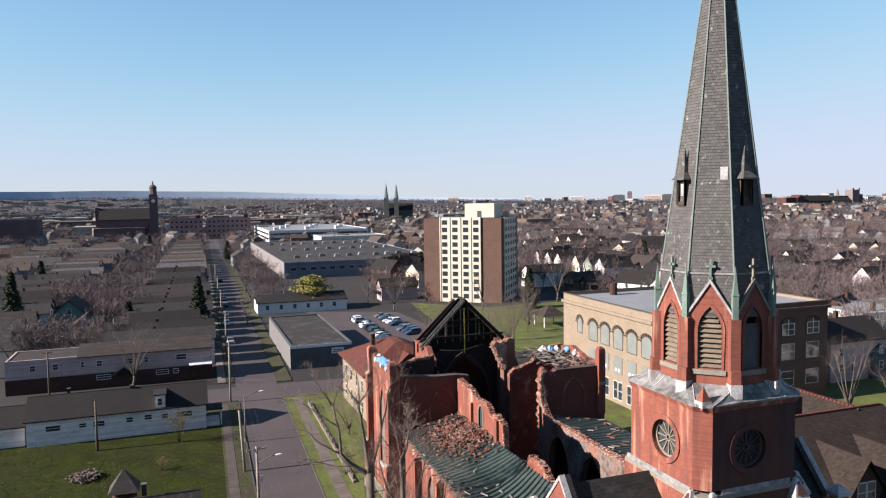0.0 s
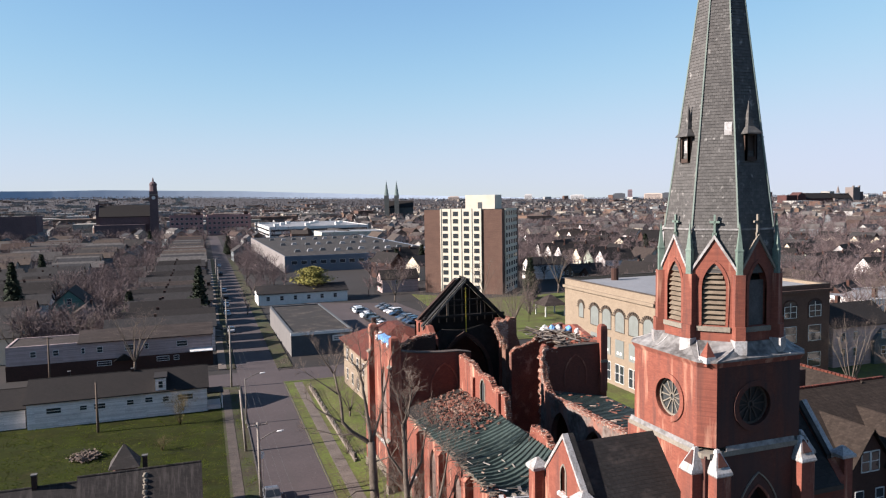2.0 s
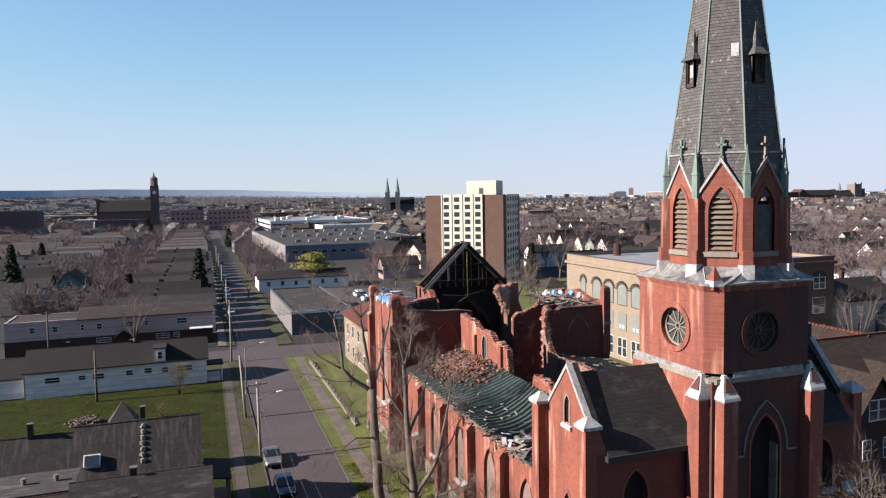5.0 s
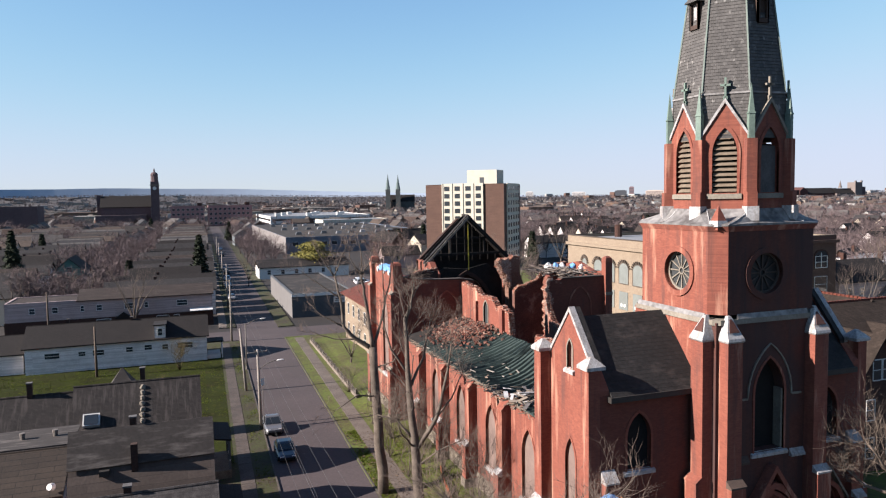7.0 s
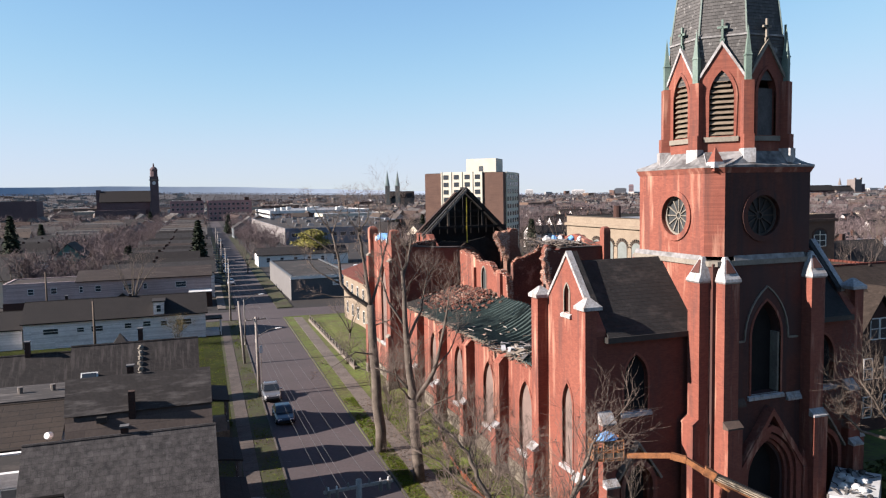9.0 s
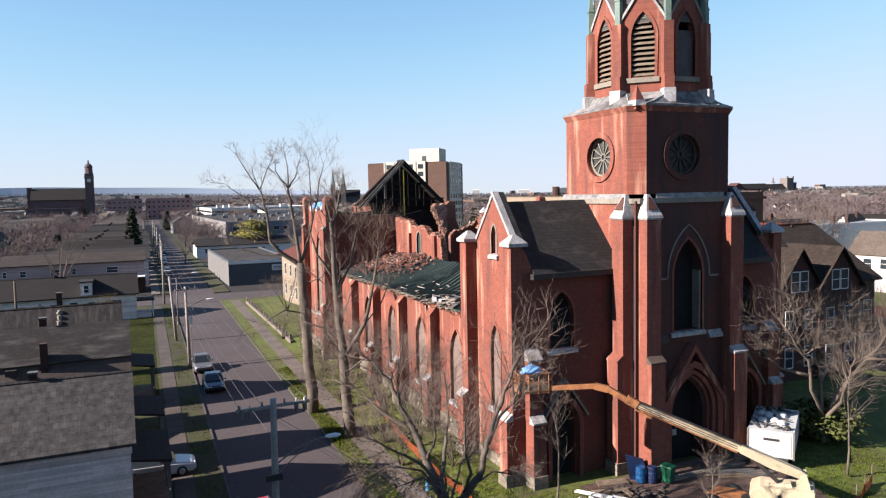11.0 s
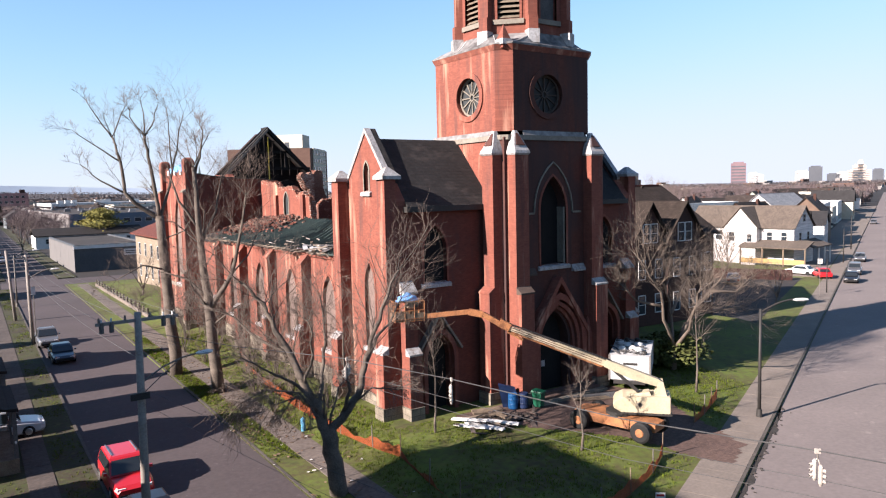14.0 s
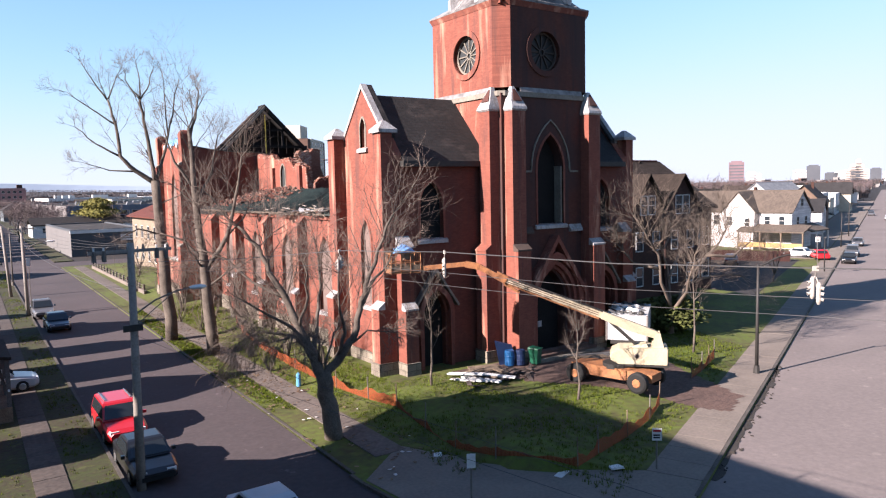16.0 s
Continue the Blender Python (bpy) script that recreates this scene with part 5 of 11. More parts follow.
# added near-black sheet stands in for the unlit interior behind the gable
part("charred_boarding", slab(B(), (0, 90.25, 0), XU, YN, 0.1, [(GX0 - 0.2, 15.0), (GX1 + 0.2, 15.0), (GX1 + 0.2, 16.1), (GXM, 21.95), (GX0 - 0.2, 16.1)]), DARK, church, "near-black sheet standing for the dark gable interior")
for yy in (88.4,):
    part("tie_beam", B().box(GX0, GX1, yy, yy + 0.25, 16.9, 17.2), CHAR, church)
    part("collar_beam", B().box(GXM - 2.7, GXM + 2.7, yy, yy + 0.2, 19.0, 19.25), CHAR, church)
    for dx in (-2.4, 2.4):
        part("queen_post", B().box(GXM + dx - 0.12, GXM + dx + 0.12, yy, yy + 0.2, 17.2, 19.0), TIMBER if dx < 0 else CHAR, church)
    for sg in (-1, 1):
        part("rafter", B().solid([(GXM, yy, GZ1 - 0.1), (GXM + sg * 5.6, yy, GZ0 + 0.1), (GXM + sg * 5.6, yy, GZ0 - 0.2), (GXM, yy, GZ1 - 0.45)], (0, 0.2, 0)), CHAR, church)
GREY_RAFTER = mat("dark grey rafter", (0.05, 0.043, 0.037), (0.03, 0.026, 0.023), 1.5, 0.95, bump=0.3)
for k_ in range(9):
    x_ = GXM - 4.4 + 1.1 * k_
    top_ = GZ1 - 0.35 - abs(x_ - GXM) * 0.98
    part("stud", B().box(x_ - 0.06, x_ + 0.06, 89.3, 89.42, 16.2, top_), GREY_RAFTER, church)
for z_, w_ in ((17.05, 4.6), (18.3, 3.4), (20.4, 1.3)):
    part("rail", B().box(GXM - w_, GXM + w_, 89.2, 89.3, z_, z_ + 0.14), GREY_RAFTER, church)
# hanging strap and chancel arch
part("hanging_strap", B().box(34.79, 34.92, 87.7, 87.73, 15.0, 20.9), mat("yellow strap", (0.55, 0.44, 0.03), (0.12, 0.10, 0.03), 1.6, 0.6, contrast=0.3), church, "yellow strap hanging from the gable")
arch_b = ring_frame(B(), (0, 88.6, 0), XU, YN, 0.6, pointed(GXM, 3.6, 0.3, 8.5, 14.4), 0.5, bottom=False)
part("chancel_arch", arch_b, BRICK_IN, church)
ab = wall(B(), (0, 88.9, 0), XU, YN, 0.5, GX0 + 0.7, GX1 - 0.7, 0.2, [(30.0, 14.2), (32.0, 15.3), (35, 15.0), (38.0, 15.6), (40.0, 14.6)], [pointed(GXM, 3.6, 0.3, 8.5, 14.4)])
part("chancel_arch_wall", ab, CHAR, church)
# crossing piers and right transept
pt = [(39.8, 13.0), (40.0, 13.4), (40.05, 16.2), (40.6, 16.7), (41.4, 16.55), (41.45, 14.3), (41.9, 13.2)]
pr_ = part("crossing_pier", wall(B(), (0, 86.2, 0), XU, YN, 1.2, 39.8, 41.9, 0.0, pt), BRICK_OLD, church, "torn brick crossing pier")
broken_top(pr_, pt[2:5], "x", (86.2, 87.4), 21, rise=2)
# torn end of the chancel wall, its broken core lit by the sun
frag = [(38.25, 16.0), (38.6, 16.45), (39.2, 16.2), (39.7, 16.5), (40.05, 15.9), (40.1, 12.9), (39.8, 12.5), (39.75, 13.3), (39.35, 13.6), (39.3, 14.4), (38.8, 14.7), (38.7, 15.4)]
fr_ = part("torn_wall_end", B().solid([(x_, 86.1, z_) for x_, z_ in frag], (0, 1.0, 0)), BRICK_OLD, church, "ragged pale wall fragment")


def on_frag(r):
    while True:
        x, z = r.uniform(38.2, 40.1), r.uniform(12.5, 16.5)
        if in_poly(x, z, frag):
            return (x, 86.08 - r.random() * 0.08, z)


torn_face(fr_, 700, on_frag, 25)
torn_face(fr_, 160, lambda r: (lambda t: (38.25 + 1.6 * t - 0.05 - r.random() * 0.12, 86.1 + r.random(), 16.0 - 3.4 * t + r.uniform(-0.2, 0.2)))(r.random()), 26)
lp = [(28.9, 15.2), (29.8, 14.2), (30.4, 13.2)]
part("crossing_pier", wall(B(), (0, 85.0, 0), XU, YN, 1.6, 28.9, 30.4, 0.0, lp), BRICK_OLD, church, "torn brick crossing pier")
bt_ = [(39.9, 12.2), (40.6, 12.9), (41.4, 13.0), (42.3, 13.3), (43.0, 13.5), (43.8, 14.2), (44.6, 15.0), (46.0, 15.5), (47.6, 15.7)]
bt_ = rag(bt_, 3)
bk = part("transept_back", wall(B(), (0, 84.6, 0), XU, YN, 0.7, 39.9, 47.6, 0.0, bt_), mat("bare inner brick", (0.24, 0.115, 0.088), (0.13, 0.062, 0.05), 0.7, 0.95, bump=0.8, pattern="brick", row=0.09, length=0.25, mortar=0.5, contrast=0.6, streak=(((0.7, 0.7, 0.5), 0.54, 0.66, (0.36, 0.25, 0.20), 0.6), ((0.4, 0.4, 0.3), 0.5, 0.7, (0.06, 0.035, 0.03), 0.7)), tone=0.8), church)
broken_top(bk, bt_, "x", (84.6, 85.3), 22)
rt = [(39.5, 14.9), (39.8, 15.3), (40.3, 15.0), (40.8, 14.7), (41.4, 14.75), (47.4, 14.8)]
rt = rag(rt[:5], 4, 0.2) + rt[5:]
rf = part("transept_front", wall(B(), (0, 75.0, 0), XU, YN, 0.8, 39.5, 47.4, 0.0, rt), BRICK_SMOKE_SHADE, church)
broken_top(rf, [(x_, z_ - 0.1) for x_, z_ in rt[:-1]], "x", (75.0, 75.8), 23)
TORN_X = lambda z: 39.5 + 0.12 * math.sin(z * 3.1) + 0.10 * math.sin(z * 7.7)
rnd = random.Random(24)
eb = B()
for j in range(150):
    z = 3.5 + j * 0.075
    x = TORN_X(z)
    eb.box(x - rnd.uniform(0.02, 0.22), 39.55, 75.0 + rnd.uniform(-0.02, 0.12), 75.8, z, z + 0.072)
part("broken_edge", eb, BROKEN, rf, "ragged torn brick edge catching the sun")
torn_face(rf, 900, lambda r: (lambda z: (TORN_X(z) - 0.06 + abs(r.gauss(0, 0.22)) * (1 + 0.5 * math.sin(z * 1.7)), 74.98 - 0.04 * r.random(), z))(r.uniform(10.0, 14.9)), 27)

part("coping", B().box(41.4, 47.4, 74.9, 75.9, 14.8, 14.93), SOOT_SHADE_STONE, rf)
part("blind_arch", ring_frame(B(), (0, 74.92, 0), XU, YN, 0.1, pointed(43.8, 1.4, 10.2, 11.4, 13.7), 0.18, bottom=False), BRICK, rf)
part("transept_wall", wall(B(), (47.4, 0, 0), YU, XN, 0.7, 75.0, 85.3, 0.0, [(75, 15.6), (78, 15.0), (82, 16.0), (85.3, 15.4)]), BRICK, church)
b = B().box(47.0, 47.9, 74.5, 75.4, 9.0, 16.6)
b.rings([[(47.45 + 0.64 * q * math.cos(t), 74.95 + 0.64 * q * math.sin(t), z) for t in [math.pi / 4 + math.pi / 2 * j for j in range(4)]] for z, q in ((16.6, 1.0), (17.0, 0.85), (17.2, 0.4))])
part("turret", b, BRICK, church)
part("band", B().box(46.95, 47.95, 74.45, 74.5, 12.6, 12.95), STONE, church)
# right aisle
PLASTER = mat("smoke stained plaster", (0.36, 0.30, 0.265), (0.13, 0.085, 0.07), 0.35, 0.95, bump=0.5, fine=6, contrast=0.5, streak=(((0.5, 0.5, 0.25), 0.48, 0.62, (0.20, 0.085, 0.06), 0.85), ((0.4, 0.4, 0.16), 0.54, 0.70, (0.04, 0.03, 0.028), 0.8)))
part("aisle_wall", wall(B(), (47.0, 0, 0), YU, XN, 0.6, 42.4, 75.0, 0.0, 8.4), BRICK, church)
ac = rag([(43.0, 10.0), (50, 9.9), (55, 9.7), (58.5, 10.1), (63.6, 10.0), (67, 10.1), (70.8, 9.9), (72.3, 9.8), (73.4, 10.2), (74.3, 11.3), (75.0, 12.9)], 5, 0.15)
ah = [pointed(y, 2.15, 0.4, 5.4, 8.6) for y in (49.4, 56.4, 63.4, 70.4)]
ar = part("arcade_wall", wall(B(), (39.2, 0, 0), YU, XN, 0.7, 43.0, 75.0, 0.2, ac, ah), PLASTER, church, "torn plastered arcade wall with pointed arches")
broken_top(ar, ac, "y", (39.2, 39.9), 31, rise=1)
y = 43.4
while y < 74.5:
    z0 = 9.0 + 0.15 * noise.noise((y * 0.3, 3, 0))
    z1 = 8.3 + 0.1 * noise.noise((y * 0.3, 9, 0))
    part("roof_sheet", B().hexa([(39.9, y, z0 + 0.75), (47.7, y, z1), (47.7, y + 0.6, z1), (39.9, y + 0.6, z0 + 0.75)], [(39.9, y, z0 + 0.9), (47.7, y, z1 + 0.15), (47.7, y + 0.6, z1 + 0.1), (39.9, y + 0.6, z0 + 0.82)]), COPPER_ROOF, ar)
    y += 0.62
scatter_roof = random.Random(32)
b = B()
for _ in range(70):
    x, y = scatter_roof.uniform(40.2, 47.2), scatter_roof.uniform(56, 74.6)
    loose_box(b, (x, y, 9.9 - (x - 39.9) * 0.19 + 0.04), scatter_roof.uniform(0.05, 0.5), scatter_roof.uniform(0.04, 0.12), 0.03, Matrix.Rotation(scatter_roof.uniform(0, 3.1), 3, 'Z'))
tagged(part("roof_litter", b, BROKEN, ar, "brick scraps on the aisle roof"), kind="stuff")
for k_, (x_, y_, r_) in enumerate(((44.6, 84.3, 0.5), (45.5, 84.0, 0.4), (46.3, 83.8, 0.45), (47.2, 82.5, 0.5), (47.3, 80.6, 0.45))):
    rk = random.Random(340 + k_)
    b = B().rings([[(x_ + r_ * q * (0.7 + 0.6 * rk.random()) * math.cos(t), y_ + r_ * q * (0.6 + 0.5 * rk.random()) * math.sin(t), 15.1 + h_ + 0.15 * rk.random()) for t in [2 * math.pi * j / 9 for j in range(9)]] for q, h_ in ((1.1, -0.2), (1.2, 0.05), (0.9, 0.3), (0.5, 0.5), (0.1, 0.6))])
    part("tarpaulin", b, BLUE_TARP if k_ % 2 else WHITE_TARP, rf, "crumpled torn sheeting on the wall head")
part("nave_floor", B().box(23.2, 46.9, 42.9, 92.4, 0.0, 0.62), BRICK_IN, church)


def scatter(name, label, category, mat_, n, place, size, seed, kind="stuff", tilt=35):
    """A heap of loose pieces joined into one."""
    rnd = random.Random(seed)
    b = B()
    for _ in range(n):
        x, y, z = place(rnd)
        l, w, h = size(rnd)
        m = pose(x, y, z, rnd.uniform(-tilt, tilt), rnd.uniform(-tilt, tilt), rnd.uniform(0, 180))
        s = B().box(-l / 2, l / 2, -w / 2, w / 2, -h / 2, h / 2).move(m)
        i0 = len(b.v)
        b.v += s.v
        b.f += [tuple(i0 + q for q in f) for f in s.f]
        b.mi += s.mi
    ob = part(name, b, mat_)
    return tagged(ob, label, category, kind=kind)


RUB = palette("brick rubble", [(0.19, 0.07, 0.048), (0.13, 0.052, 0.038), (0.22, 0.11, 0.083), (0.07, 0.047, 0.04), (0.26, 0.17, 0.13), (0.16, 0.062, 0.044), (0.04, 0.034, 0.031)], 0.95)


def heap(rnd):
    y = rnd.gauss(68.6, 2.4)
    x = max(23.2, min(28.7, rnd.gauss(27.0, 1.5)))
    y = max(62.0, min(74.2, y))
    return x, y, roof_z(x, min(y, 70)) + 0.08 + 0.3 * math.exp(-((y - 67) / 4) ** 2) * rnd.random()


b = B().hexa([(22.4, 65.8, 9.3), (28.8, 65.8, 10.5), (28.8, 74.6, 10.5), (22.4, 74.6, 9.3)], [(22.4, 65.8, 9.75), (28.8, 65.8, 11.4), (28.8, 74.6, 11.4), (22.4, 74.6, 9.75)])
part("roof_deck", b, CHAR, aisle)
scatter("brick_rubble", "heap of broken red bricks on the aisle roof", "rubble", RUB, 1200, heap, lambda r: (r.uniform(0.15, 0.42), r.uniform(0.1, 0.25), r.uniform(0.08, 0.2)), 41)
scatter("nave_rubble", "dark brick and timber rubble filling the nave", "rubble", RUB, 900, lambda r: (r.uniform(30, 39), r.uniform(44, 88), 0.6 + r.random() * 1.2), lambda r: (r.uniform(0.2, 0.8), r.uniform(0.1, 0.3), r.uniform(0.1, 0.25)), 42)
scatter("fallen_boards", "splintered roof boards lying on the transept walls", "boards", palette("burnt boards", [(0.14, 0.11, 0.085), (0.22, 0.18, 0.15), (0.06, 0.05, 0.045), (0.30, 0.27, 0.24), (0.10, 0.08, 0.07)], 0.95), 130, lambda r: (r.uniform(42.0, 47.2), r.uniform(75.6, 85), 14.75 + r.random() * 0.6), lambda r: (r.uniform(0.8, 2.8), r.uniform(0.1, 0.25), 0.06), 43, tilt=14)
scatter("torn_roofing", "twisted boards and grey sheet hanging at the torn eave", "debris", palette("torn boards", [(0.5, 0.5, 0.5), (0.2, 0.18, 0.17), (0.10, 0.09, 0.085), (0.34, 0.28, 0.22)], 0.9), 60, lambda r: (r.uniform(22.3, 25.6), r.gauss(48.0, 1.6), 9.75 + r.random() * 0.3), lambda r: (r.uniform(0.4, 1.6), r.uniform(0.08, 0.4), 0.04), 44, tilt=16)


def on_roof(r):
    x, y = 22.3 + 6.2 * r.random() ** 2.6, min(68, 46 + abs(r.gauss(0, 10)))
    return x, y, roof_z(x, y) + 0.08 + 0.18 * r.random()


scatter("roof_debris", "pale laths, shingle scraps and brick dust strewn over the green roof", "debris", palette("pale roof scraps", [(0.34, 0.28, 0.22), (0.42, 0.38, 0.33), (0.16, 0.12, 0.10), (0.25, 0.11, 0.08), (0.09, 0.08, 0.075), (0.30, 0.22, 0.17)], 0.95), 70, on_roof, lambda r: (r.uniform(0.1, 0.7), r.uniform(0.04, 0.14), r.uniform(0.02, 0.06)), 45, tilt=14)
scatter("eave_edge", "splintered pale eave boards along the torn roof edge", "boards", mat("pale splintered wood", (0.42, 0.33, 0.25), (0.25, 0.19, 0.145), 1.4, 0.9, island=0.3), 170, lambda r: (22.25 + r.gauss(0, 0.12), r.uniform(44, 72), 9.70 + r.gauss(0, 0.03)), lambda r: (r.uniform(0.4, 1.8), r.uniform(0.05, 0.10), r.uniform(0.03, 0.06)), 46, tilt=5)


# ---- buildings ----
SIDING_W = mat("white siding", (0.64, 0.605, 0.585), (0.47, 0.44, 0.42), 0.8, 0.75, bump=0.3, pattern="shingle", row=0.14, length=6.0, mortar=0.75, contrast=0.6, tone=1.12)
SIDING_B = mat("beige siding", (0.44, 0.34, 0.325), (0.35, 0.265, 0.25), 0.8, 0.8, bump=0.3, pattern="shingle", row=0.14, length=6.0, mortar=0.8, contrast=0.6, tone=1.0)
SIDING_G = mat("blue grey siding", (0.112, 0.168, 0.182), (0.077, 0.119, 0.133), 0.8, 0.8, bump=0.3, pattern="shingle", row=0.14, length=6.0, mortar=0.8, contrast=0.6)
SHINGLE_D = mat("dark asphalt shingles", (0.027, 0.0208, 0.019), (0.0144, 0.0115, 0.0107), 0.5, 0.9, bump=0.5, pattern="shingle", row=0.14, length=0.3, mortar=0.6, contrast=0.9)
SHINGLE_G = mat("mottled grey shingles", (0.08, 0.072, 0.069), (0.0225, 0.021, 0.021), 2.6, 0.9, bump=0.5, pattern="flat", row=0.28, length=0.34, mortar=0.6, contrast=0.5, tone=1.15)
SHINGLE_B = mat("brown shingles", (0.058, 0.04, 0.032), (0.034, 0.025, 0.021), 0.5, 0.9, bump=0.5, pattern="flat", row=0.2, length=0.3, mortar=0.7, contrast=0.8, streak=(((0.3, 2.4, 2.4), 0.5, 0.72, (0.085, 0.066, 0.058), 0.6),), tone=0.68)
TAN_ROOF = mat("tan shingles", (0.205, 0.16, 0.125), (0.14, 0.11, 0.088), 0.5, 0.9, bump=0.4, pattern="flat", row=0.2, length=0.3, mortar=0.8, contrast=0.7)
RED_TILE = mat("red roof tiles", (0.216, 0.054, 0.03), (0.15, 0.0372, 0.0222), 0.8, 0.8, bump=0.7, pattern="flat", row=0.3, length=0.25, mortar=0.5, contrast=0.6)
YELLOW_BRICK = mat("yellow brick", (0.43, 0.345, 0.25), (0.35, 0.275, 0.2), 0.5, 0.9, bump=0.25, pattern="brick", row=0.09, length=0.24, mortar=0.85, contrast=0.6)
BROWN_BRICK = mat("brown brick", (0.205, 0.118, 0.088), (0.15, 0.086, 0.066), 0.4, 0.9, bump=0.2, pattern="brick", row=0.09, length=0.24, mortar=0.85, contrast=0.6)
DARK_BRICK = mat("dark red brick", (0.112, 0.049, 0.035), (0.07, 0.035, 0.0266), 0.4, 0.9, bump=0.2, pattern="brick", row=0.09, length=0.24, mortar=0.85, contrast=0.6)
CREAM = mat("cream panel", (0.562, 0.526, 0.436), (0.491, 0.456, 0.372), 0.5, 0.8, contrast=0.5)
FLAT_ROOF = mat("tar roof", (0.045, 0.0382, 0.0338), (0.0292, 0.0256, 0.0225), 0.12, 0.95, bump=0.2, contrast=0.8, streak=(((0.35, 0.35, 1), 0.5, 0.66, (0.075, 0.06, 0.05), 0.6), ((1.4, 1.4, 1), 0.58, 0.70, (0.018, 0.016, 0.015), 0.6)))
PALE_ROOF = mat("pale membrane roof", (0.396, 0.403, 0.418), (0.302, 0.31, 0.324), 0.2, 0.8, contrast=0.6)
WHITE_P = mat("white paint", (0.702, 0.693, 0.666), (0.558, 0.549, 0.522), 1.0, 0.7, contrast=0.6)
GREY_P = mat("grey blue paint", (0.14, 0.154, 0.168), (0.098, 0.108, 0.119), 0.5, 0.8, contrast=0.6)


def pane_at(parent, at, u, n, uc, zc, w, h, fr=WHITE_P, name="window", bars=1):
    """A framed window standing just proud of a wall; n points into the wall."""
    at, u, n = Vector(at), Vector(u), Vector(n)
    hole = square_hole(uc, w / 2, zc - h / 2, zc + h / 2)
    f = part(name, ring_frame(B(), at - n * 0.07, u, n, 0.09, hole, 0.09), fr, parent)
    part("pane", slab(B(), at - n * 0.025, u, n, 0.02, outline(hole)), GLASS, f)
    if bars:
        c = at - n * 0.05
        part("glazing_bar", slab(B(), c, u, n, 0.03, [(uc - w / 2, zc - 0.03), (uc + w / 2, zc - 0.03), (uc + w / 2, zc + 0.03), (uc - w / 2, zc + 0.03)]), fr, f)
    return f


def small_window(parent, at, u, n, uc, zc, w, h):
    """A far window: frame and pane in one mesh."""
    at, u, n = Vector(at), Vector(u), Vector(n)
    b = ring_frame(B(), at - n * 0.06, u, n, 0.08, square_hole(uc, w / 2, zc - h / 2, zc + h / 2), 0.1)
    b.weld = False
    slab(b, at - n * 0.025, u, n, 0.02, [(uc - w / 2, zc - h / 2), (uc + w / 2, zc - h / 2), (uc + w / 2, zc + h / 2), (uc - w / 2, zc + h / 2)], 1)
    return part("window", b, [WHITE_P, GLASS], parent)


def gable_house(label, x0, x1, y0, y1, eave, ridge, along, wall_m, roof_m, m=None, wins=(), chimneys=(), z0=-0.1, group="", over=0.35):
    """A house with pitched roof; wins: (side, along, height, width, tall), side one of n s e w."""
    h = thing("house", label, "house", group=group, m=m)
    b = B()
    t = 0.25
    xm, ym = (x0 + x1) / 2, (y0 + y1) / 2
    if along == "x":
        wall(b, (x0, 0, 0), YU, XN, t, y0, y1, z0, [(y0, eave), (ym, ridge - 0.05), (y1, eave)])
        wall(b, (x1, 0, 0), YU, XM, t, y0, y1, z0, [(y0, eave), (ym, ridge - 0.05), (y1, eave)])
        wall(b, (0, y0, 0), XU, YN, t, x0 + t, x1 - t, z0, eave)
        wall(b, (0, y1, 0), XU, YM_, t, x0 + t, x1 - t, z0, eave)
    else:
        wall(b, (0, y0, 0), XU, YN, t, x0, x1, z0, [(x0, eave), (xm, ridge - 0.05), (x1, eave)])
        wall(b, (0, y1, 0), XU, YM_, t, x0, x1, z0, [(x0, eave), (xm, ridge - 0.05), (x1, eave)])
        wall(b, (x0, 0, 0), YU, XN, t, y0 + t, y1 - t, z0, eave)
        wall(b, (x1, 0, 0), YU, XM, t, y0 + t, y1 - t, z0, eave)
    part("wall", b, wall_m, h)
    part("roof", B().gable(x0, x1, y0, y1, eave, ridge, along, over, 0.16), roof_m, h)
    rb = B().tube((x0 - over, ym, ridge + 0.15), (x1 + over, ym, ridge + 0.15), 0.09, n=5) if along == "x" else B().tube((xm, y0 - over, ridge + 0.15), (xm, y1 + over, ridge + 0.15), 0.09, n=5)
    part("ridge_cap", rb, roof_m, h)
    for sd, p, z, w, hh in wins:
        at, u_, n_ = {"s": ((0, y0, 0), XU, YN), "n": ((0, y1, 0), XU, YM_), "w": ((x0, 0, 0), YU, XN), "e": ((x1, 0, 0), YU, XM)}[sd]
        pane_at(h, at, u_, n_, p, z, w, hh)
    for cx_, cy_, zt_ in chimneys:
        c = part("chimney", B().box(cx_ - 0.2, cx_ + 0.2, cy_ - 0.2, cy_ + 0.2, eave, zt_ - 0.2), BRICK_IN, h)
        part("cap", B().box(cx_ - 0.25, cx_ + 0.25, cy_ - 0.25, cy_ + 0.25, zt_ - 0.2, zt_ - 0.1), GREYBOARD, c)
    return h


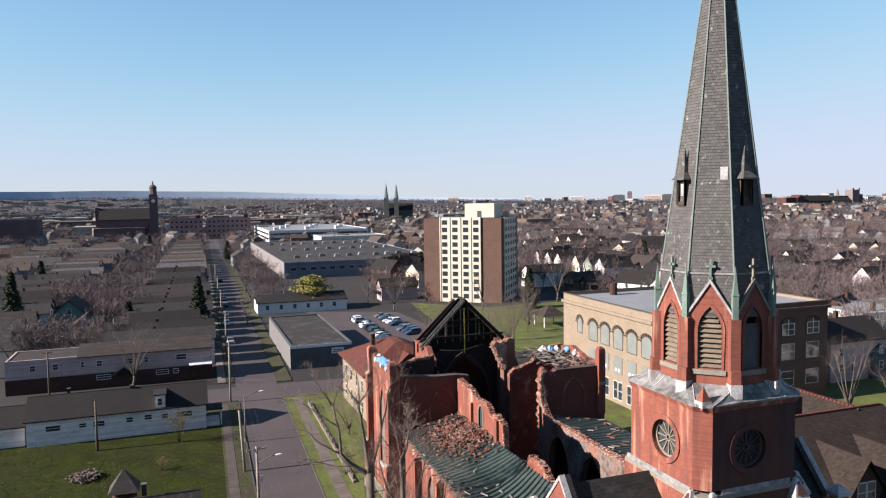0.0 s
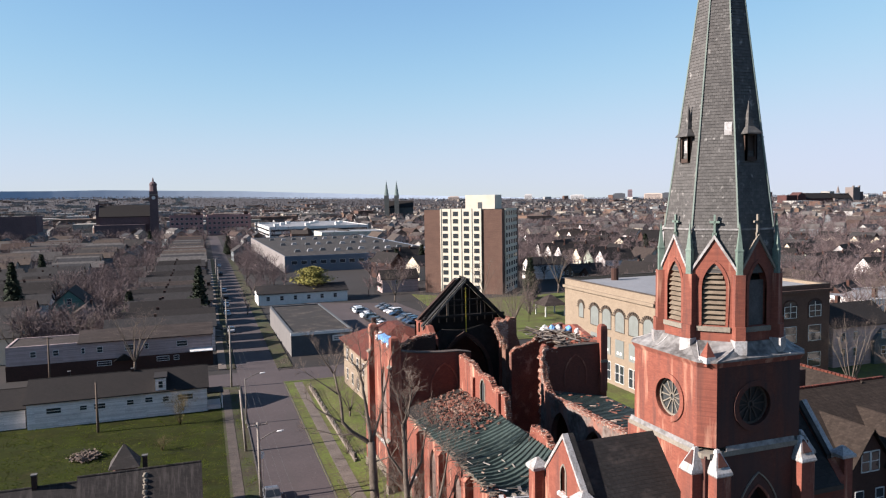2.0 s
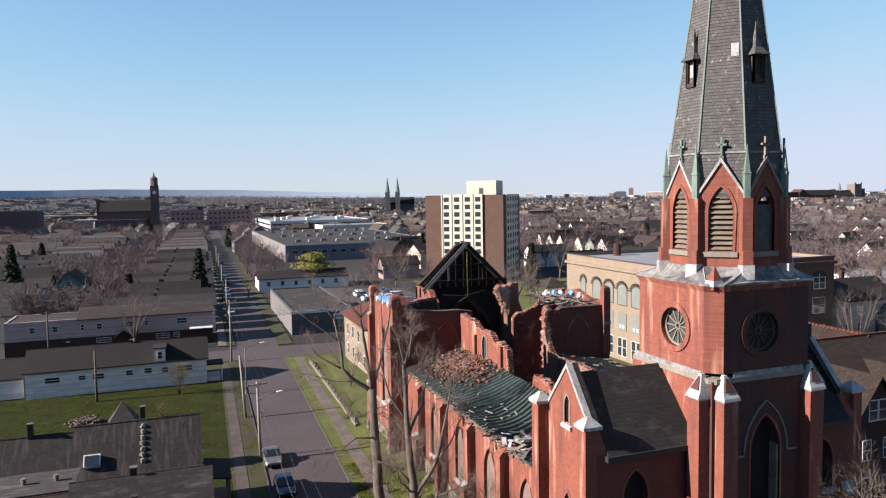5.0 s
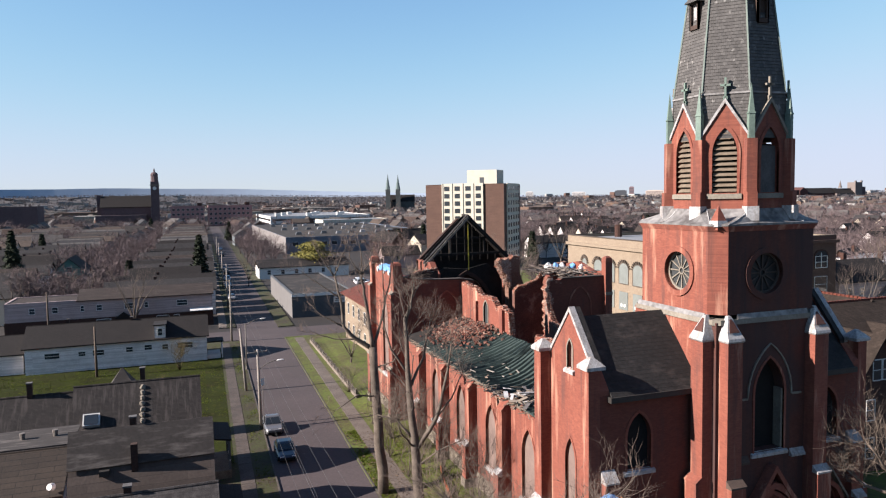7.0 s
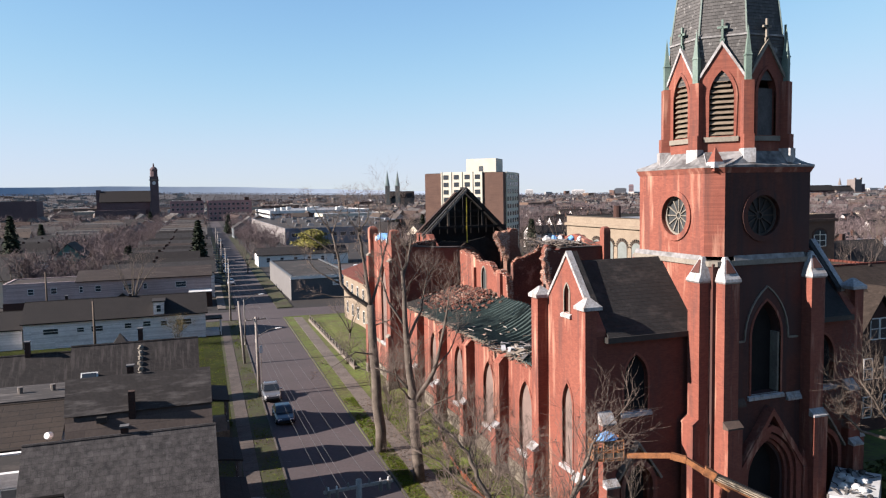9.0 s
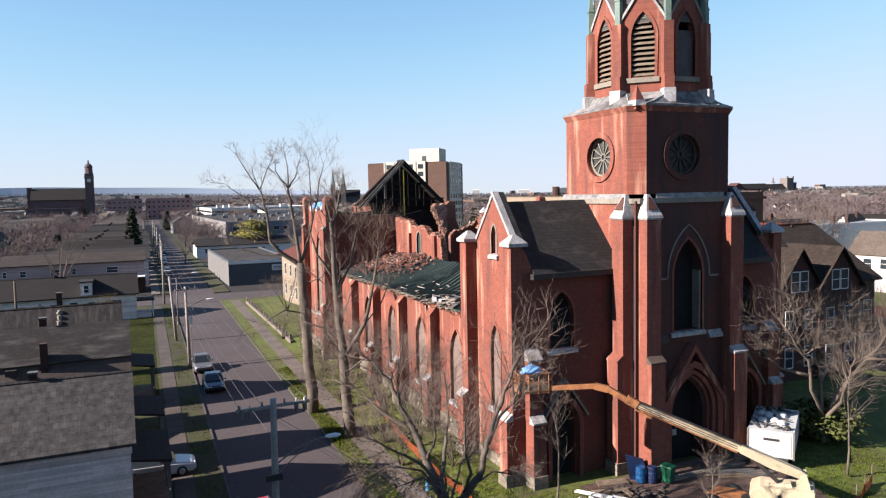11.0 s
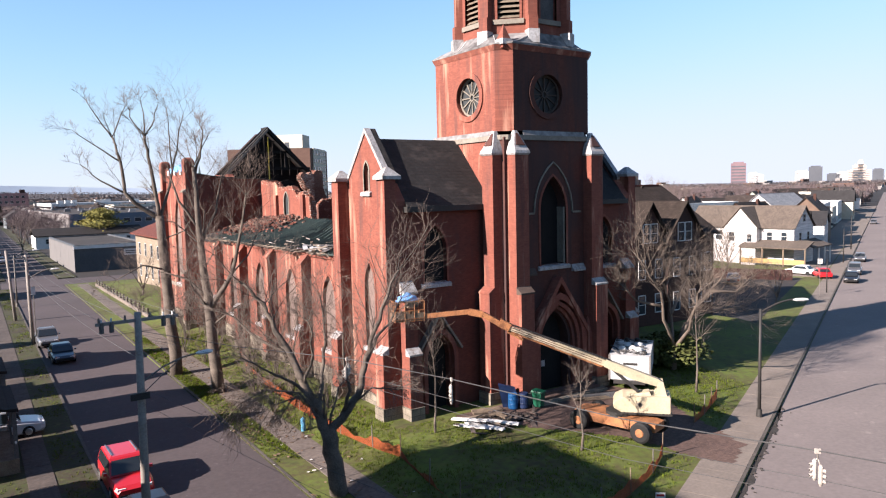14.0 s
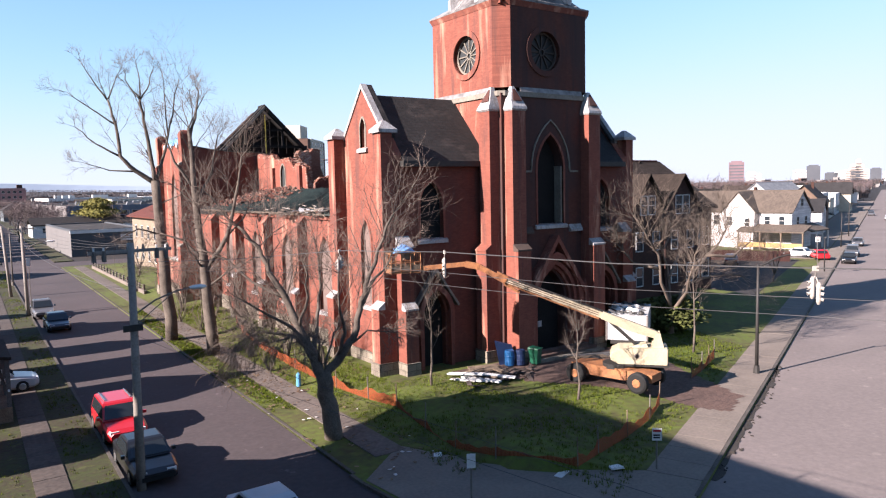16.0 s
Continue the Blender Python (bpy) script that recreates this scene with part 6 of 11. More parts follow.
def flat_block(name, label, cat, x0, x1, y0, y1, z1, wall_m, roof_m, m=None, parapet=0.5, z0=-0.2, trim=None):
    h = thing(name, label, cat, m=m)
    b = B()
    t = 0.35
    wall(b, (0, y0, 0), XU, YN, t, x0, x1, z0, z1 + parapet)
    wall(b, (0, y1, 0), XU, YM_, t, x0, x1, z0, z1 + parapet)
    wall(b, (x0, 0, 0), YU, XN, t, y0 + t, y1 - t, z0, z1 + parapet)
    wall(b, (x1, 0, 0), YU, XM, t, y0 + t, y1 - t, z0, z1 + parapet)
    part("wall", b, wall_m, h)
    part("roof", B().box(x0 + t, x1 - t, y0 + t, y1 - t, z1 - 0.3, z1), roof_m, h)
    if trim:
        b = B()
        o = 0.1
        b.box(x0 - o, x1 + o, y0 - o, y0 + t + 0.02, z1 + parapet, z1 + parapet + 0.12)
        b.box(x0 - o, x1 + o, y1 - t - 0.02, y1 + o, z1 + parapet, z1 + parapet + 0.12)
        b.box(x0 - o, x0 + t + 0.02, y0 + t + 0.02, y1 - t - 0.02, z1 + parapet, z1 + parapet + 0.12)
        b.box(x1 - t - 0.02, x1 + o, y0 + t + 0.02, y1 - t - 0.02, z1 + parapet, z1 + parapet + 0.12)
        part("parapet_coping", b, trim, h)
    return h


# white long house and beige terrace on the left
hA = gable_house("long low white house with a dark shingle roof", -22.0, 2.8, 117.0, 125.5, 3.9, 6.3, "x", SIDING_W, SHINGLE_D,
                 wins=[("s", -18.5, 2.5, 1.9, 0.75), ("s", -14.6, 2.5, 0.9, 0.6), ("s", -12.4, 2.5, 1.5, 0.75), ("s", -8.2, 2.6, 0.9, 0.7), ("s", -5.6, 2.7, 1.0, 0.7), ("s", -3.2, 2.6, 0.8, 0.7), ("s", -0.4, 2.6, 2.2, 0.8)],
                 chimneys=[(-8.0, 121.2, 7.0), (-17.0, 122.5, 7.1)])
d = part("dormer", B().box(-4.6, -3.1, 116.9, 119.5, 3.7, 5.9), SIDING_W, hA, "small white dormer")
pane_at(d, (0, 116.9, 0), XU, YN, -3.85, 4.9, 0.6, 1.0)
part("roof", B().box(-4.8, -2.9, 116.7, 121, 5.9, 6.05), SHINGLE_D, d)
p_ = part("porch", B().box(2.85, 5.3, 117.6, 121.0, 2.5, 2.7), SHINGLE_D, hA)
for yy in (117.8, 120.8):
    part("post", B().box(5.0, 5.15, yy, yy + 0.15, 0.0, 2.5), WHITE_P, p_)
part("steps", B().box(2.85, 4.8, 117.6, 121, -0.05, 0.7), SIDING_W, p_)
gable_house("low white annex house at the lawn", -40, -22.4, 118.2, 126, 3.0, 5.0, "x", SIDING_W, SHINGLE_D, wins=[("s", -30, 1.9, 1.6, 0.8)])

hB = flat_block("terrace", "two storey beige and brick terrace with brown roof", "terrace", -31.5, 4.8, 151.0, 161.0, 6.1, SIDING_B, SHINGLE_B, parapet=0.15)
part("brick_base", B().box(-31.6, 4.86, 150.9, 151.0, -0.2, 2.7), DARK_BRICK, hB, "dark brick ground floor")
q = [(-19.5, 150.6, 6.0), (5.1, 150.6, 6.0), (5.1, 156, 7.6), (-19.5, 156, 7.6)]
part("roof_slope", B().solid(q, (0, 0, 0.15)), SHINGLE_B, hB)
for x, w in ((-27, 0.9), (-23.2, 0.9), (-18.6, 0.5), (-15.7, 0.9), (-10.4, 1.7), (-7.4, 0.6), (-0.9, 1.9)):
    pane_at(hB, (0, 151.0, 0), XU, YN, x, 4.6, w, 1.0)
for x, w in ((-15, 2.4), (-4.5, 2.2), (-2.0, 0.9)):
    pane_at(hB, (0, 150.9, 0), XU, YN, x, 1.9, w, 0.8)
part("awning", B().hexa([(0.5, 149.2, 3.0), (4.8, 149.2, 3.0), (4.8, 151, 3.3), (0.5, 151, 3.3)], [(0.5, 149.2, 3.1), (4.8, 149.2, 3.1), (4.8, 151, 3.4), (0.5, 151, 3.4)]), WHITE_P, hB, "white awning over the entrance")
part("entrance_gable", B().solid([(-13.3, 150.2, 2.2), (-9.7, 150.2, 2.2), (-11.5, 150.2, 3.5)], (0, 0.8, 0)), SHINGLE_D, hB)

# near houses on the left: dark roofs seen from above
STREAKED = mat("streaked old shingles", (0.0384, 0.0322, 0.0298), (0.0211, 0.018, 0.0174), 0.8, 0.9, bump=0.5, pattern="shingle", row=0.16, length=0.3, mortar=0.6, contrast=0.8, streak=(((3.0, 0.4, 0.4), 0.5, 0.7, (0.085, 0.072, 0.066), 0.5),), tone=0.85)
OLD_TILE = mat("striped old brown roofing", (0.0744, 0.0527, 0.0372), (0.0403, 0.0291, 0.0223), 0.7, 0.9, bump=0.7, pattern="flat", row=0.55, length=2.2, mortar=0.35, contrast=0.8, tone=0.58)
TAR_GREY = mat("weathered grey tar roofing", (0.069, 0.06, 0.0552), (0.036, 0.0312, 0.0288), 0.6, 0.9, bump=0.2, contrast=0.9, streak=(((0.5, 2.5, 2.5), 0.5, 0.7, (0.13, 0.115, 0.105), 0.6),), tone=0.72)
hC = gable_house("dark shingled house beside the grass lot", -8.8, 0.9, 66.0, 72.4, 5.0, 8.7, "x", SIDING_B, STREAKED, chimneys=[(-3.6, 69.5, 10.1)], over=0.3)
for k in range(7):
    rr = random.Random(70 + k)
    z_ = 8.25 - k * 0.4
    yy_ = 69.2 - (8.7 - z_) / 3.7 * 3.2
    tagged(part("stone_stack", B().rings([[(-3.6 + rr.uniform(-0.06, 0.06) + 0.23 * q * math.cos(t) * rr.uniform(0.6, 1.3), yy_ + 0.2 * q * math.sin(t), z_ + h_) for t in [2 * math.pi * j / 7 for j in range(7)]] for q, h_ in ((0.9, -0.3), (1.1, 0.1), (0.8, 0.3), (0.2, 0.36))]), STONE, hC), label="stone left from a chimney breast")
gable_house("dark shingled rear wing of a house", -28, -9.1, 66.0, 72.4, 4.8, 8.3, "x", SIDING_B, STREAKED, chimneys=[(-12.4, 69.2, 9.7)])
sk_ = part("skylight", B().hexa([(-8.2, 66.6, 5.9), (-6.9, 66.6, 5.9), (-6.9, 67.3, 6.7), (-8.2, 67.3, 6.7)], [(-8.2, 66.4, 6.15), (-6.9, 66.4, 6.15), (-6.9, 67.1, 6.95), (-8.2, 67.1, 6.95)]), WHITE_P, hC)
part("pane", B().hexa([(-8.1, 66.42, 6.2), (-7.0, 66.42, 6.2), (-7.0, 67.0, 6.88), (-8.1, 67.0, 6.88)], [(-8.1, 66.40, 6.22), (-7.0, 66.40, 6.22), (-7.0, 66.98, 6.9), (-8.1, 66.98, 6.9)]), GLASS, sk_)
tur = thing("turret_roof", "small pointed pale turret roof", "roof")
part("walls", B().cone((-6.2, 80.6), 1.2, 0.0, 5.6, 8, r1=1.2), DARK_BRICK, tur)
part("roof", B().cone((-6.2, 80.6), 2.1, 5.6, 7.8, 4, turn=0.5), TAR_GREY, tur, "pale pyramid roof")
BROWN_ROLL = mat("sun bleached brown roofing", (0.105, 0.082, 0.07), (0.07, 0.054, 0.046), 0.7, 0.9, bump=0.3, pattern="flat", row=0.3, length=3.0, mortar=0.75, contrast=0.7, streak=(((3.0, 0.5, 0.5), 0.52, 0.7, (0.05, 0.04, 0.035), 0.5),), tone=0.85)
hE = gable_house("brown shingled house with a grey upper roof", -6.9, 1.5, 50.2, 55.4, 5.3, 9.5, "x", SIDING_B, BROWN_ROLL, chimneys=[(-3.3, 53.0, 10.4)], over=0.25)
q = [(-7.2, 51.35, 7.53), (1.78, 51.35, 7.53), (1.78, 52.78, 9.66), (-7.2, 52.78, 9.66)]
part("upper_roof", B().solid([(x, y, z + 0.03) for x, y, z in q], (0, -0.03, 0.05)), TAR_GREY, hE, "weathered grey upper roof")
part("chimney_front", B().box(-3.4, -3.0, 51.2, 51.65, 6.6, 8.9), BRICK_IN, hE, "tall dark brick chimney")
part("roof_vent", B().box(-5.3, -4.7, 50.95, 51.4, 7.1, 7.45), IRON, hE)
gable_house("low house hidden between taller houses", -8.0, 1.0, 58.5, 62.0, 5.2, 7.0, "x", SIDING_W, STREAKED)
hS = gable_house("rear house with striped old brown roof", -28, -8.3, 54.6, 63.6, 5.0, 6.7, "x", SIDING_W, OLD_TILE)
q = [(-28.3, 59.3, 6.9), (-7.95, 59.3, 6.9), (-7.95, 63.9, 6.95), (-28.3, 63.9, 6.95)]
part("flat_roof", B().solid(q, (0, 0, 0.1)), TAR_GREY, hS, "weathered flat tar roof")
for x_ in (-11.6, -9.4):
    part("vent_pipe", B().tube((x_, 61.6, 7.0), (x_, 61.6, 7.5), 0.16, 0.2, n=8), STEEL, hS)
part("dish", B().tube((-8.6, 54.6, 5.6), (-8.75, 54.35, 5.7), 0.27, 0.22, n=12), WHITE_P, hS, "white satellite dish")
hW = flat_block("annex", "low white walled annex with flat roof", "annex", -24, -8.4, 49.4, 53.6, 5.0, SIDING_W, FLAT_ROOF, parapet=0.1)
part("air_conditioner", B().box(-10.4, -9.5, 49.1, 49.42, 3.6, 4.2), GREY_P, hW)
hD = gable_house("white sided house with mottled grey shingles", -8.1, 1.5, 42.4, 48.3, 4.8, 7.75, "x", SIDING_W, SHINGLE_G, chimneys=[(-3.2, 45.5, 8.5)], wins=[("e", 44.2, 3.2, 0.8, 1.2), ("e", 46.6, 3.2, 0.8, 1.2)], over=0.3)
# two houses outside the view, added to shade the street near the corner
gable_house("unseen low white house placed for its shadow", -16.0, -5.6, 35.4, 39.8, 5.8, 7.6, "x", SIDING_W, SHINGLE_D, wins=[("e", 37.6, 3.0, 0.8, 1.2)])
gable_house("unseen low dark house placed for its shadow", -9.0, 0.8, 26.2, 31.4, 4.6, 6.6, "x", SIDING_B, SHINGLE_D)
for (h_, y0_, y1_, z_) in ((hD, 42.6, 48.2, 3.5), (hE, 50.4, 55.2, 3.9), (hC, 66.4, 71.6, 3.7)):
    pr2 = part("porch_roof", B().hexa([(1.35, y0_, z_), (3.6, y0_, z_ - 0.35), (3.6, y1_, z_ - 0.35), (1.35, y1_, z_)], [(1.35, y0_, z_ + 0.12), (3.6, y0_, z_ - 0.2), (3.6, y1_, z_ - 0.2), (1.35, y1_, z_ + 0.12)]), SHINGLE_D, h_)
    for yy in (y0_ + 0.1, (y0_ + y1_) / 2, y1_ - 0.3):
        part("post", B().box(3.3, 3.5, yy, yy + 0.2, 0.0, z_ - 0.35), GREYBOARD, pr2)
    part("porch_floor", B().box(1.35, 3.5, y0_, y1_, -0.05, 0.75), TIMBER, pr2)
    part("rail", B().box(3.36, 3.44, y0_, y1_, 1.55, 1.65), WHITE_P, pr2)

# flat garage, yellow house with red tile roof
gar = flat_block("garage_building", "low flat garage building with white fascia", "garage", 20.6, 33.4, 151.2, 191.0, 4.7, GREY_P, FLAT_ROOF, parapet=0.15, trim=GREY_P)
part("fascia", B().box(20.4, 33.5, 150.98, 151.18, 4.25, 4.86), WHITE_P, gar, "white front fascia")
part("west_wall_render", B().box(20.5, 20.6, 151.2, 191, -0.2, 4.6), mat("grey rendered wall", (0.26, 0.25, 0.245), (0.19, 0.18, 0.175), 0.4, 0.9, contrast=0.8), gar, "grey rendered side wall")
part("sign", B().box(29.2, 31.8, 151.05, 151.18, 2.6, 3.8), WHITE_P, gar, "white sign board with dark lettering bars")
for k_ in range(2):
    part("letter_bar", B().box(29.5, 31.5, 151.02, 151.05, 2.95 + k_ * 0.35, 3.1 + k_ * 0.35), IRON, gar)
red = thing("house", "yellow brick house with red tiled hip roof", "house")
b = B()
wall(b, (0, 108, 0), XU, YN, 0.3, 26.4, 41, -0.1, 8.0)
wall(b, (0, 126, 0), XU, YM_, 0.3, 26.4, 41, -0.1, 8.0)
wall(b, (26.4, 0, 0), YU, XN, 0.3, 108.3, 125.7, -0.1, 8.0)
wall(b, (41, 0, 0), YU, XM, 0.3, 108.3, 125.7, -0.1, 8.0)
part("wall", b, YELLOW_BRICK, red)
b = B()
e = 0.7
x0, x1, y0, y1, zr = 26.4 - e, 41 + e, 108 - e, 126 + e, 11.6
b.rings([[(x0, y0, 7.8), (x1, y0, 7.8), (x1, y1, 7.8), (x0, y1, 7.8)], [(x0, y0, 8.0), (x1, y0, 8.0), (x1, y1, 8.0), (x0, y1, 8.0)], [(33.0, 114.5, zr), (34.4, 114.5, zr), (34.4, 119.5, zr), (33.0, 119.5, zr)]])
part("roof", b, RED_TILE, red, "red clay tile hip roof")
part("chimney", B().box(30.0, 30.7, 119.0, 119.7, 8.5, 12.3), DARK_BRICK, red)
part("dormer", B().solid([(31.0, 109.2, 8.3), (36.4, 109.2, 8.3), (33.7, 109.2, 10.6)], (0, 5.0, 0)), RED_TILE, red)
for yy in (111, 115, 119, 123):
    pane_at(red, (26.4, 0, 0), YU, XN, yy, 5.6, 1.0, 1.8)
    pane_at(red, (26.4, 0, 0), YU, XN, yy, 2.2, 1.0, 1.8)

# yellow brick school
SXE = 104.6
SCHOOL_TRIM = mat("weathered brown coping", (0.15, 0.115, 0.09), (0.09, 0.07, 0.056), 0.6, 0.9)
sch = flat_block("school", "three storey yellow brick school with pale flat roof", "school", 69.0, SXE, 94.0, 122.3, 16.3, YELLOW_BRICK, PALE_ROOF, parapet=0.5, trim=SCHOOL_TRIM)
part("south_face", B().box(68.98, SXE + 0.02, 93.88, 94.0, -0.2, 16.1), BROWN_BRICK, sch, "brown brick street front")
part("cornice", B().box(68.6, SXE + 0.4, 93.5, 93.88, 15.6, 16.1), BROWN_BRICK, sch)
part("cornice", B().box(68.6, 69.0, 94.0, 122.5, 15.1, 15.6), YELLOW_BRICK, sch)
part("parapet", B().box(68.98, SXE + 0.02, 93.86, 94.0, 16.105, 16.78), BROWN_BRICK, sch)
bh = thing("house", "pale wooden house in the school's shade", "house")
part("wall", B().solid([(112.5, 100, -0.2), (112.5, 109, -0.2), (112.5, 109, 7.6), (112.5, 104.5, 11.0), (112.5, 100, 7.6)], (14.5, 0, 0)), SIDING_B, bh)
part("roof", B().gable(112.5, 127, 100, 109, 7.65, 11.05, "x", 0.4, 0.16), SHINGLE_D, bh)
part("chimney", B().box(119, 119.7, 105, 105.7, 9, 12.4), DARK_BRICK, bh)
part("cross_gable", B().solid([(122.0, 99.2, -0.2), (126.4, 99.2, -0.2), (126.4, 99.2, 4.6), (124.2, 99.2, 6.6), (122.0, 99.2, 4.6)], (0, 5, 0)), SIDING_G, bh)
for xw in (115, 118, 124.2):
    for zw in (2.6, 5.6):
        pane_at(bh, (0, 100 if xw < 120 else 99.2, 0), XU, YN, xw, zw, 1.0, 1.5)
wh2 = flat_block("workshop", "long workshop with a pale flat roof", "workshop", 139, 178, 116, 131, 8.6, WHITE_P, PALE_ROOF, parapet=0.3)
for xv in (146, 155, 160):
    part("vent", B().box(xv, xv + 0.8, 119, 119.8, 8.6, 10.6), DARK_BRICK, wh2)
GREYP = mat("pale boarded window", (0.30, 0.33, 0.31), (0.23, 0.25, 0.235), 0.6, 0.7)
for yc, hw in ((95.7, 1.3), (99.7, 1.3), (103.7, 1.3), (107.7, 1.3), (111.6, 1.3), (116.2, 0.75)):
    hole = pointed(yc, hw, 9.5 if hw > 1 else 10.2, 11.9, 12.9)
    f = part("window", ring_frame(B(), (68.92, 0, 0), YU, XN, 0.1, hole, 0.16), SCHOOL_TRIM, sch)
    part("pane", slab(B(), (68.95, 0, 0), YU, XN, 0.03, outline(hole)), GREYP, f)
    # toothed arch of proud bricks
    for q in range(11):
        a_ = math.pi * (q + 0.5) / 11
        c_ = Vector((68.86, yc + (hw + 0.38) * math.cos(a_), 11.95 + (1.0 + 0.35) * math.sin(a_)))
        part("arch_brick", B().box(-0.06, 0.06, -0.1, 0.1, -0.22, 0.22).move(Matrix.Translation(c_) @ Matrix.Rotation(a_ - math.pi / 2, 4, 'X')), SCHOOL_TRIM, f)
    if hw > 1:
        lo = part("lower_window", B().box(68.90, 69.0, yc - 1.25, yc + 1.25, 5.1, 8.1), GREYP, sch, "pale boarded window panel")
        for dy in (-0.45, 0.45):
            part("vent_light", B().box(68.86, 68.90, yc + dy - 0.25, yc + dy + 0.25, 5.6, 6.1), WHITE_P, lo)
    pane_at(sch, (69.0, 0, 0), YU, XN, yc - 0.7, 2.3, 1.1, 3.0)
    pane_at(sch, (69.0, 0, 0), YU, XN, yc + 0.7, 2.3, 1.1, 3.0)
for k_ in range(9):
    xc = 101.3 - (8 - k_) * 5.4 + 0.0
    if xc < 70.6:
        continue
    hole = pointed(xc, 1.35, 11.4, 13.4, 14.3)
    f = part("window", ring_frame(B(), (0, 93.80, 0), XU, YN, 0.1, hole, 0.25, bottom=False), DARK_BRICK, sch)
    part("pane", slab(B(), (0, 93.84, 0), XU, YN, 0.03, outline(hole)), GLASS, f)
    for dx in (-1.3, 0, 1.3):
        part("mullion", B().box(xc + dx - 0.06, xc + dx + 0.06, 93.77, 93.835, 11.4, 14.0 if dx == 0 else 13.4), WHITE_P, f)
    for z in (11.45, 12.4, 13.4):
        part("rail", B().box(xc - 1.3, xc + 1.3, 93.75, 93.768, z - 0.05, z + 0.05), WHITE_P, f)
    for z, hh in ((8.6, 2.6), (4.0, 2.4)):
        pane_at(sch, (0, 93.88, 0), XU, YN, xc, z, 2.7, hh)
for x, y, z in ((98, 104, 18.4), (88, 116, 17.8), (78, 119, 18.6)):
    part("roof_stack", B().tube((x, y, 16.2), (x, y, z), 0.7, n=10), DARK_BRICK, sch)

# apartment tower, turned to the street grid beyond
apm = pose(99.5, 218.5, 0, 0, 0, -39.0)
apt = thing("apartment_tower", "eleven storey brown brick apartment tower with cream window bands", "tower", m=apm)
L_, D_, H_ = 27.5, 23.0, 28.3
part("wall", B().box(-L_, 0, 0, D_, -0.5, H_), BROWN_BRICK, apt)
part("roof", B().box(-L_ + 0.3, -0.3, 0.3, D_ - 0.3, H_ + 0.002, H_ + 0.12), FLAT_ROOF, apt)
part("front_band", B().box(-21.6, -7.0, -0.35, -0.002, -0.4, H_ + 0.35), CREAM, apt, "cream panelled front")
part("side_band", B().box(0.002, 0.3, 3.5, 20.0, -0.4, H_ + 0.2), CREAM, apt, "pale side panels")
part("penthouse", B().box(-14.5, -4.0, 6, 15, H_ + 0.1, H_ + 4.9), CREAM, apt, "cream lift house")
part("penthouse_door", B().box(-10.0, -8.6, 5.9, 6.0, H_ + 0.2, H_ + 2.4), GREY_P, apt)
for fl in range(11):
    z = 1.4 + fl * 2.5
    for x in (-19.8, -16.1, -12.3, -8.7):
        pane_at(apt, (0, -0.35, 0), XU, YN, x, z + 0.55, 1.7, 1.35, IRON)
    for y in (5.2, 8.7, 12.2, 15.6, 18.6):
        pane_at(apt, (0.3, 0, 0), YU, XM, y, z + 0.55, 1.5, 1.3, IRON, bars=0)
for x in (-21.4, -18.0, -14.2, -10.5, -7.2):
    part("pilaster", B().box(x - 0.18, x + 0.18, -0.55, -0.352, -0.3, H_ + 0.4), CREAM, apt)

# rectory beside the church
rec = thing("rectory", "dark brick rectory with brown tiled roof and gabled bays", "house")
RECTORY_TILE = mat("brown rectory tiles", (0.11, 0.083, 0.068), (0.055, 0.043, 0.036), 0.6, 0.9, bump=0.5, pattern="shingle", row=0.2, length=0.3, mortar=0.6, contrast=0.8, spec=0.1, tone=0.42)
RX0, RX1, RY0, RY1, RYM, RE, RR = 51.0, 66.8, 46.4, 60.4, 53.4, 9.0, 13.6
b = B()
wall(b, (0, RY0, 0), XU, YN, 0.3, RX0, RX1, 0.0, RE)
wall(b, (0, RY1, 0), XU, YM_, 0.3, RX0, RX1, 0.0, RE)
for x, n_ in ((RX0, XN), (RX1, XM)):
    wall(b, (x, 0, 0), YU, n_, 0.3, RY0 + 0.3, RY1 - 0.3, 0.0, [(RY0 + 0.3, RE), (RYM, RR - 0.1), (RY1 - 0.3, RE)])
part("wall", b, DARK_BRICK, rec)
part("roof", B().gable(RX0, RX1, RY0, RY1, RE, RR, "x", 0.45, 0.2), RECTORY_TILE, rec, "brown tiled roof")


def ridge_tiles(p0, p1, n):
    bb = B()
    a, c = Vector(p0), Vector(p1)
    d = (c - a) / n
    s = Vector((-d.y, d.x, 0)).normalized() * 0.14
    for k in range(n):
        q = a + d * k
        bb.solid([q - s, q + d * 0.8 - s, q + d * 0.8 + s, q + s], (0, 0, 0.22))
    tagged(part("ridge_tiles", bb, RED_TILE, rec, "red ridge tiles"), kind="stuff")


ridge_tiles((RX0, RYM, RR + 0.1), (RX1, RYM, RR + 0.1), 42)
wg = part("rear_wing", B().box(60.6, 66.6, RY1, 68.0, 0.0, RE), DARK_BRICK, rec)
part("roof", B().gable(60.6, 66.6, RYM, 68.0, RE + 1.2, RR, "y", 0.4, 0.2), RECTORY_TILE, wg)
ridge_tiles((63.6, RYM + 0.3, RR + 0.1), (63.6, 68.2, RR + 0.1), 30)
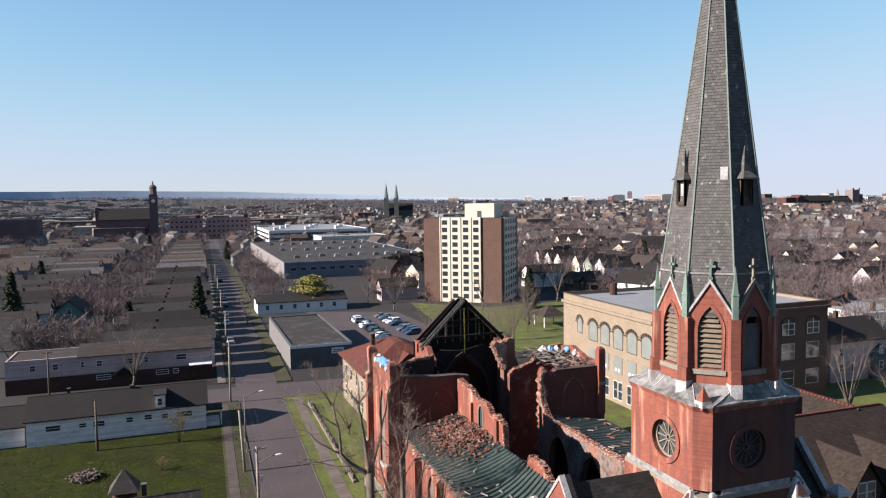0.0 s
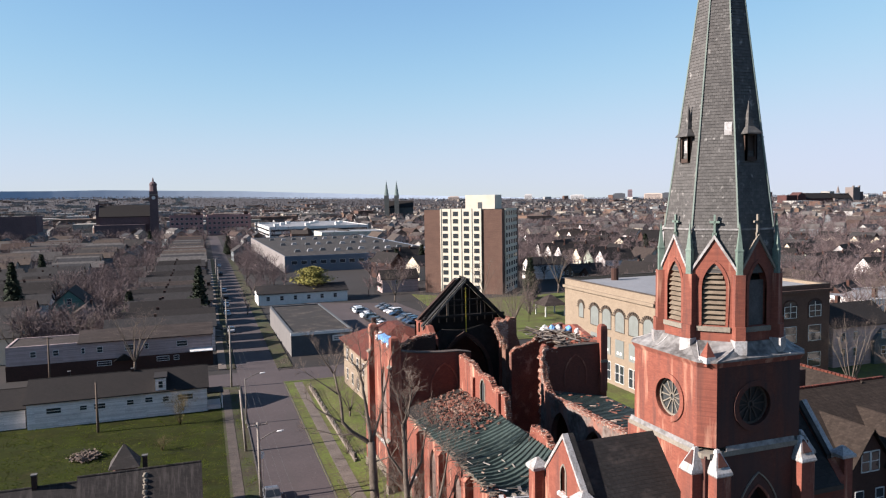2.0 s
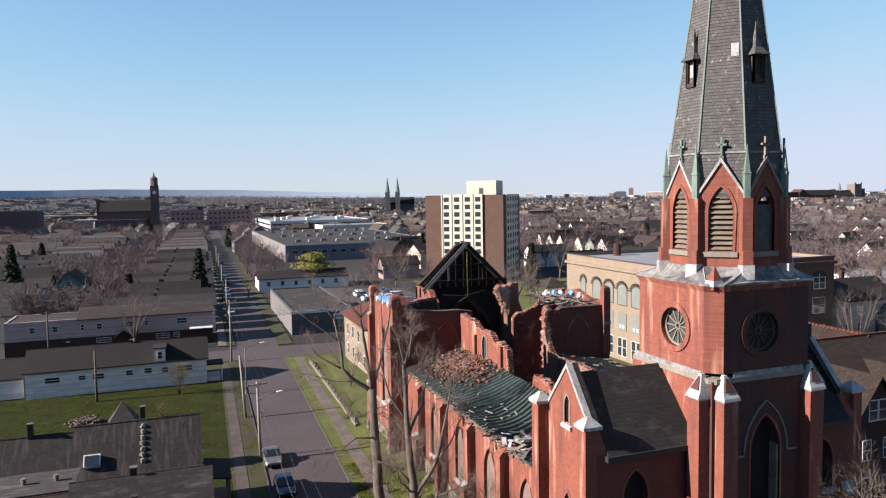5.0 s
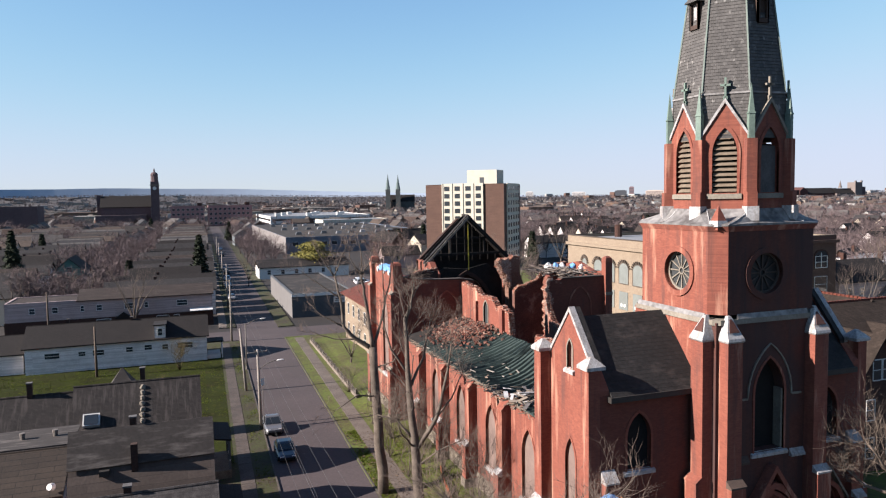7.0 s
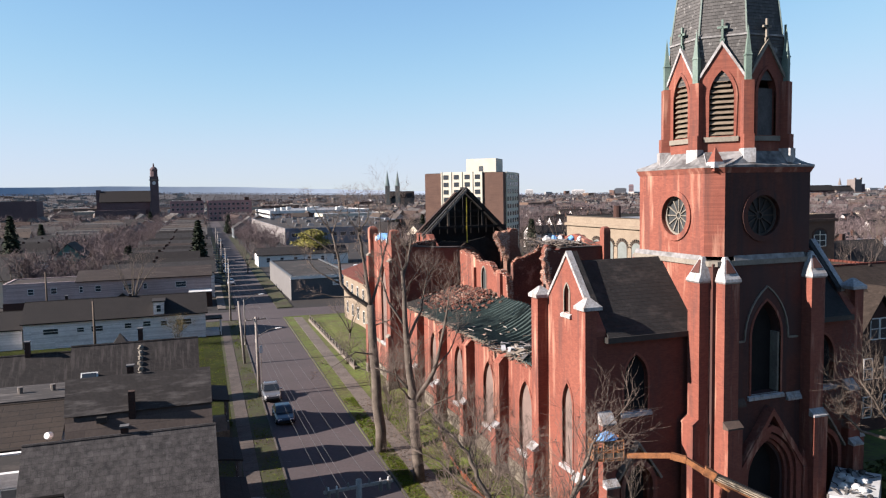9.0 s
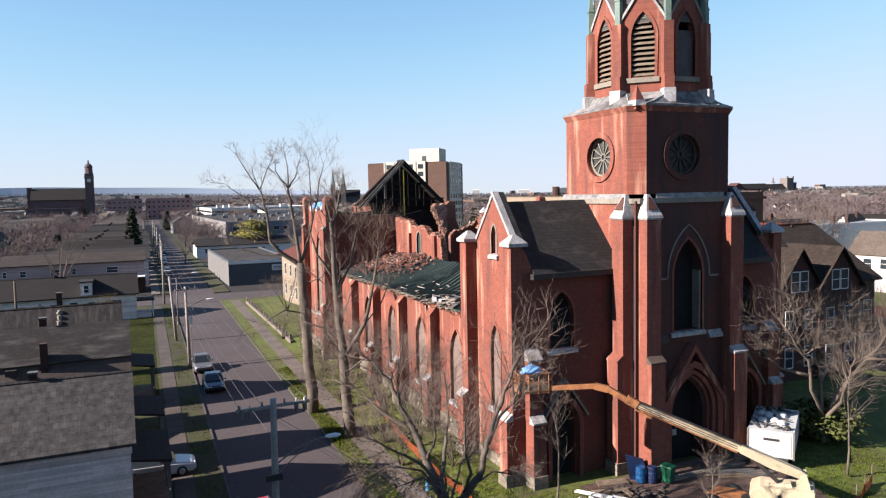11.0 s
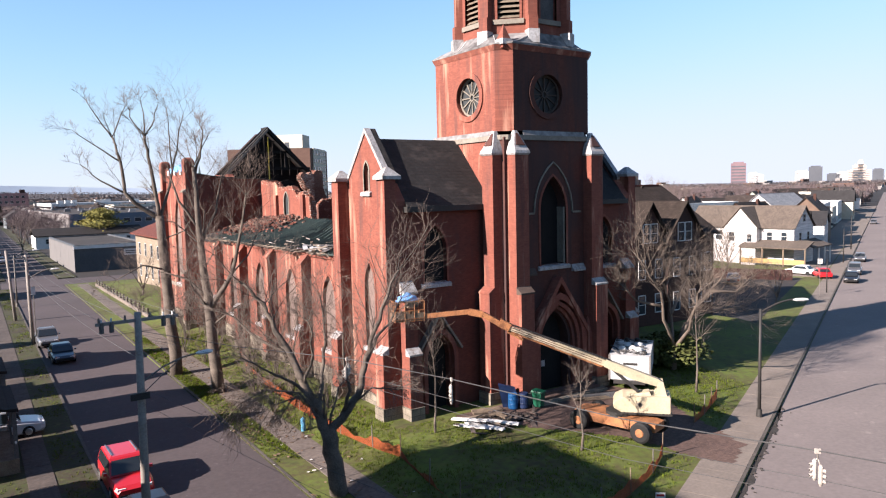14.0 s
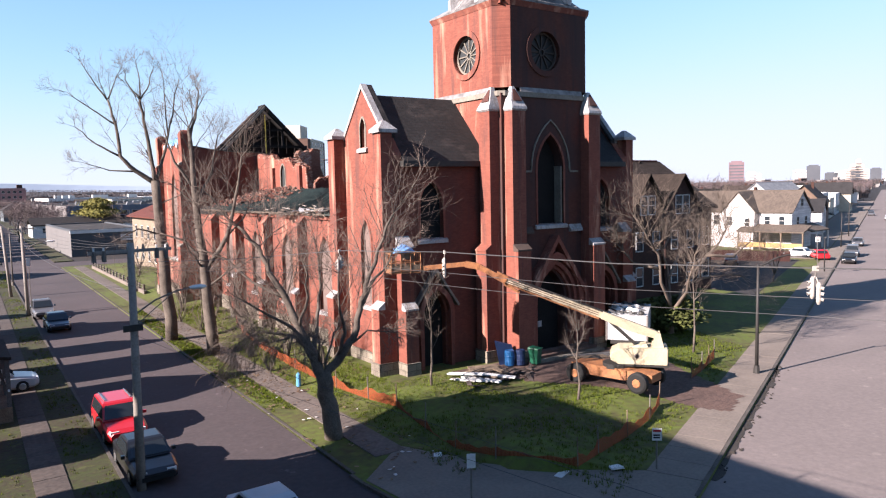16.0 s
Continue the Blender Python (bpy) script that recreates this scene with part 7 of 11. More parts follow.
for xc, hw, yf in ((55.8, 2.3, 45.6), (60.4, 2.5, 45.2)):
    gb = part("gabled_bay", wall(B(), (0, yf, 0), XU, YN, 0.3, xc - hw, xc + hw, 0.0, [(xc - hw, RE), (xc, 12.0), (xc + hw, RE)]), DARK_BRICK, rec)
    part("bay_side", B().box(xc - hw, xc - hw + 0.3, yf + 0.3, RY0, 0.0, RE), DARK_BRICK, gb)
    part("bay_side", B().box(xc + hw - 0.3, xc + hw, yf + 0.3, RY0, 0.0, RE), DARK_BRICK, gb)
    for sg in (-1, 1):
        ze = RE - 0.45 * 3.1 / hw
        part("bay_roof", B().solid([(xc, yf - 0.4, 12.1), (xc + sg * (hw + 0.45), yf - 0.4, ze), (xc + sg * (hw + 0.45), RY0 + 0.1, ze), (xc, 51.2, 12.1)], (0, 0, 0.17)), RECTORY_TILE, gb)
    for z, dxs in ((9.3, (-0.55, 0.55)), (5.9, (-1.2, 1.2)), (2.6, (-1.2, 1.2))):
        for dx in dxs:
            pane_at(gb, (0, yf, 0), XU, YN, xc + dx, z, 0.9, 1.7)
for x in (52.4, 64.2, 65.8):
    for z in (2.6, 5.9):
        pane_at(rec, (0, RY0, 0), XU, YN, x, z, 1.0, 1.8)
for yy in (49.0, 53.0, 57.0):
    for z in (2.6, 5.9, 9.6):
        pane_at(rec, (RX0, 0, 0), YU, XN, yy, z, 1.0, 1.7)
part("chimney", B().box(57.6, 58.5, 55.2, 56.1, 11, 15.0), DARK_BRICK, rec)

# white house across the yard, its long side towards the church
wm = pose(117.0, 66.0, 0, 0, 0, 99.0)
wh = gable_house("large white house with tan roof and porch", 0, 18.6, -8.6, 0, 6.3, 9.6, "x", SIDING_W, TAN_ROOF, m=wm,
                 wins=[("n", 15.5, 4.6, 1.3, 1.6), ("n", 17.4, 4.4, 0.9, 1.2), ("n", 15.4, 1.8, 1.0, 1.2), ("n", 17.2, 1.8, 1.0, 1.2), ("n", 1.6, 4.7, 0.9, 1.4), ("n", 4.0, 4.7, 0.9, 1.4), ("n", 12.9, 4.7, 1.1, 1.6), ("w", -6.2, 4.5, 1.0, 1.5), ("w", -2.6, 4.5, 1.0, 1.5), ("w", -4.3, 7.7, 1.2, 1.2)])
g_ = part("cross_gable", B().solid([(5.6, 1.5, 0), (11.2, 1.5, 0), (11.2, 1.5, 6.2), (8.4, 1.5, 9.4), (5.6, 1.5, 6.2)], (0, -1.7, 0)), SIDING_W, wh)
for sg in (-1, 1):
    part("gable_roof", B().solid([(8.4, 1.8, 9.55), (8.4 + sg * 3.2, 1.8, 5.95), (8.4 + sg * 3.2, -2.6, 5.95), (8.4, -4.3, 9.55)], (0, 0, 0.16)), TAN_ROOF, g_)
pane_at(g_, (0, 1.5, 0), XU, YM_, 6.8, 4.4, 0.8, 1.3)
pane_at(g_, (0, 1.5, 0), XU, YM_, 9.9, 4.6, 1.0, 1.5)
pch = part("porch_roof", B().hexa([(-3.2, 3.6, 2.9), (7.8, 3.6, 2.9), (7.8, 0.0, 3.9), (-3.2, 0.0, 3.9)], [(-3.2, 3.6, 3.1), (7.8, 3.6, 3.1), (7.8, 0.0, 4.1), (-3.2, 0.0, 4.1)]), TAN_ROOF, wh, "tan porch roof")
part("porch_roof_front", B().hexa([(-3.2, -0.05, 2.9), (-0.4, -0.05, 3.9), (-0.4, -8.2, 3.9), (-3.2, -8.2, 2.9)], [(-3.2, -0.05, 3.1), (-0.4, -0.05, 4.1), (-0.4, -8.2, 4.1), (-3.2, -8.2, 3.1)]), TAN_ROOF, wh)
for x in (-3.0, 0.4, 3.8, 7.5):
    part("post", B().box(x - 0.1, x + 0.1, 3.3, 3.5, 0, 2.9), TIMBER, pch)
for y in (-2.7, -5.4, -8.0):
    part("post", B().box(-3.1, -2.9, y - 0.1, y + 0.1, 0, 2.9), WHITE_P, pch)
part("porch_rail", B().box(-3.0, 7.5, 3.35, 3.45, 0.4, 1.2), mat("ochre boards", (0.45, 0.30, 0.12), (0.35, 0.22, 0.09), 1.0, 0.85), pch)
part("porch_wall", B().box(5.0, 7.5, 0.1, 3.3, 0, 2.8), SIDING_W, pch)


# ---- bare trees ----
def grow(rnd, trunk, limbs, twigs, p, d, length, r, level, maxlevel, droop=0.0, spread=1.0):
    """One branch in short bent steps, with side shoots."""
    steps = 5 if level < 2 else 4
    pts, q, dd = [p.copy()], p.copy(), d.copy()
    for k in range(steps):
        dd = (dd + Vector((rnd.gauss(0, 0.13), rnd.gauss(0, 0.13), rnd.gauss(0.05 - droop, 0.09))) * spread).normalized()
        q = q + dd * (length / steps)
        pts.append(q.copy())
    tgt = trunk if level == 0 else limbs if level < 3 else twigs
    r1 = r * (0.55 if level < maxlevel else 0.35)
    tgt.line(pts, r, 8 if level == 0 else 6 if level == 1 else 4 if level == 2 else 3, r1=r1)
    if level >= maxlevel:
        return pts
    n = {0: 4, 1: 6, 2: 6, 3: 5, 4: 4}[level]
    for k in range(n):
        t = rnd.uniform(0.35 if level else 0.55, 1.0)
        i = min(steps - 1, int(t * steps))
        s = pts[i].lerp(pts[i + 1], t * steps - i) if i + 1 < len(pts) else pts[-1]
        base = (pts[i + 1] - pts[i]).normalized()
        side = base.orthogonal().normalized()
        side.rotate(Matrix.Rotation(rnd.uniform(0, 2 * math.pi), 3, base))
        nd = (base * rnd.uniform(0.5, 1.0) + side * rnd.uniform(0.55, 1.0) + Vector((0, 0, 0.18 - droop))).normalized()
        grow(rnd, trunk, limbs, twigs, s, nd, length * rnd.uniform(0.42, 0.72), max(0.0055, r * (0.5 - 0.3 * t) + 0.002), level + 1, maxlevel, droop, spread)
    return pts


def bare_tree(name, label, base, limbs_, r, seed, maxlevel=4, group="", bark=BARK, twig=TWIG):
    """limbs_: paths of the main stems as lists of points above the base."""
    rnd = random.Random(seed)
    ob = thing(name, label, "tree", group=group, m=Matrix.Translation(base))
    tr_, li, tw_ = B(), B(), B()
    for path, ra, rb, lvl, *rest in limbs_:
        droop = rest[0] if rest else 0.0
        pts = [Vector(p) for p in path]
        fine = []
        for a, c in zip(pts, pts[1:]):
            for k in range(3):
                fine.append(a.lerp(c, k / 3) + Vector((rnd.gauss(0, 0.05), rnd.gauss(0, 0.05), 0)) * (1 if k else 0))
        fine.append(pts[-1])
        tr_.line(fine, ra, 9, r1=rb)
        m = len(fine)
        total = sum((pts[i + 1] - pts[i]).length for i in range(len(pts) - 1))
        for k in range(lvl):
            i = int(m * (0.4 + 0.58 * (k + rnd.random()) / lvl)) if lvl > 3 else m - 1
            i = min(i, m - 2) if m > 1 else 0
            dirn = (fine[i + 1] - fine[i]).normalized()
            side = dirn.orthogonal().normalized()
            side.rotate(Matrix.Rotation(rnd.uniform(0, 6.28), 3, dirn))
            nd = (dirn * rnd.uniform(0.4, 1.0) + side * rnd.uniform(0.5, 1.0) + Vector((0, 0, 0.25))).normalized()
            grow(rnd, tr_, li, tw_, fine[i + 1], nd, min(2.7, total * rnd.uniform(0.22, 0.40)), max(0.014, rb * rnd.uniform(0.25, 0.5)), 2, maxlevel, droop)
    part("trunk", tr_, bark, ob, smooth=True)
    n0 = len(li.v)
    li.v += tw_.v
    li.f += [tuple(n0 + q for q in f) for f in tw_.f]
    li.mi += [1] * len(tw_.f)
    tagged(part("crown", li, [bark, twig], ob), kind="stuff")
    return ob


bare_tree("bare_tree", "tall bare street tree with spreading upper limbs", (15.2, 58.2, 0.0), [
    ([(0.00, 0.00, -0.20), (-0.25, 0.10, 6.00), (-0.58, 0.18, 12.37)], 0.487, 0.320, 1),
    ([(-0.60, 0.20, 12.20), (-1.81, 0.45, 13.06), (-2.87, 0.54, 14.18), (-3.04, 0.63, 16.50), (-3.48, 0.81, 18.39)], 0.204, 0.068, 7),
    ([(-3.48, 0.81, 18.31), (-4.27, 1.08, 19.60), (-5.07, 1.26, 21.06)], 0.068, 0.019, 5),
    ([(-3.48, 0.81, 18.31), (-2.95, 0.72, 19.60), (-2.34, 0.72, 20.89)], 0.054, 0.019, 5),
    ([(-3.04, 0.63, 16.50), (-4.63, 1.08, 17.70), (-6.03, 1.44, 18.82)], 0.068, 0.019, 5),
    ([(-2.87, 0.54, 14.18), (-4.45, 0.90, 15.12), (-5.68, 1.26, 16.33)], 0.082, 0.025, 6),
    ([(-0.60, 0.20, 12.20), (-0.84, 0.18, 14.61), (-1.19, 0.09, 16.84), (-1.37, 0.09, 18.39)], 0.170, 0.087, 6),
    ([(-1.37, 0.09, 18.31), (-2.07, 0.27, 19.42), (-2.43, 0.36, 20.63)], 0.068, 0.019, 5),
    ([(-1.37, 0.09, 18.31), (-0.67, -0.18, 19.60), (-0.31, -0.27, 20.89)], 0.068, 0.019, 5),
    ([(-1.37, 0.09, 18.31), (-1.37, -0.09, 19.94), (-1.55, 0.00, 21.14)], 0.061, 0.019, 5),
    ([(-0.60, 0.20, 12.00), (0.13, 0.36, 14.09), (0.61, 0.45, 15.81), (1.18, 0.54, 18.22), (1.71, 0.63, 20.28)], 0.136, 0.025, 8),
    ([(0.61, 0.45, 15.81), (0.57, 0.63, 18.22), (0.48, 0.72, 20.63)], 0.068, 0.019, 5),
    ([(-0.30, 0.10, 8.20), (-2.20, -1.00, 8.80), (-4.20, -1.80, 8.00)], 0.082, 0.025, 6),
    ([(-1.81, 0.45, 13.06), (-3.57, 0.90, 13.15), (-5.33, 1.26, 13.75)], 0.075, 0.019, 5),
    ([(-0.50, 0.20, 10.50), (1.00, -0.60, 11.20), (1.62, -0.90, 12.37)], 0.068, 0.019, 6),
], 0.6, 101)
bare_tree("bare_tree", "bare street tree beside the church wall", (16.25, 51.0, 0.1), [
    ([(0, 0, -0.2), (-0.3, 0.1, 5), (-0.65, 0.3, 10.3), (-0.85, 0.5, 15.7)], 0.46, 0.12, 12),
    ([(-0.4, 0.1, 5.6), (1.15, -0.4, 8.2), (1.8, -0.7, 11.0), (2.25, -0.9, 13.7)], 0.20, 0.05, 14),
    ([(-0.85, 0.5, 14.6), (-0.3, 0.7, 16.4), (0.05, 0.9, 18.2)], 0.12, 0.04, 13),
    ([(-0.5, 0.2, 6.8), (-1.5, 0.6, 8.0), (-3.0, 1.0, 8.6)], 0.11, 0.04, 9),
    ([(-0.65, 0.4, 10.3), (0.6, 0.6, 12.6), (1.2, 0.8, 15.2)], 0.13, 0.04, 12),
    ([(-0.7, 0.4, 11.5), (-1.9, 0.6, 13.4), (-2.4, 0.8, 15.6)], 0.11, 0.04, 11),
    ([(-0.3, 0.1, 4.6), (1.0, -0.8, 5.8), (2.6, -1.4, 6.6)], 0.08, 0.03, 12),
    ([(-0.4, 0.2, 6.0), (-1.6, -0.8, 7.4), (-2.2, -1.6, 9.4)], 0.08, 0.03, 12),
    ([(1.15, -0.4, 8.2), (2.6, 0.2, 9.4), (3.6, 0.4, 11.2)], 0.08, 0.03, 12),
], 0.5, 102)
bare_tree("bare_tree", "stout forked bare tree on the corner verge", (15.34, 30.3, 0.0), [
    ([(0, 0, -0.2), (-0.1, 0.1, 1.5), (-0.35, 0.2, 3.1)], 0.43, 0.36, 1),
    ([(-0.35, 0.2, 2.8), (-0.6, 0.7, 4.0), (-1.0, 1.1, 5.0), (-1.35, 1.7, 6.4), (-2.0, 2.0, 7.6), (-2.25, 2.5, 8.8), (-3.1, 2.8, 9.8)], 0.25, 0.06, 22),
    ([(-0.35, 0.2, 2.8), (0.5, -0.2, 3.9), (0.9, -0.5, 4.6), (1.3, -0.5, 5.9), (1.5, -0.7, 7.0), (2.1, -0.8, 8.5), (2.9, -1.0, 10.2)], 0.22, 0.05, 22),
    ([(-0.6, 0.7, 4.0), (-1.5, 0.8, 5.2), (-2.6, 0.8, 5.9), (-4.1, 0.6, 6.9)], 0.10, 0.03, 16),
    ([(1.3, -0.5, 5.9), (2.2, 0.0, 7.0), (3.0, 0.2, 7.5), (4.0, 0.6, 8.6)], 0.10, 0.03, 16),
    ([(-0.5, 0.6, 3.8), (-0.1, 1.2, 5.4), (0.3, 1.5, 6.8), (0.35, 2.0, 8.9)], 0.12, 0.03, 16),
    ([(0.3, 0.0, 3.7), (0.3, -0.9, 5.0), (-0.2, -1.4, 6.2), (-0.4, -1.8, 7.8)], 0.10, 0.03, 14),
    ([(-1.35, 1.7, 6.4), (-2.6, 2.6, 7.2), (-3.4, 3.4, 8.2), (-4.6, 4.0, 8.8)], 0.08, 0.025, 14),
    ([(-1.0, 1.1, 5.0), (-0.9, 0.3, 6.6), (-1.2, 0.0, 8.2)], 0.08, 0.025, 14),
    ([(-0.5, 0.6, 3.7), (-1.8, -0.3, 5.0), (-3.2, -0.8, 5.0)], 0.07, 0.02, 24, 0.2),
    ([(-0.4, 0.3, 3.3), (-1.4, 0.9, 4.8), (-2.8, 1.4, 5.1), (-3.8, 1.7, 4.6)], 0.07, 0.02, 30, 0.24),
    ([(-0.4, 0.4, 3.5), (-0.9, -0.7, 5.0), (-1.7, -1.5, 5.2)], 0.06, 0.02, 24, 0.2),
    ([(0.4, -0.1, 3.9), (1.3, -1.1, 5.0), (2.2, -1.8, 4.9)], 0.06, 0.02, 18, 0.18),
    ([(-0.2, 0.3, 3.1), (0.8, 1.3, 4.6), (1.4, 2.1, 4.8)], 0.06, 0.02, 20, 0.18),
], 0.6, 103)
for k, (x, y, h) in enumerate(((40.6, 29.4, 5.6), (27.0, 26.3, 3.6), (22.7, 33.2, 5.2))):
    bare_tree("sapling", "young bare sapling on the church lawn", (x, y, LOT - 0.1), [([(0, 0, 0), (0.05, 0, h * 0.4), (0.0, 0.05, h)], 0.08, 0.02, int(10 + h * 2))], 0.08, 200 + k, 3, group="saplings on the lawn")
PALE_BARK = mat("pale bark", (0.30, 0.235, 0.185), (0.18, 0.14, 0.11), 2.0, 0.9, bump=0.4, tone=0.6)
bare_tree("spreading_tree", "low spreading bare tree beside the rectory", (43.9, 33.7, LOT - 0.05), [
    ([(0, 0, -0.2), (0.1, 0, 1.8)], 0.24, 0.2, 1),
    ([(0.1, 0, 1.6), (-1.8, -0.5, 4.0), (-2.2, -0.6, 6.0), (-3.6, -0.8, 7.2), (-4.6, -0.6, 8.6)], 0.13, 0.05, 26),
    ([(0.1, 0, 1.6), (1.6, -0.6, 4.4), (3.8, -1.0, 6.2), (5.6, -0.6, 7.4)], 0.13, 0.05, 30),
    ([(0.1, 0, 1.6), (0.6, 0.8, 4.4), (0.2, 0.9, 6.0), (1.4, 1.0, 7.6)], 0.12, 0.05, 24),
    ([(0.1, 0, 1.6), (2.6, 0.6, 3.4), (5.0, 0.2, 3.8), (8.6, 0.2, 3.6)], 0.12, 0.04, 30),
    ([(0.1, 0, 1.6), (-0.6, -1.8, 3.4), (-1.8, -3.0, 5.0), (-1.6, -3.4, 6.6)], 0.15, 0.04, 26),
    ([(0.4, 0.6, 4.0), (2.8, 1.4, 5.8), (4.6, 1.2, 7.0)], 0.13, 0.04, 26),
    ([(-2.0, -0.5, 5.0), (-3.4, 0.6, 5.4), (-5.2, 0.4, 6.8)], 0.12, 0.04, 26),
    ([(3.0, -0.8, 5.6), (5.0, -1.6, 5.4), (7.2, -1.6, 6.4)], 0.12, 0.04, 26),
], 0.3, 301, bark=PALE_BARK, twig=PALE_BARK)
# ---- the city beyond ----
BLOCKED = [(-45, 16, -60, 166), (14, 66, -60, 240), (62, 130, 60, 240), (40, 80, 30, 75), (76, 125, 205, 260), (105, 140, 55, 95), (-60, 6, 30, 166), (34, 122, 318, 505), (60, 160, 600, 770), (-90, 66, 700, 760), (-36, -20, 205, 232)]


def free(x, y, pad=0):
    if any(x0 - pad < x < x1 + pad and y0 - pad < y < y1 + pad for x0, x1, y0, y1 in BLOCKED):
        return False
    o = (Vector((x, y, 0)) - AV0).dot(NM)
    if o < 6 + pad:
        return False
    return not (left_kerb(y) - 5 - pad < x < right_kerb(y) + 3 + pad and y < 700)


FARWALL = palette("far house paint", [(0.359, 0.347, 0.324), (0.219, 0.19, 0.162), (0.128, 0.0751, 0.0578), (0.318, 0.289, 0.243), (0.173, 0.196, 0.208), (0.405, 0.399, 0.382), (0.162, 0.104, 0.0751), (0.26, 0.243, 0.231)])
FARROOF = palette("far roofs", [(0.0491, 0.0433, 0.0405), (0.0751, 0.0607, 0.052), (0.0986, 0.0892, 0.0838), (0.0636, 0.0405, 0.0318), (0.0405, 0.0405, 0.0433), (0.0926, 0.0694, 0.0549), (0.116, 0.107, 0.101)])


def house_into(b, x, y, w, l, eave, ridge, turn, windows=True):
    m = pose(x, y, 0, 0, 0, turn)
    s = B()
    s.solid([(-w / 2, -l / 2, -0.2), (w / 2, -l / 2, -0.2), (w / 2, -l / 2, eave), (0, -l / 2, ridge), (-w / 2, -l / 2, eave)], (0, l, 0), 0)
    s.gable(-w / 2, w / 2, -l / 2, l / 2, eave + 0.05, ridge + 0.05, "y", 0.35, 0.15, 1)
    if windows:
        for xx in (-w * 0.25, w * 0.25):
            for z in (1.7, 4.4):
                if z + 0.9 < eave + 0.6:
                    s.box(xx - 0.5, xx + 0.5, -l / 2 - 0.03, -l / 2 + 0.02, z - 0.7, z + 0.7, 2)
        for sx in (-w / 2 - 0.03, w / 2 - 0.02):
            for j in range(3):
                yy = -l / 2 + (j + 0.7) * l / 3.4
                for z in (1.7, 4.4):
                    if z + 0.7 < eave:
                        s.box(sx, sx + 0.05, yy - 0.45, yy + 0.45, z - 0.6, z + 0.6, 2)
    s.move(m)
    i0 = len(b.v)
    b.v += s.v
    b.f += [tuple(i0 + q for q in f) for f in s.f]
    b.mi += s.mi


WALLS = [SIDING_W, SIDING_B, SIDING_G, mat("pale green siding", (0.42, 0.46, 0.38), (0.33, 0.36, 0.30), 0.8, 0.8), mat("brown siding", (0.26, 0.17, 0.12), (0.19, 0.125, 0.09), 0.8, 0.8), mat("cream siding", (0.62, 0.55, 0.43), (0.52, 0.46, 0.36), 0.8, 0.8), DARK_BRICK]
NAMES = ["white", "beige", "blue grey", "pale green", "brown", "cream", "dark brick"]
GREY_ROOF = mat("weathered grey shingles", (0.085, 0.078, 0.078), (0.05, 0.046, 0.046), 0.6, 0.9, bump=0.4, pattern="flat", row=0.28, length=0.34, mortar=0.7, contrast=0.7, tone=0.42)
ROOFS = [SHINGLE_D, GREY_ROOF, SHINGLE_B, SHINGLE_D, TAN_ROOF, GREY_ROOF]
PROTO = {}


def city_house(k, r, size, m):
    """Houses of a few widths and colours, each built once and then copied."""
    key = (k, r, size)
    if key in PROTO:
        return copy_thing(PROTO[key], m)
    w, l, e_, t_ = ((7.4, 13.0, 4.6, 7.2), (7.8, 15.5, 5.6, 8.2), (8.4, 11.5, 5.9, 9.3), (8.0, 19.0, 4.8, 7.0), (7.6, 22.0, 5.4, 7.4), (7.2, 13.5, 6.6, 10.2))[size]
    h = thing("house", NAMES[k] + " wooden house with pitched shingle roof" if k < 6 else "dark brick house with pitched shingle roof", "house", "houses of the town", m=m)
    part("wall", B().solid([(-w / 2, -l / 2, -0.2), (w / 2, -l / 2, -0.2), (w / 2, -l / 2, e_), (0, -l / 2, t_), (-w / 2, -l / 2, e_)], (0, l, 0)), WALLS[k], h)
    part("roof", B().gable(-w / 2, w / 2, -l / 2, l / 2, e_ + 0.05, t_ + 0.05, "y", 0.4, 0.16), ROOFS[r], h)
    part("chimney", B().box(0.5, 1.1, 1.0, 1.6, e_, t_ + 0.8), DARK_BRICK, h)
    part("porch", B().hexa([(-w / 2 + 0.3, -l / 2 - 1.9, 2.5), (w / 2 - 0.3, -l / 2 - 1.9, 2.5), (w / 2 - 0.3, -l / 2, 2.9), (-w / 2 + 0.3, -l / 2, 2.9)], [(-w / 2 + 0.3, -l / 2 - 1.9, 2.65), (w / 2 - 0.3, -l / 2 - 1.9, 2.65), (w / 2 - 0.3, -l / 2, 3.05), (-w / 2 + 0.3, -l / 2, 3.05)]), ROOFS[r], h)
    small_window(h, (0, -l / 2, 0), XU, YN, -w * 0.22, 4.1, 1.0, 1.4)
    small_window(h, (0, -l / 2, 0), XU, YN, w * 0.22, 4.1, 1.0, 1.4)
    small_window(h, (-w / 2, 0, 0), YU, XN, -l * 0.22, e_ - 1.2, 0.9, 1.3)
    small_window(h, (-w / 2, 0, 0), YU, XN, l * 0.2, e_ - 1.2, 0.9, 1.3)
    small_window(h, (w / 2, 0, 0), YU, XM, -l * 0.1, e_ - 1.2, 0.9, 1.3)
    PROTO[key] = h
    return h


rnd = random.Random(77)
placed = []


def clear(x, y, r):
    return all((x - a) ** 2 + (y - c) ** 2 > (r + q) ** 2 for a, c, q in placed)


# rows of houses west of the side street, their ridges square to it
west_rows = B()
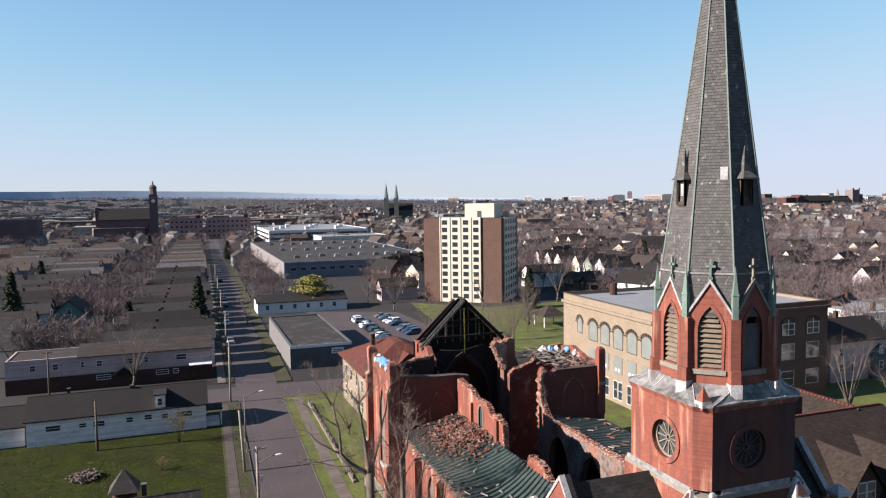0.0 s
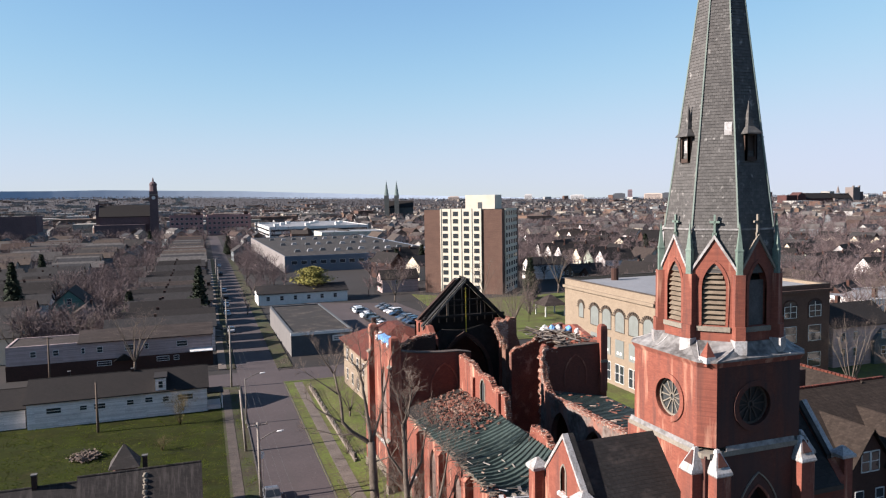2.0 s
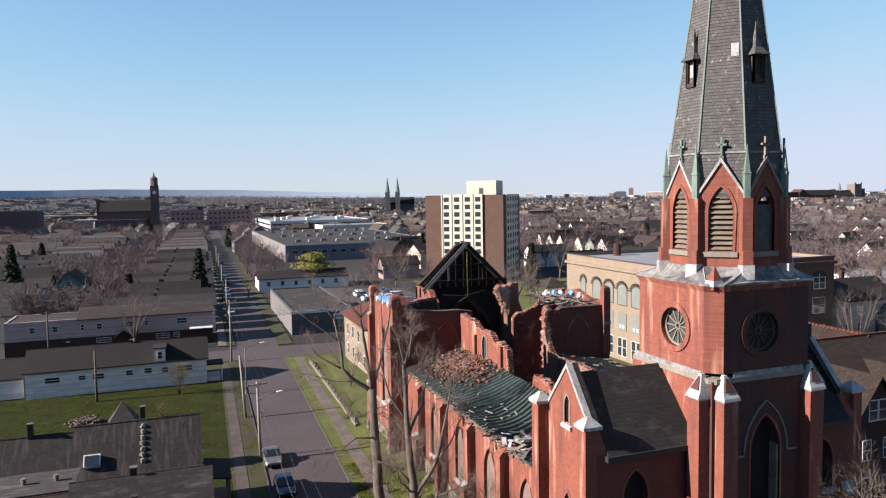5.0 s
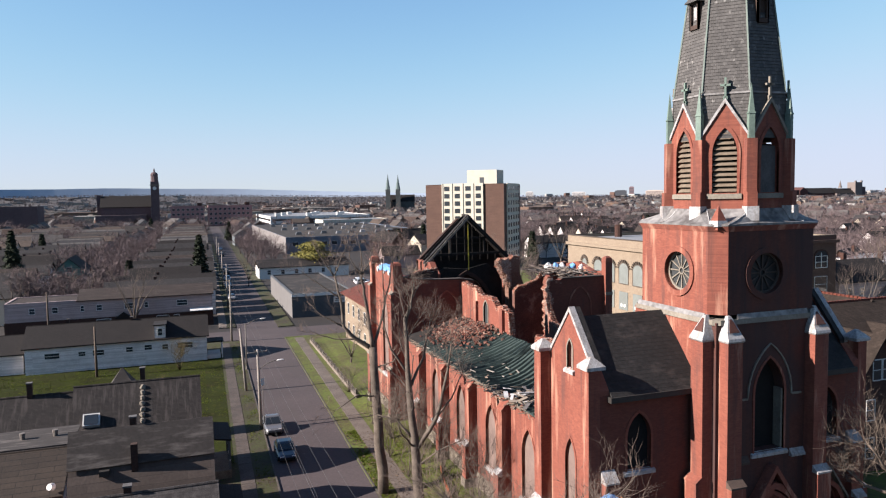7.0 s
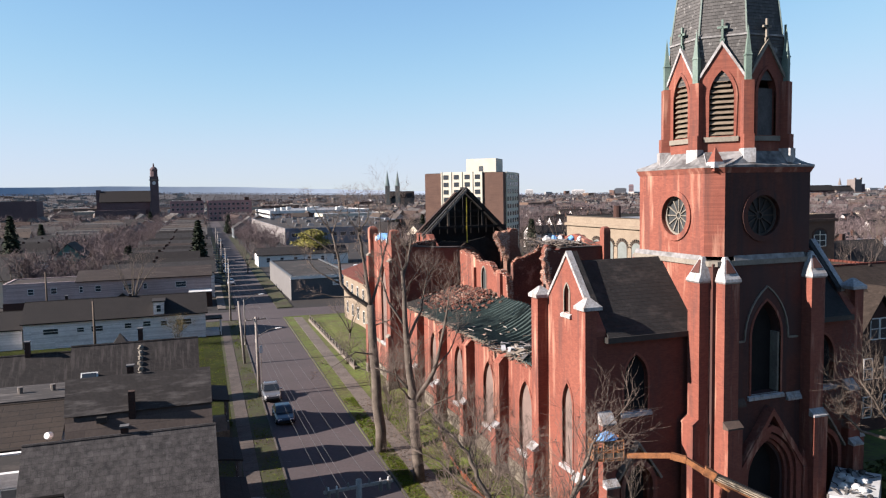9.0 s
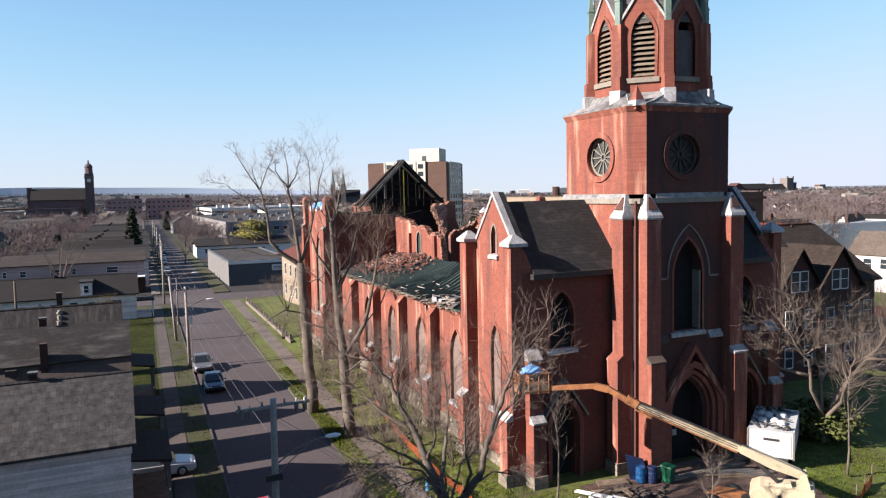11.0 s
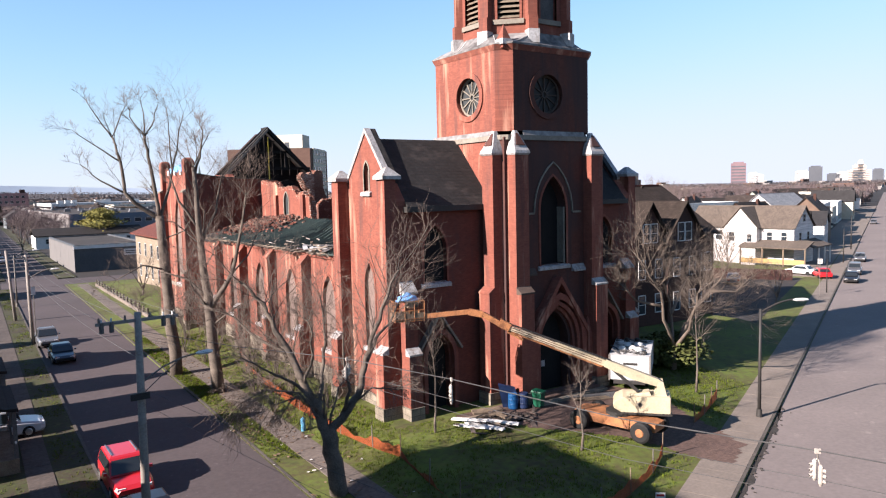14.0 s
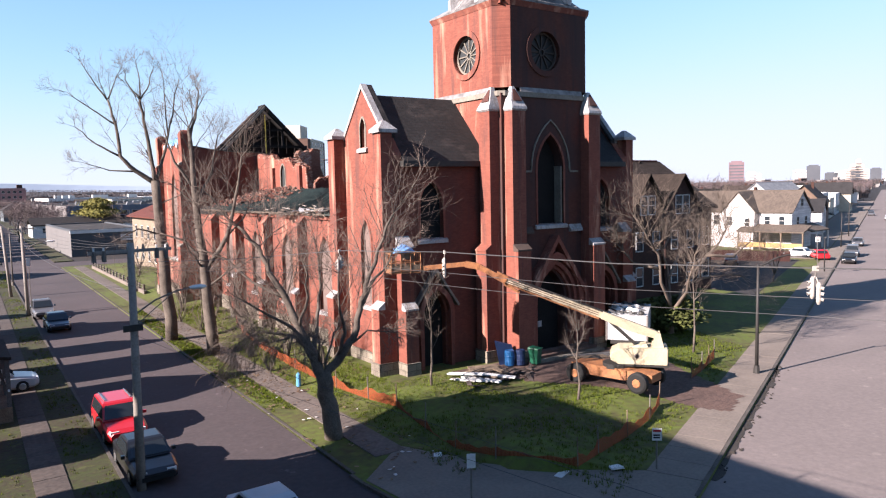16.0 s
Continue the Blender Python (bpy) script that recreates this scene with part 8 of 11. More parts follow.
for col in range(6):
    y = 168.5 + 3 * (col % 3)
    while y < 560:
        k, r, sz = rnd.choice((1, 1, 4, 2, 0, 5, 6, 0)), rnd.choice((0, 1, 1, 2, 3, 5, 5)), rnd.choice((3, 4, 3, 1))
        xx = left_kerb(y) - 14.5 if col == 0 else -46 - 34 * (col - 1) + rnd.uniform(-3, 3)
        if not (-40 < xx < -16 and 200 < y < 236):
            if y < 330 and col < 4:
                city_house(k, r, sz, pose(xx, y, 0, 0, 0, 90 + rnd.uniform(-2, 2)))
            else:
                house_into(west_rows, xx, y, 7.8, rnd.uniform(15, 21), 4.9, 7.2, 90 + rnd.uniform(-2, 2))
            placed.append((xx, y, 7))
            if rnd.random() < 0.35 and y < 330 and col < 4:
                city_house(rnd.choice((0, 1, 4)), rnd.choice((0, 1, 2)), 0, pose(xx - 19 + rnd.uniform(-1, 1), y, 0, 0, 0, rnd.choice((0, 90))))
                placed.append((xx - 19, y, 6))
        y += 9.4 + rnd.uniform(0.4, 3.2)
tagged(part("west_houses", west_rows, [FARWALL, FARROOF, GLASS]), "rows of small houses along the far side streets", "houses", kind="stuff")
n_near = len(placed)
# gabled rows facing west beyond the apartment tower
for x, y, k, r, sz in ((155, 301, 0, 0, 5), (155.5, 292, 0, 0, 5), (156, 283, 0, 3, 5), (157.5, 270, 5, 0, 5), (158, 261.5, 3, 0, 5), (158.5, 253, 0, 3, 5),
                       (222, 404, 5, 2, 5), (225, 395, 0, 2, 5), (232, 386, 4, 2, 5), (278, 516, 0, 2, 2), (283, 505, 4, 2, 2), (292, 497, 0, 0, 2), (236, 377, 0, 0, 2),
                       (231, 210, 3, 0, 2), (300, 292, 0, 1, 1), (322, 276, 5, 2, 2), (328, 268, 5, 0, 2), (338, 262, 0, 1, 1), (188, 268, 0, 1, 2), (200, 300, 1, 0, 2), (196, 246, 0, 0, 5), (198, 236, 5, 2, 5)):
    city_house(k, r, sz, pose(x + 7, y, 0, 0, 0, -90 + rnd.uniform(-2, 2)))
    placed.append((x + 7, y, 7))
hall = gable_house("dark red brick hall with arched windows and black roof", 0, 24, 0, 14, 8.6, 13.6, "x", DARK_BRICK, SHINGLE_D, m=pose(222, 312, 0, 0, 0, -20), wins=[("s", 4 + 3.4 * q, 5.2, 1.6, 3.0) for q in range(6)])
placed.append((232, 312, 16))
# streets of houses east of the apartment tower
for _ in range(2500):
    dist = 180 + 300 * rnd.random()
    ang = radians(rnd.uniform(14, 66))
    x, y = dist * math.sin(ang), dist * math.cos(ang)
    if len(placed) > n_near + 150 or not free(x, y, 4) or not clear(x, y, 6.4):
        continue
    city_house(rnd.choice((0, 0, 0, 1, 2, 3, 4, 5, 5, 6)), rnd.choice((0, 1, 2, 3, 0)), rnd.choice((0, 1, 2, 5, 5)), pose(x, y, 0, 0, 0, rnd.choice((-90, -90, 0, -67, 23)) + rnd.uniform(-3, 3)))
    placed.append((x, y, 6.2))
roofs = B()
cnt = 0
for _ in range(14000):
    dist = 400 + 2500 * rnd.random() ** 1.5
    ang = radians(rnd.uniform(-16, 72))
    x, y = dist * math.sin(ang), dist * math.cos(ang)
    if cnt > 1500 or not free(x, y, 3) or not clear(x, y, 6.5):
        continue
    w, l, e_ = rnd.uniform(7, 9), rnd.uniform(10, 16), rnd.uniform(4.5, 6.2)
    house_into(roofs, x, y, w, l, e_, e_ + rnd.uniform(2, 3.6), rnd.choice((0, 90, 180, 23, 113, 203)) + rnd.uniform(-4, 4), dist < 800)
    placed.append((x, y, 6.5))
    cnt += 1
tagged(part("city_houses", roofs, [FARWALL, FARROOF, GLASS]), "hundreds of small houses of the far city", "houses", kind="stuff")
blocks = B()
for _ in range(1100):
    dist = 700 + 3700 * rnd.random()
    ang = radians(rnd.uniform(-14, 66))
    x, y = dist * math.sin(ang), dist * math.cos(ang)
    if not free(x, y, 30) or (ang > 0.2 and rnd.random() < 0.88):
        continue
    w, l, h = rnd.uniform(12, 60), rnd.uniform(15, 50), rnd.uniform(4, 11)
    z_ = smooth(1700, 4700, dist) ** 1.5 * (50 if ang < 0 else 20)
    blocks.box(x - w / 2, x + w / 2, y - l / 2, y + l / 2, -0.2, z_ + h)
tagged(part("city_blocks", blocks, FARWALL), "flat roofed sheds and offices of the far city", "buildings", kind="stuff")

# landmarks in the distance
fac = flat_block("factory", "long flat roofed factory with white end wall", "factory", 42, 116, 326, 498, 7.0, mat("grey blue cladding", (0.20, 0.25, 0.32), (0.15, 0.19, 0.25), 0.2, 0.7), FLAT_ROOF, parapet=0.3)
part("west_wall", B().box(41.8, 42, 326, 498, -0.2, 7.3), mat("pale dusty wall", (0.36, 0.33, 0.32), (0.27, 0.245, 0.235), 0.2, 0.9, contrast=0.8), fac, "pale dusty end wall")
for k in range(30):
    x, y = (50 + (k % 10) * 6.6, 352 + (k // 10) * 52 + (k % 3) * 2.5)
    part("roof_unit", B().hexa([(x, y, 7.0), (x + 3.0, y, 7.0), (x + 3.0, y + 2.4, 7.0), (x, y + 2.4, 7.0)], [(x + 0.5, y + 0.3, 8.3), (x + 2.6, y + 0.3, 8.3), (x + 2.6, y + 2.1, 8.3), (x + 0.5, y + 2.1, 8.3)]), PALE_ROOF if k % 2 else GREY_P, fac)
for k in range(16):
    small_window(fac, (0, 326, 0), XU, YN, 46 + k * 4.4, 4.2, 2.6, 1.6)
flat_block("warehouse", "pale yellow warehouse with white roof", "warehouse", 92, 140, 512, 545, 8.5, CREAM, PALE_ROOF, parapet=0.3)
wf = flat_block("office_building", "white two storey office with dark window bands", "office", 66, 150, 610, 740, 9.5, WHITE_P, PALE_ROOF, parapet=0.4)
for z in (3.0, 6.8):
    part("window_band", B().box(67, 149, 609.9, 610.0, z - 0.8, z + 0.8), GLASS, wf)
    part("window_band", B().box(65.9, 66.0, 612, 738, z - 0.8, z + 0.8), GLASS, wf)
for k in range(8):
    part("roof_unit", B().box(72 + k * 9, 76 + k * 9, 625 + (k * 31) % 90, 631 + (k * 31) % 90, 9.5, 12.0), WHITE_P, wf)
MAROON = mat("maroon brick", (0.14, 0.0595, 0.0525), (0.105, 0.0455, 0.0406), 0.1, 0.9)
for x0_, x1_ in ((-13.0, 16.5), (20.0, 60.0)):
    hs = flat_block("brick_block", "four storey maroon brick block with window rows", "building", x0_, x1_, 712, 735, 18.5, mat("dusty plum brick", (0.30, 0.165, 0.16), (0.23, 0.125, 0.12), 0.1, 0.9, tone=1.1), FLAT_ROOF, parapet=0.6)
    for fl in range(4):
        for k in range(int((x1_ - x0_) / 4.2)):
            small_window(hs, (0, 712, 0), XU, YN, x0_ + 2.4 + k * 4.2, 2.6 + fl * 4.4, 2.2, 2.0)
    part("stair_head", B().box(x1_ - 6, x1_ - 2, 716, 722, 18.5, 22.0), DARK_BRICK, hs)
# brick colour lightened and purpled to stand in for distance haze
UMBER = mat("umber brick with haze tint", (0.13, 0.09, 0.095), (0.095, 0.067, 0.072), 0.1, 0.95, tone=0.9)
fc = thing("far_church", "dark brick church with a domed clock tower", "church")
part("nave", B().box(-72, -30, 716, 740, -0.2, 19.5), UMBER, fc)
part("roof", B().gable(-72, -30, 716, 740, 19.5, 29.0, "x", 0.8, 0.5), SHINGLE_D, fc)
part("aisle", B().box(-76, -34, 708, 716, -0.2, 12.0), UMBER, fc)
ft_ = part("tower", B().box(-29.2, -22.2, 708, 716.5, -0.2, 42.0), UMBER, fc)
part("cornice", B().box(-29.7, -21.7, 707.5, 717.0, 38.5, 39.3), STONE, ft_)
part("lantern", B().cone((-25.75, 712.25), 3.3, 42.0, 47.5, 8, r1=3.1), UMBER, ft_)
part("dome", B().rings([[(-25.75 + r * math.cos(t), 712.25 + r * math.sin(t), z) for t in [2 * math.pi * j / 10 for j in range(10)]] for r, z in ((3.4, 47.5), (3.2, 48.8), (2.2, 50.2), (0.8, 51.0), (0.6, 53.0), (0.1, 54.5))]), UMBER, ft_)
part("clock_face", B().tube((-25.75, 708.0, 36.0), (-25.75, 707.8, 36.0), 1.6, n=14), WHITE_P, ft_)
part("rear_turret", B().box(-76, -72.5, 726, 732, 12, 30.5), UMBER, fc)
dk = flat_block("mill", "dark brick mill with a flat roof", "mill", -165, -118, 690, 720, 21.0, UMBER, FLAT_ROOF, parapet=0.5)
part("water_tank", B().box(-162, -156, 694, 700, 21, 27), UMBER, dk)
tw2 = thing("twin_spired_church", "grey stone church with two slender spires", "church", m=pose(311, 1107, 0, 0, 0, -16))
GREYST = mat("grey green stone", (0.12, 0.135, 0.135), (0.0825, 0.0938, 0.0975), 0.2, 0.9)
part("nave", B().box(-4, 34, 4, 24, 0, 17), GREYST, tw2)
part("roof", B().gable(-4, 34, 4, 24, 17, 27, "x", 0.5, 0.4), SHINGLE_D, tw2)
for sx in (-8, 8):
    t_ = part("tower", B().box(sx - 3.7, sx + 3.7, -3.7, 3.7, 0, 36), GREYST, tw2)
    part("spire", B().cone((sx, 0), 3.9, 36, 61 if sx < 0 else 60, 8, turn=0.5), mat("verdigris", (0.20, 0.27, 0.26), (0.15, 0.20, 0.20), 0.2, 0.8), t_)
TEAL = mat("teal green siding", (0.075, 0.17, 0.155), (0.055, 0.13, 0.12), 0.8, 0.8, bump=0.3, pattern="shingle", row=0.14, length=6.0, mortar=0.8, contrast=0.6, tone=1.0)
gable_house("teal green sided house with a dark roof among bare trees", -32.5, -24.0, 206, 219, 6.4, 10.2, "y", TEAL, SHINGLE_D, wins=[("s", -28.2, 7.4, 1.0, 1.3), ("s", -30.4, 4.4, 0.9, 1.4), ("s", -26.0, 4.4, 0.9, 1.4)])
SKY_T = [mat("far pink granite", (0.33, 0.22, 0.24), (0.27, 0.18, 0.20), 0.02, 0.8), mat("far pale concrete", (0.62, 0.60, 0.58), (0.55, 0.53, 0.52), 0.02, 0.8), mat("far dark glass", (0.14, 0.15, 0.17), (0.11, 0.12, 0.14), 0.02, 0.5), mat("far sandstone", (0.55, 0.45, 0.38), (0.47, 0.38, 0.32), 0.02, 0.8)]


def skyline(name, label, a, dist, shapes):
    """Downtown towers: shapes of (sideways, width, height, surface), seen far down the avenue."""
    d = Vector((math.sin(radians(a)), math.cos(radians(a)), 0))
    s = Vector((d.y, -d.x, 0))
    for o, w, h, k in shapes:
        h = h * 0.75
        c = d * dist + s * o
        t = thing(name, label, "tower", "downtown towers", m=pose(c.x, c.y, 0, 0, 0, -a))
        part("shaft", B().box(-w / 2, w / 2, 0, w, -1, h * 0.94), SKY_T[k], t)
        part("crown", B().box(-w * 0.36, w * 0.36, w * 0.1, w * 0.7, h * 0.94, h), SKY_T[k], t)
        for j in range(6):
            part("window_band", B().box(-w * 0.46, w * 0.46, -0.4, 0, h * (0.12 + 0.13 * j), h * (0.17 + 0.13 * j)), SKY_T[2], t)


skyline("office_tower", "tall downtown office tower seen far off", 56.9, 4300, [(0, 78, 172, 0), (75, 50, 90, 1), (108, 38, 78, 1)])
skyline("office_tower", "pale downtown office blocks seen far off", 61.6, 4350, [(-40, 64, 96, 1), (25, 66, 128, 2), (110, 60, 72, 2), (160, 70, 78, 1)])
skyline("office_tower", "stepped stone civic tower seen far off", 64.6, 4350, [(0, 110, 92, 3), (0, 62, 128, 3), (5, 24, 158, 3), (85, 50, 96, 2), (150, 70, 70, 1)])
for a, w, h, k in ((33.5, 60, 50, 2), (34.3, 24, 74, 0), (36.0, 90, 46, 3), (37.2, 70, 50, 2), (39.5, 90, 44, 3), (26.5, 40, 52, 1), (30.3, 70, 44, 1), (20.6, 60, 46, 3), (8.0, 16, 52, 1), (9.0, 16, 52, 1)):
    skyline("far_block", "far block on the horizon", a, 2900 if a > 40 else 3900, [(0, w, h, k)])

GREYST2 = mat("far grey sandstone", (0.30, 0.255, 0.235), (0.24, 0.20, 0.185), 0.1, 0.9)
gh = thing("far_hall", "dark red brick hall with black roof beside a stone church tower", "church")
part("brick_wing", B().box(1412, 1446, 1400, 1430, -0.2, 23), MAROON, gh)
part("brick_gable", B().solid([(1446, 1398, -0.2), (1472, 1398, -0.2), (1472, 1398, 21), (1459, 1398, 30), (1446, 1398, 21)], (0, 30, 0)), MAROON, gh)
part("nave", B().box(1472, 1570, 1402, 1430, -0.2, 14), MAROON, gh)
part("nave_roof", B().gable(1472, 1570, 1402, 1430, 14, 27, "x", 0.8, 0.6), SHINGLE_D, gh)
part("stone_nave", B().box(1566, 1626, 1396, 1424, -0.2, 13), GREYST2, gh)
part("stone_roof", B().gable(1566, 1626, 1396, 1424, 13, 25, "x", 0.8, 0.6), SHINGLE_D, gh)
part("spirelet", B().cone((1592, 1410), 4.5, 27, 47, 8), GREYST2, gh)
tw3 = part("stone_tower", B().box(1626, 1650, 1394, 1418, -0.2, 41), GREYST2, gh)
for x in (1626, 1646):
    part("turret", B().box(x, x + 4, 1393.5, 1397.5, 41, 45), GREYST2, tw3)
part("dark_tower", B().box(1655, 1674, 1405, 1424, -0.2, 29), UMBER, gh)

# the land rises towards the hills
def rise(deg):
    return 4 + 16 * (1 - smooth(14, 34, deg)) + 34 * (1 - smooth(-6, 20, deg))


def slope_h(x, y):
    return smooth(1700, 4700, math.hypot(x, y)) ** 1.5 * rise(math.degrees(math.atan2(x, y)))


b = B()
rows = []
for i in range(13):
    r_ = 1650 + i * 255
    rows.append([(r_ * math.sin(radians(-24 + 2 * k)), r_ * math.cos(radians(-24 + 2 * k)), slope_h(r_ * math.sin(radians(-24 + 2 * k)), r_ * math.cos(radians(-24 + 2 * k))) - 0.1) for k in range(53)])
b.rings(rows, cap=False, wrap=False)
b.f = [tuple(reversed(f)) for f in b.f]
# land colour lightened towards mauve grey to stand in for distance haze
structure("ground_slope", b, mat("far wooded land with haze tint", (0.095, 0.082, 0.085), (0.05, 0.045, 0.048), 0.006, 1.0, fine=8, contrast=0.6), "wooded land rising towards the hills", "ground")


# far bare trees: round crowns of fine branches
def far_trees(n, dist_of, name, label, hmin, hmax, slivers, width, seed, mat_, spread=(-17, 74), ok=free):
    rs = np.random.RandomState(seed)
    V, F, i0 = [], [], 0
    made, tries = 0, 0
    while made < n and tries < n * 8:
        tries += 1
        dist = dist_of(rs)
        ang = radians(rs.uniform(*spread))
        x, y = dist * math.sin(ang), dist * math.cos(ang)
        if not ok(x, y, -1):
            continue
        h = rs.uniform(hmin, hmax)
        z0 = slope_h(x, y) if dist > 1650 else 0.0
        made += 1
        k = slivers
        az, el = rs.rand(k) * 2 * math.pi, np.arcsin(rs.uniform(-0.55, 1.0, k))
        rad = (0.55 + 0.5 * rs.rand(k)) * (0.85 + 0.3 * np.sin(3 * az + made))
        wide = h * rs.uniform(0.30, 0.44)
        tip = np.stack([x + wide * rad * np.cos(el) * np.cos(az), y + wide * rad * np.cos(el) * np.sin(az), z0 + h * (0.60 + 0.40 * rad * np.sin(el))], 1)
        root = np.array([x, y, z0 + h * 0.34])
        base = root + (tip - root) * rs.uniform(0.2, 0.75, k)[:, None] + rs.normal(0, 0.06 * h, (k, 3))
        mid = base + (tip - base) * 0.4
        wv = width * (0.5 + 1.0 * rs.rand(k))[:, None] * np.stack([np.cos(az + 1.57), np.sin(az + 1.57), rs.rand(k) * 0.8], 1)
        V.append(np.concatenate([base, mid + wv, tip, mid - wv * 0.3]))
        idx = np.arange(k)
        F.append(np.stack([i0 + idx, i0 + k + idx, i0 + 2 * k + idx, i0 + 3 * k + idx], 1))
        i0 += 4 * k
        V.append(np.array([[x - 0.17, y, z0 - 0.2], [x + 0.17, y, z0 - 0.2], [x + 0.06, y, z0 + h * 0.6], [x - 0.06, y, z0 + h * 0.6]]))
        F.append(np.array([[i0, i0 + 1, i0 + 2, i0 + 3]]))
        i0 += 4
    V, F = np.concatenate(V), np.concatenate(F)
    me = bpy.data.meshes.new(name)
    me.from_pydata(V.tolist(), [], F.tolist())
    me.materials.append(mat_)
    return tagged(new(name, me), label, "trees", kind="stuff")


def branch_pattern(seed, limbs, subs, twigs):
    """Thin quads of one branching crown of height 1, as an array of (n, 4, 3)."""
    rs = np.random.RandomState(seed)
    out = []

    def bar(p, q, r0, r1):
        d = q - p
        s_ = np.cross(d, rs.normal(0, 1, 3))
        s_ /= np.linalg.norm(s_) + 1e-9
        out.append([p - s_ * r0, p + s_ * r0, q + s_ * r1, q - s_ * r1])

    def turn(d, amount):
        v = d / np.linalg.norm(d) + rs.normal(0, amount, 3)
        return v / np.linalg.norm(v)

    fork = np.array([rs.normal(0, 0.01), rs.normal(0, 0.01), rs.uniform(0.22, 0.32)])
    base = np.array([0, 0, -0.02])
    bar(base, fork, 0.017, 0.013)
    bar(base, fork, 0.017, 0.013)
    for a in range(limbs):
        th = 6.283 * (a + rs.rand() * 0.7) / limbs
        d = turn(np.array([math.cos(th) * rs.uniform(0.35, 0.8), math.sin(th) * rs.uniform(0.35, 0.8), 1.0]), 0.1)
        p = fork
        length = rs.uniform(0.42, 0.62)
        pts = [p]
        for k in range(4):
            d = turn(d + np.array([0, 0, 0.06]), 0.13)
            q = p + d * length / 4
            bar(p, q, 0.009 * (1 - k * 0.2), 0.009 * (0.8 - k * 0.2))
            p = q
            pts.append(p)
        for k in range(subs):
            t = rs.uniform(0.8, 4.0)
            i0 = min(3, int(t))
            p0 = pts[i0] + (pts[i0 + 1] - pts[i0]) * (t - i0)
            d1 = turn(pts[i0 + 1] - pts[i0], 0.65)
            l1 = rs.uniform(0.10, 0.22)
            m = p0 + d1 * l1 * 0.5
            e = m + turn(d1 + np.array([0, 0, 0.1]), 0.25) * l1 * 0.5
            bar(p0, m, 0.0036, 0.003)
            bar(m, e, 0.003, 0.0022)
            for _ in range(twigs):
                u = rs.rand()
                p1 = p0 + (e - p0) * u
                q1 = p1 + turn(d1, 0.7) * rs.uniform(0.04, 0.11)
                bar(p1, q1, 0.0022, 0.0012)
    return np.array(out)


def wood(name, label, spots, seed, mat_, patterns, hmin, hmax, thick=1.0):
    """Many bare trees of a few branching patterns, each turned and sized differently, as one mesh."""
    rs = np.random.RandomState(seed)
    V = []
    for x, y, z in spots:
        P = patterns[rs.randint(len(patterns))]
        h, wd, a = rs.uniform(hmin, hmax), rs.uniform(0.9, 1.35), rs.rand() * 6.283
        ca, sa = math.cos(a), math.sin(a)
        mid = P.mean(1, keepdims=True)
        Q = mid + (P - mid) * np.array([thick, thick, 1.0])
        X = np.stack([(Q[..., 0] * ca - Q[..., 1] * sa) * h * wd + x, (Q[..., 0] * sa + Q[..., 1] * ca) * h * wd + y, Q[..., 2] * h + z], -1)
        V.append(X.reshape(-1, 3))
    V = np.concatenate(V)
    n = len(V)
    me = bpy.data.meshes.new(name)
    me.vertices.add(n)
    me.vertices.foreach_set("co", V.astype(np.float32).ravel())
    me.loops.add(n)
    me.loops.foreach_set("vertex_index", np.arange(n, dtype=np.int32))
    me.polygons.add(n // 4)
    me.polygons.foreach_set("loop_start", np.arange(0, n, 4, dtype=np.int32))
    me.update(calc_edges=True)
    me.materials.append(mat_)
    return tagged(new(name, me), label, "trees", kind="stuff")


def spots_in(n, seed, pick, gap=3.5):
    """Places for trees between the houses."""
    r = random.Random(seed)
    out, tries = [], 0
    while len(out) < n and tries < n * 30:
        tries += 1
        x, y = pick(r)
        if (x < 90 or (Vector((x, y, 0)) - AV0).dot(NM) > 40) and free(x, y, -1) and clear(x, y, gap - 6.2 + 5.0):
            out.append((x, y, slope_h(x, y) if math.hypot(x, y) > 1650 else 0.0))
    return out


def fan(lo, hi, d0, d1):
    def pick(r):
        d, a = r.uniform(d0, d1), radians(r.uniform(lo, hi))
        return d * math.sin(a), d * math.cos(a)
    return pick


FARTWIG = mat("far bare branches", (0.205, 0.152, 0.15), (0.115, 0.088, 0.09), 0.02, 0.95, island=0.4, tone=0.72)
NEAR_WOOD = [branch_pattern(600 + q, 8, 9, 6) for q in range(5)]
FAR_WOOD = [branch_pattern(620 + q, 7, 6, 4) for q in range(4)]
wood("bare_yard_trees", "bare brown trees in the yards between the house rows", spots_in(230, 71, lambda r: (r.choice((-25, -25, -63, -97, -131)) + r.gauss(0, 8.0), r.choice((r.uniform(166, 540), r.uniform(166, 290)))), 3.0), 7, FARTWIG, NEAR_WOOD, 7, 13)
wood("bare_street_trees", "bare brown trees along the far side street and park", spots_in(60, 72, lambda r: (r.uniform(18, 34), r.uniform(240, 520))) + spots_in(46, 73, fan(14, 30, 250, 330)) + [(58 + 4 * q, 236 + 7 * (q % 3), 0.0) for q in range(7)] + [(84 + 5 * q, 168 + 9 * (q % 3), 0.0) for q in range(8)], 17, FARTWIG, NEAR_WOOD, 7, 12)
wood("bare_woods_east", "dense bare brown trees round the eastern houses", [q for q in spots_in(480, 74, fan(25, 74, 175, 430), 2.6) if not (27.5 < math.degrees(math.atan2(q[0], q[1])) < 36 and math.hypot(q[0], q[1]) < 350 and (q[0] * 7 + q[1] * 3) % 5 > 1)], 18, FARTWIG, NEAR_WOOD, 9, 15)
wood("bare_woods_middle", "bare brown trees over the town", spots_in(1300, 75, fan(-17, 74, 400, 800), 3.0), 19, FARTWIG, FAR_WOOD, 8, 13, 1.4)
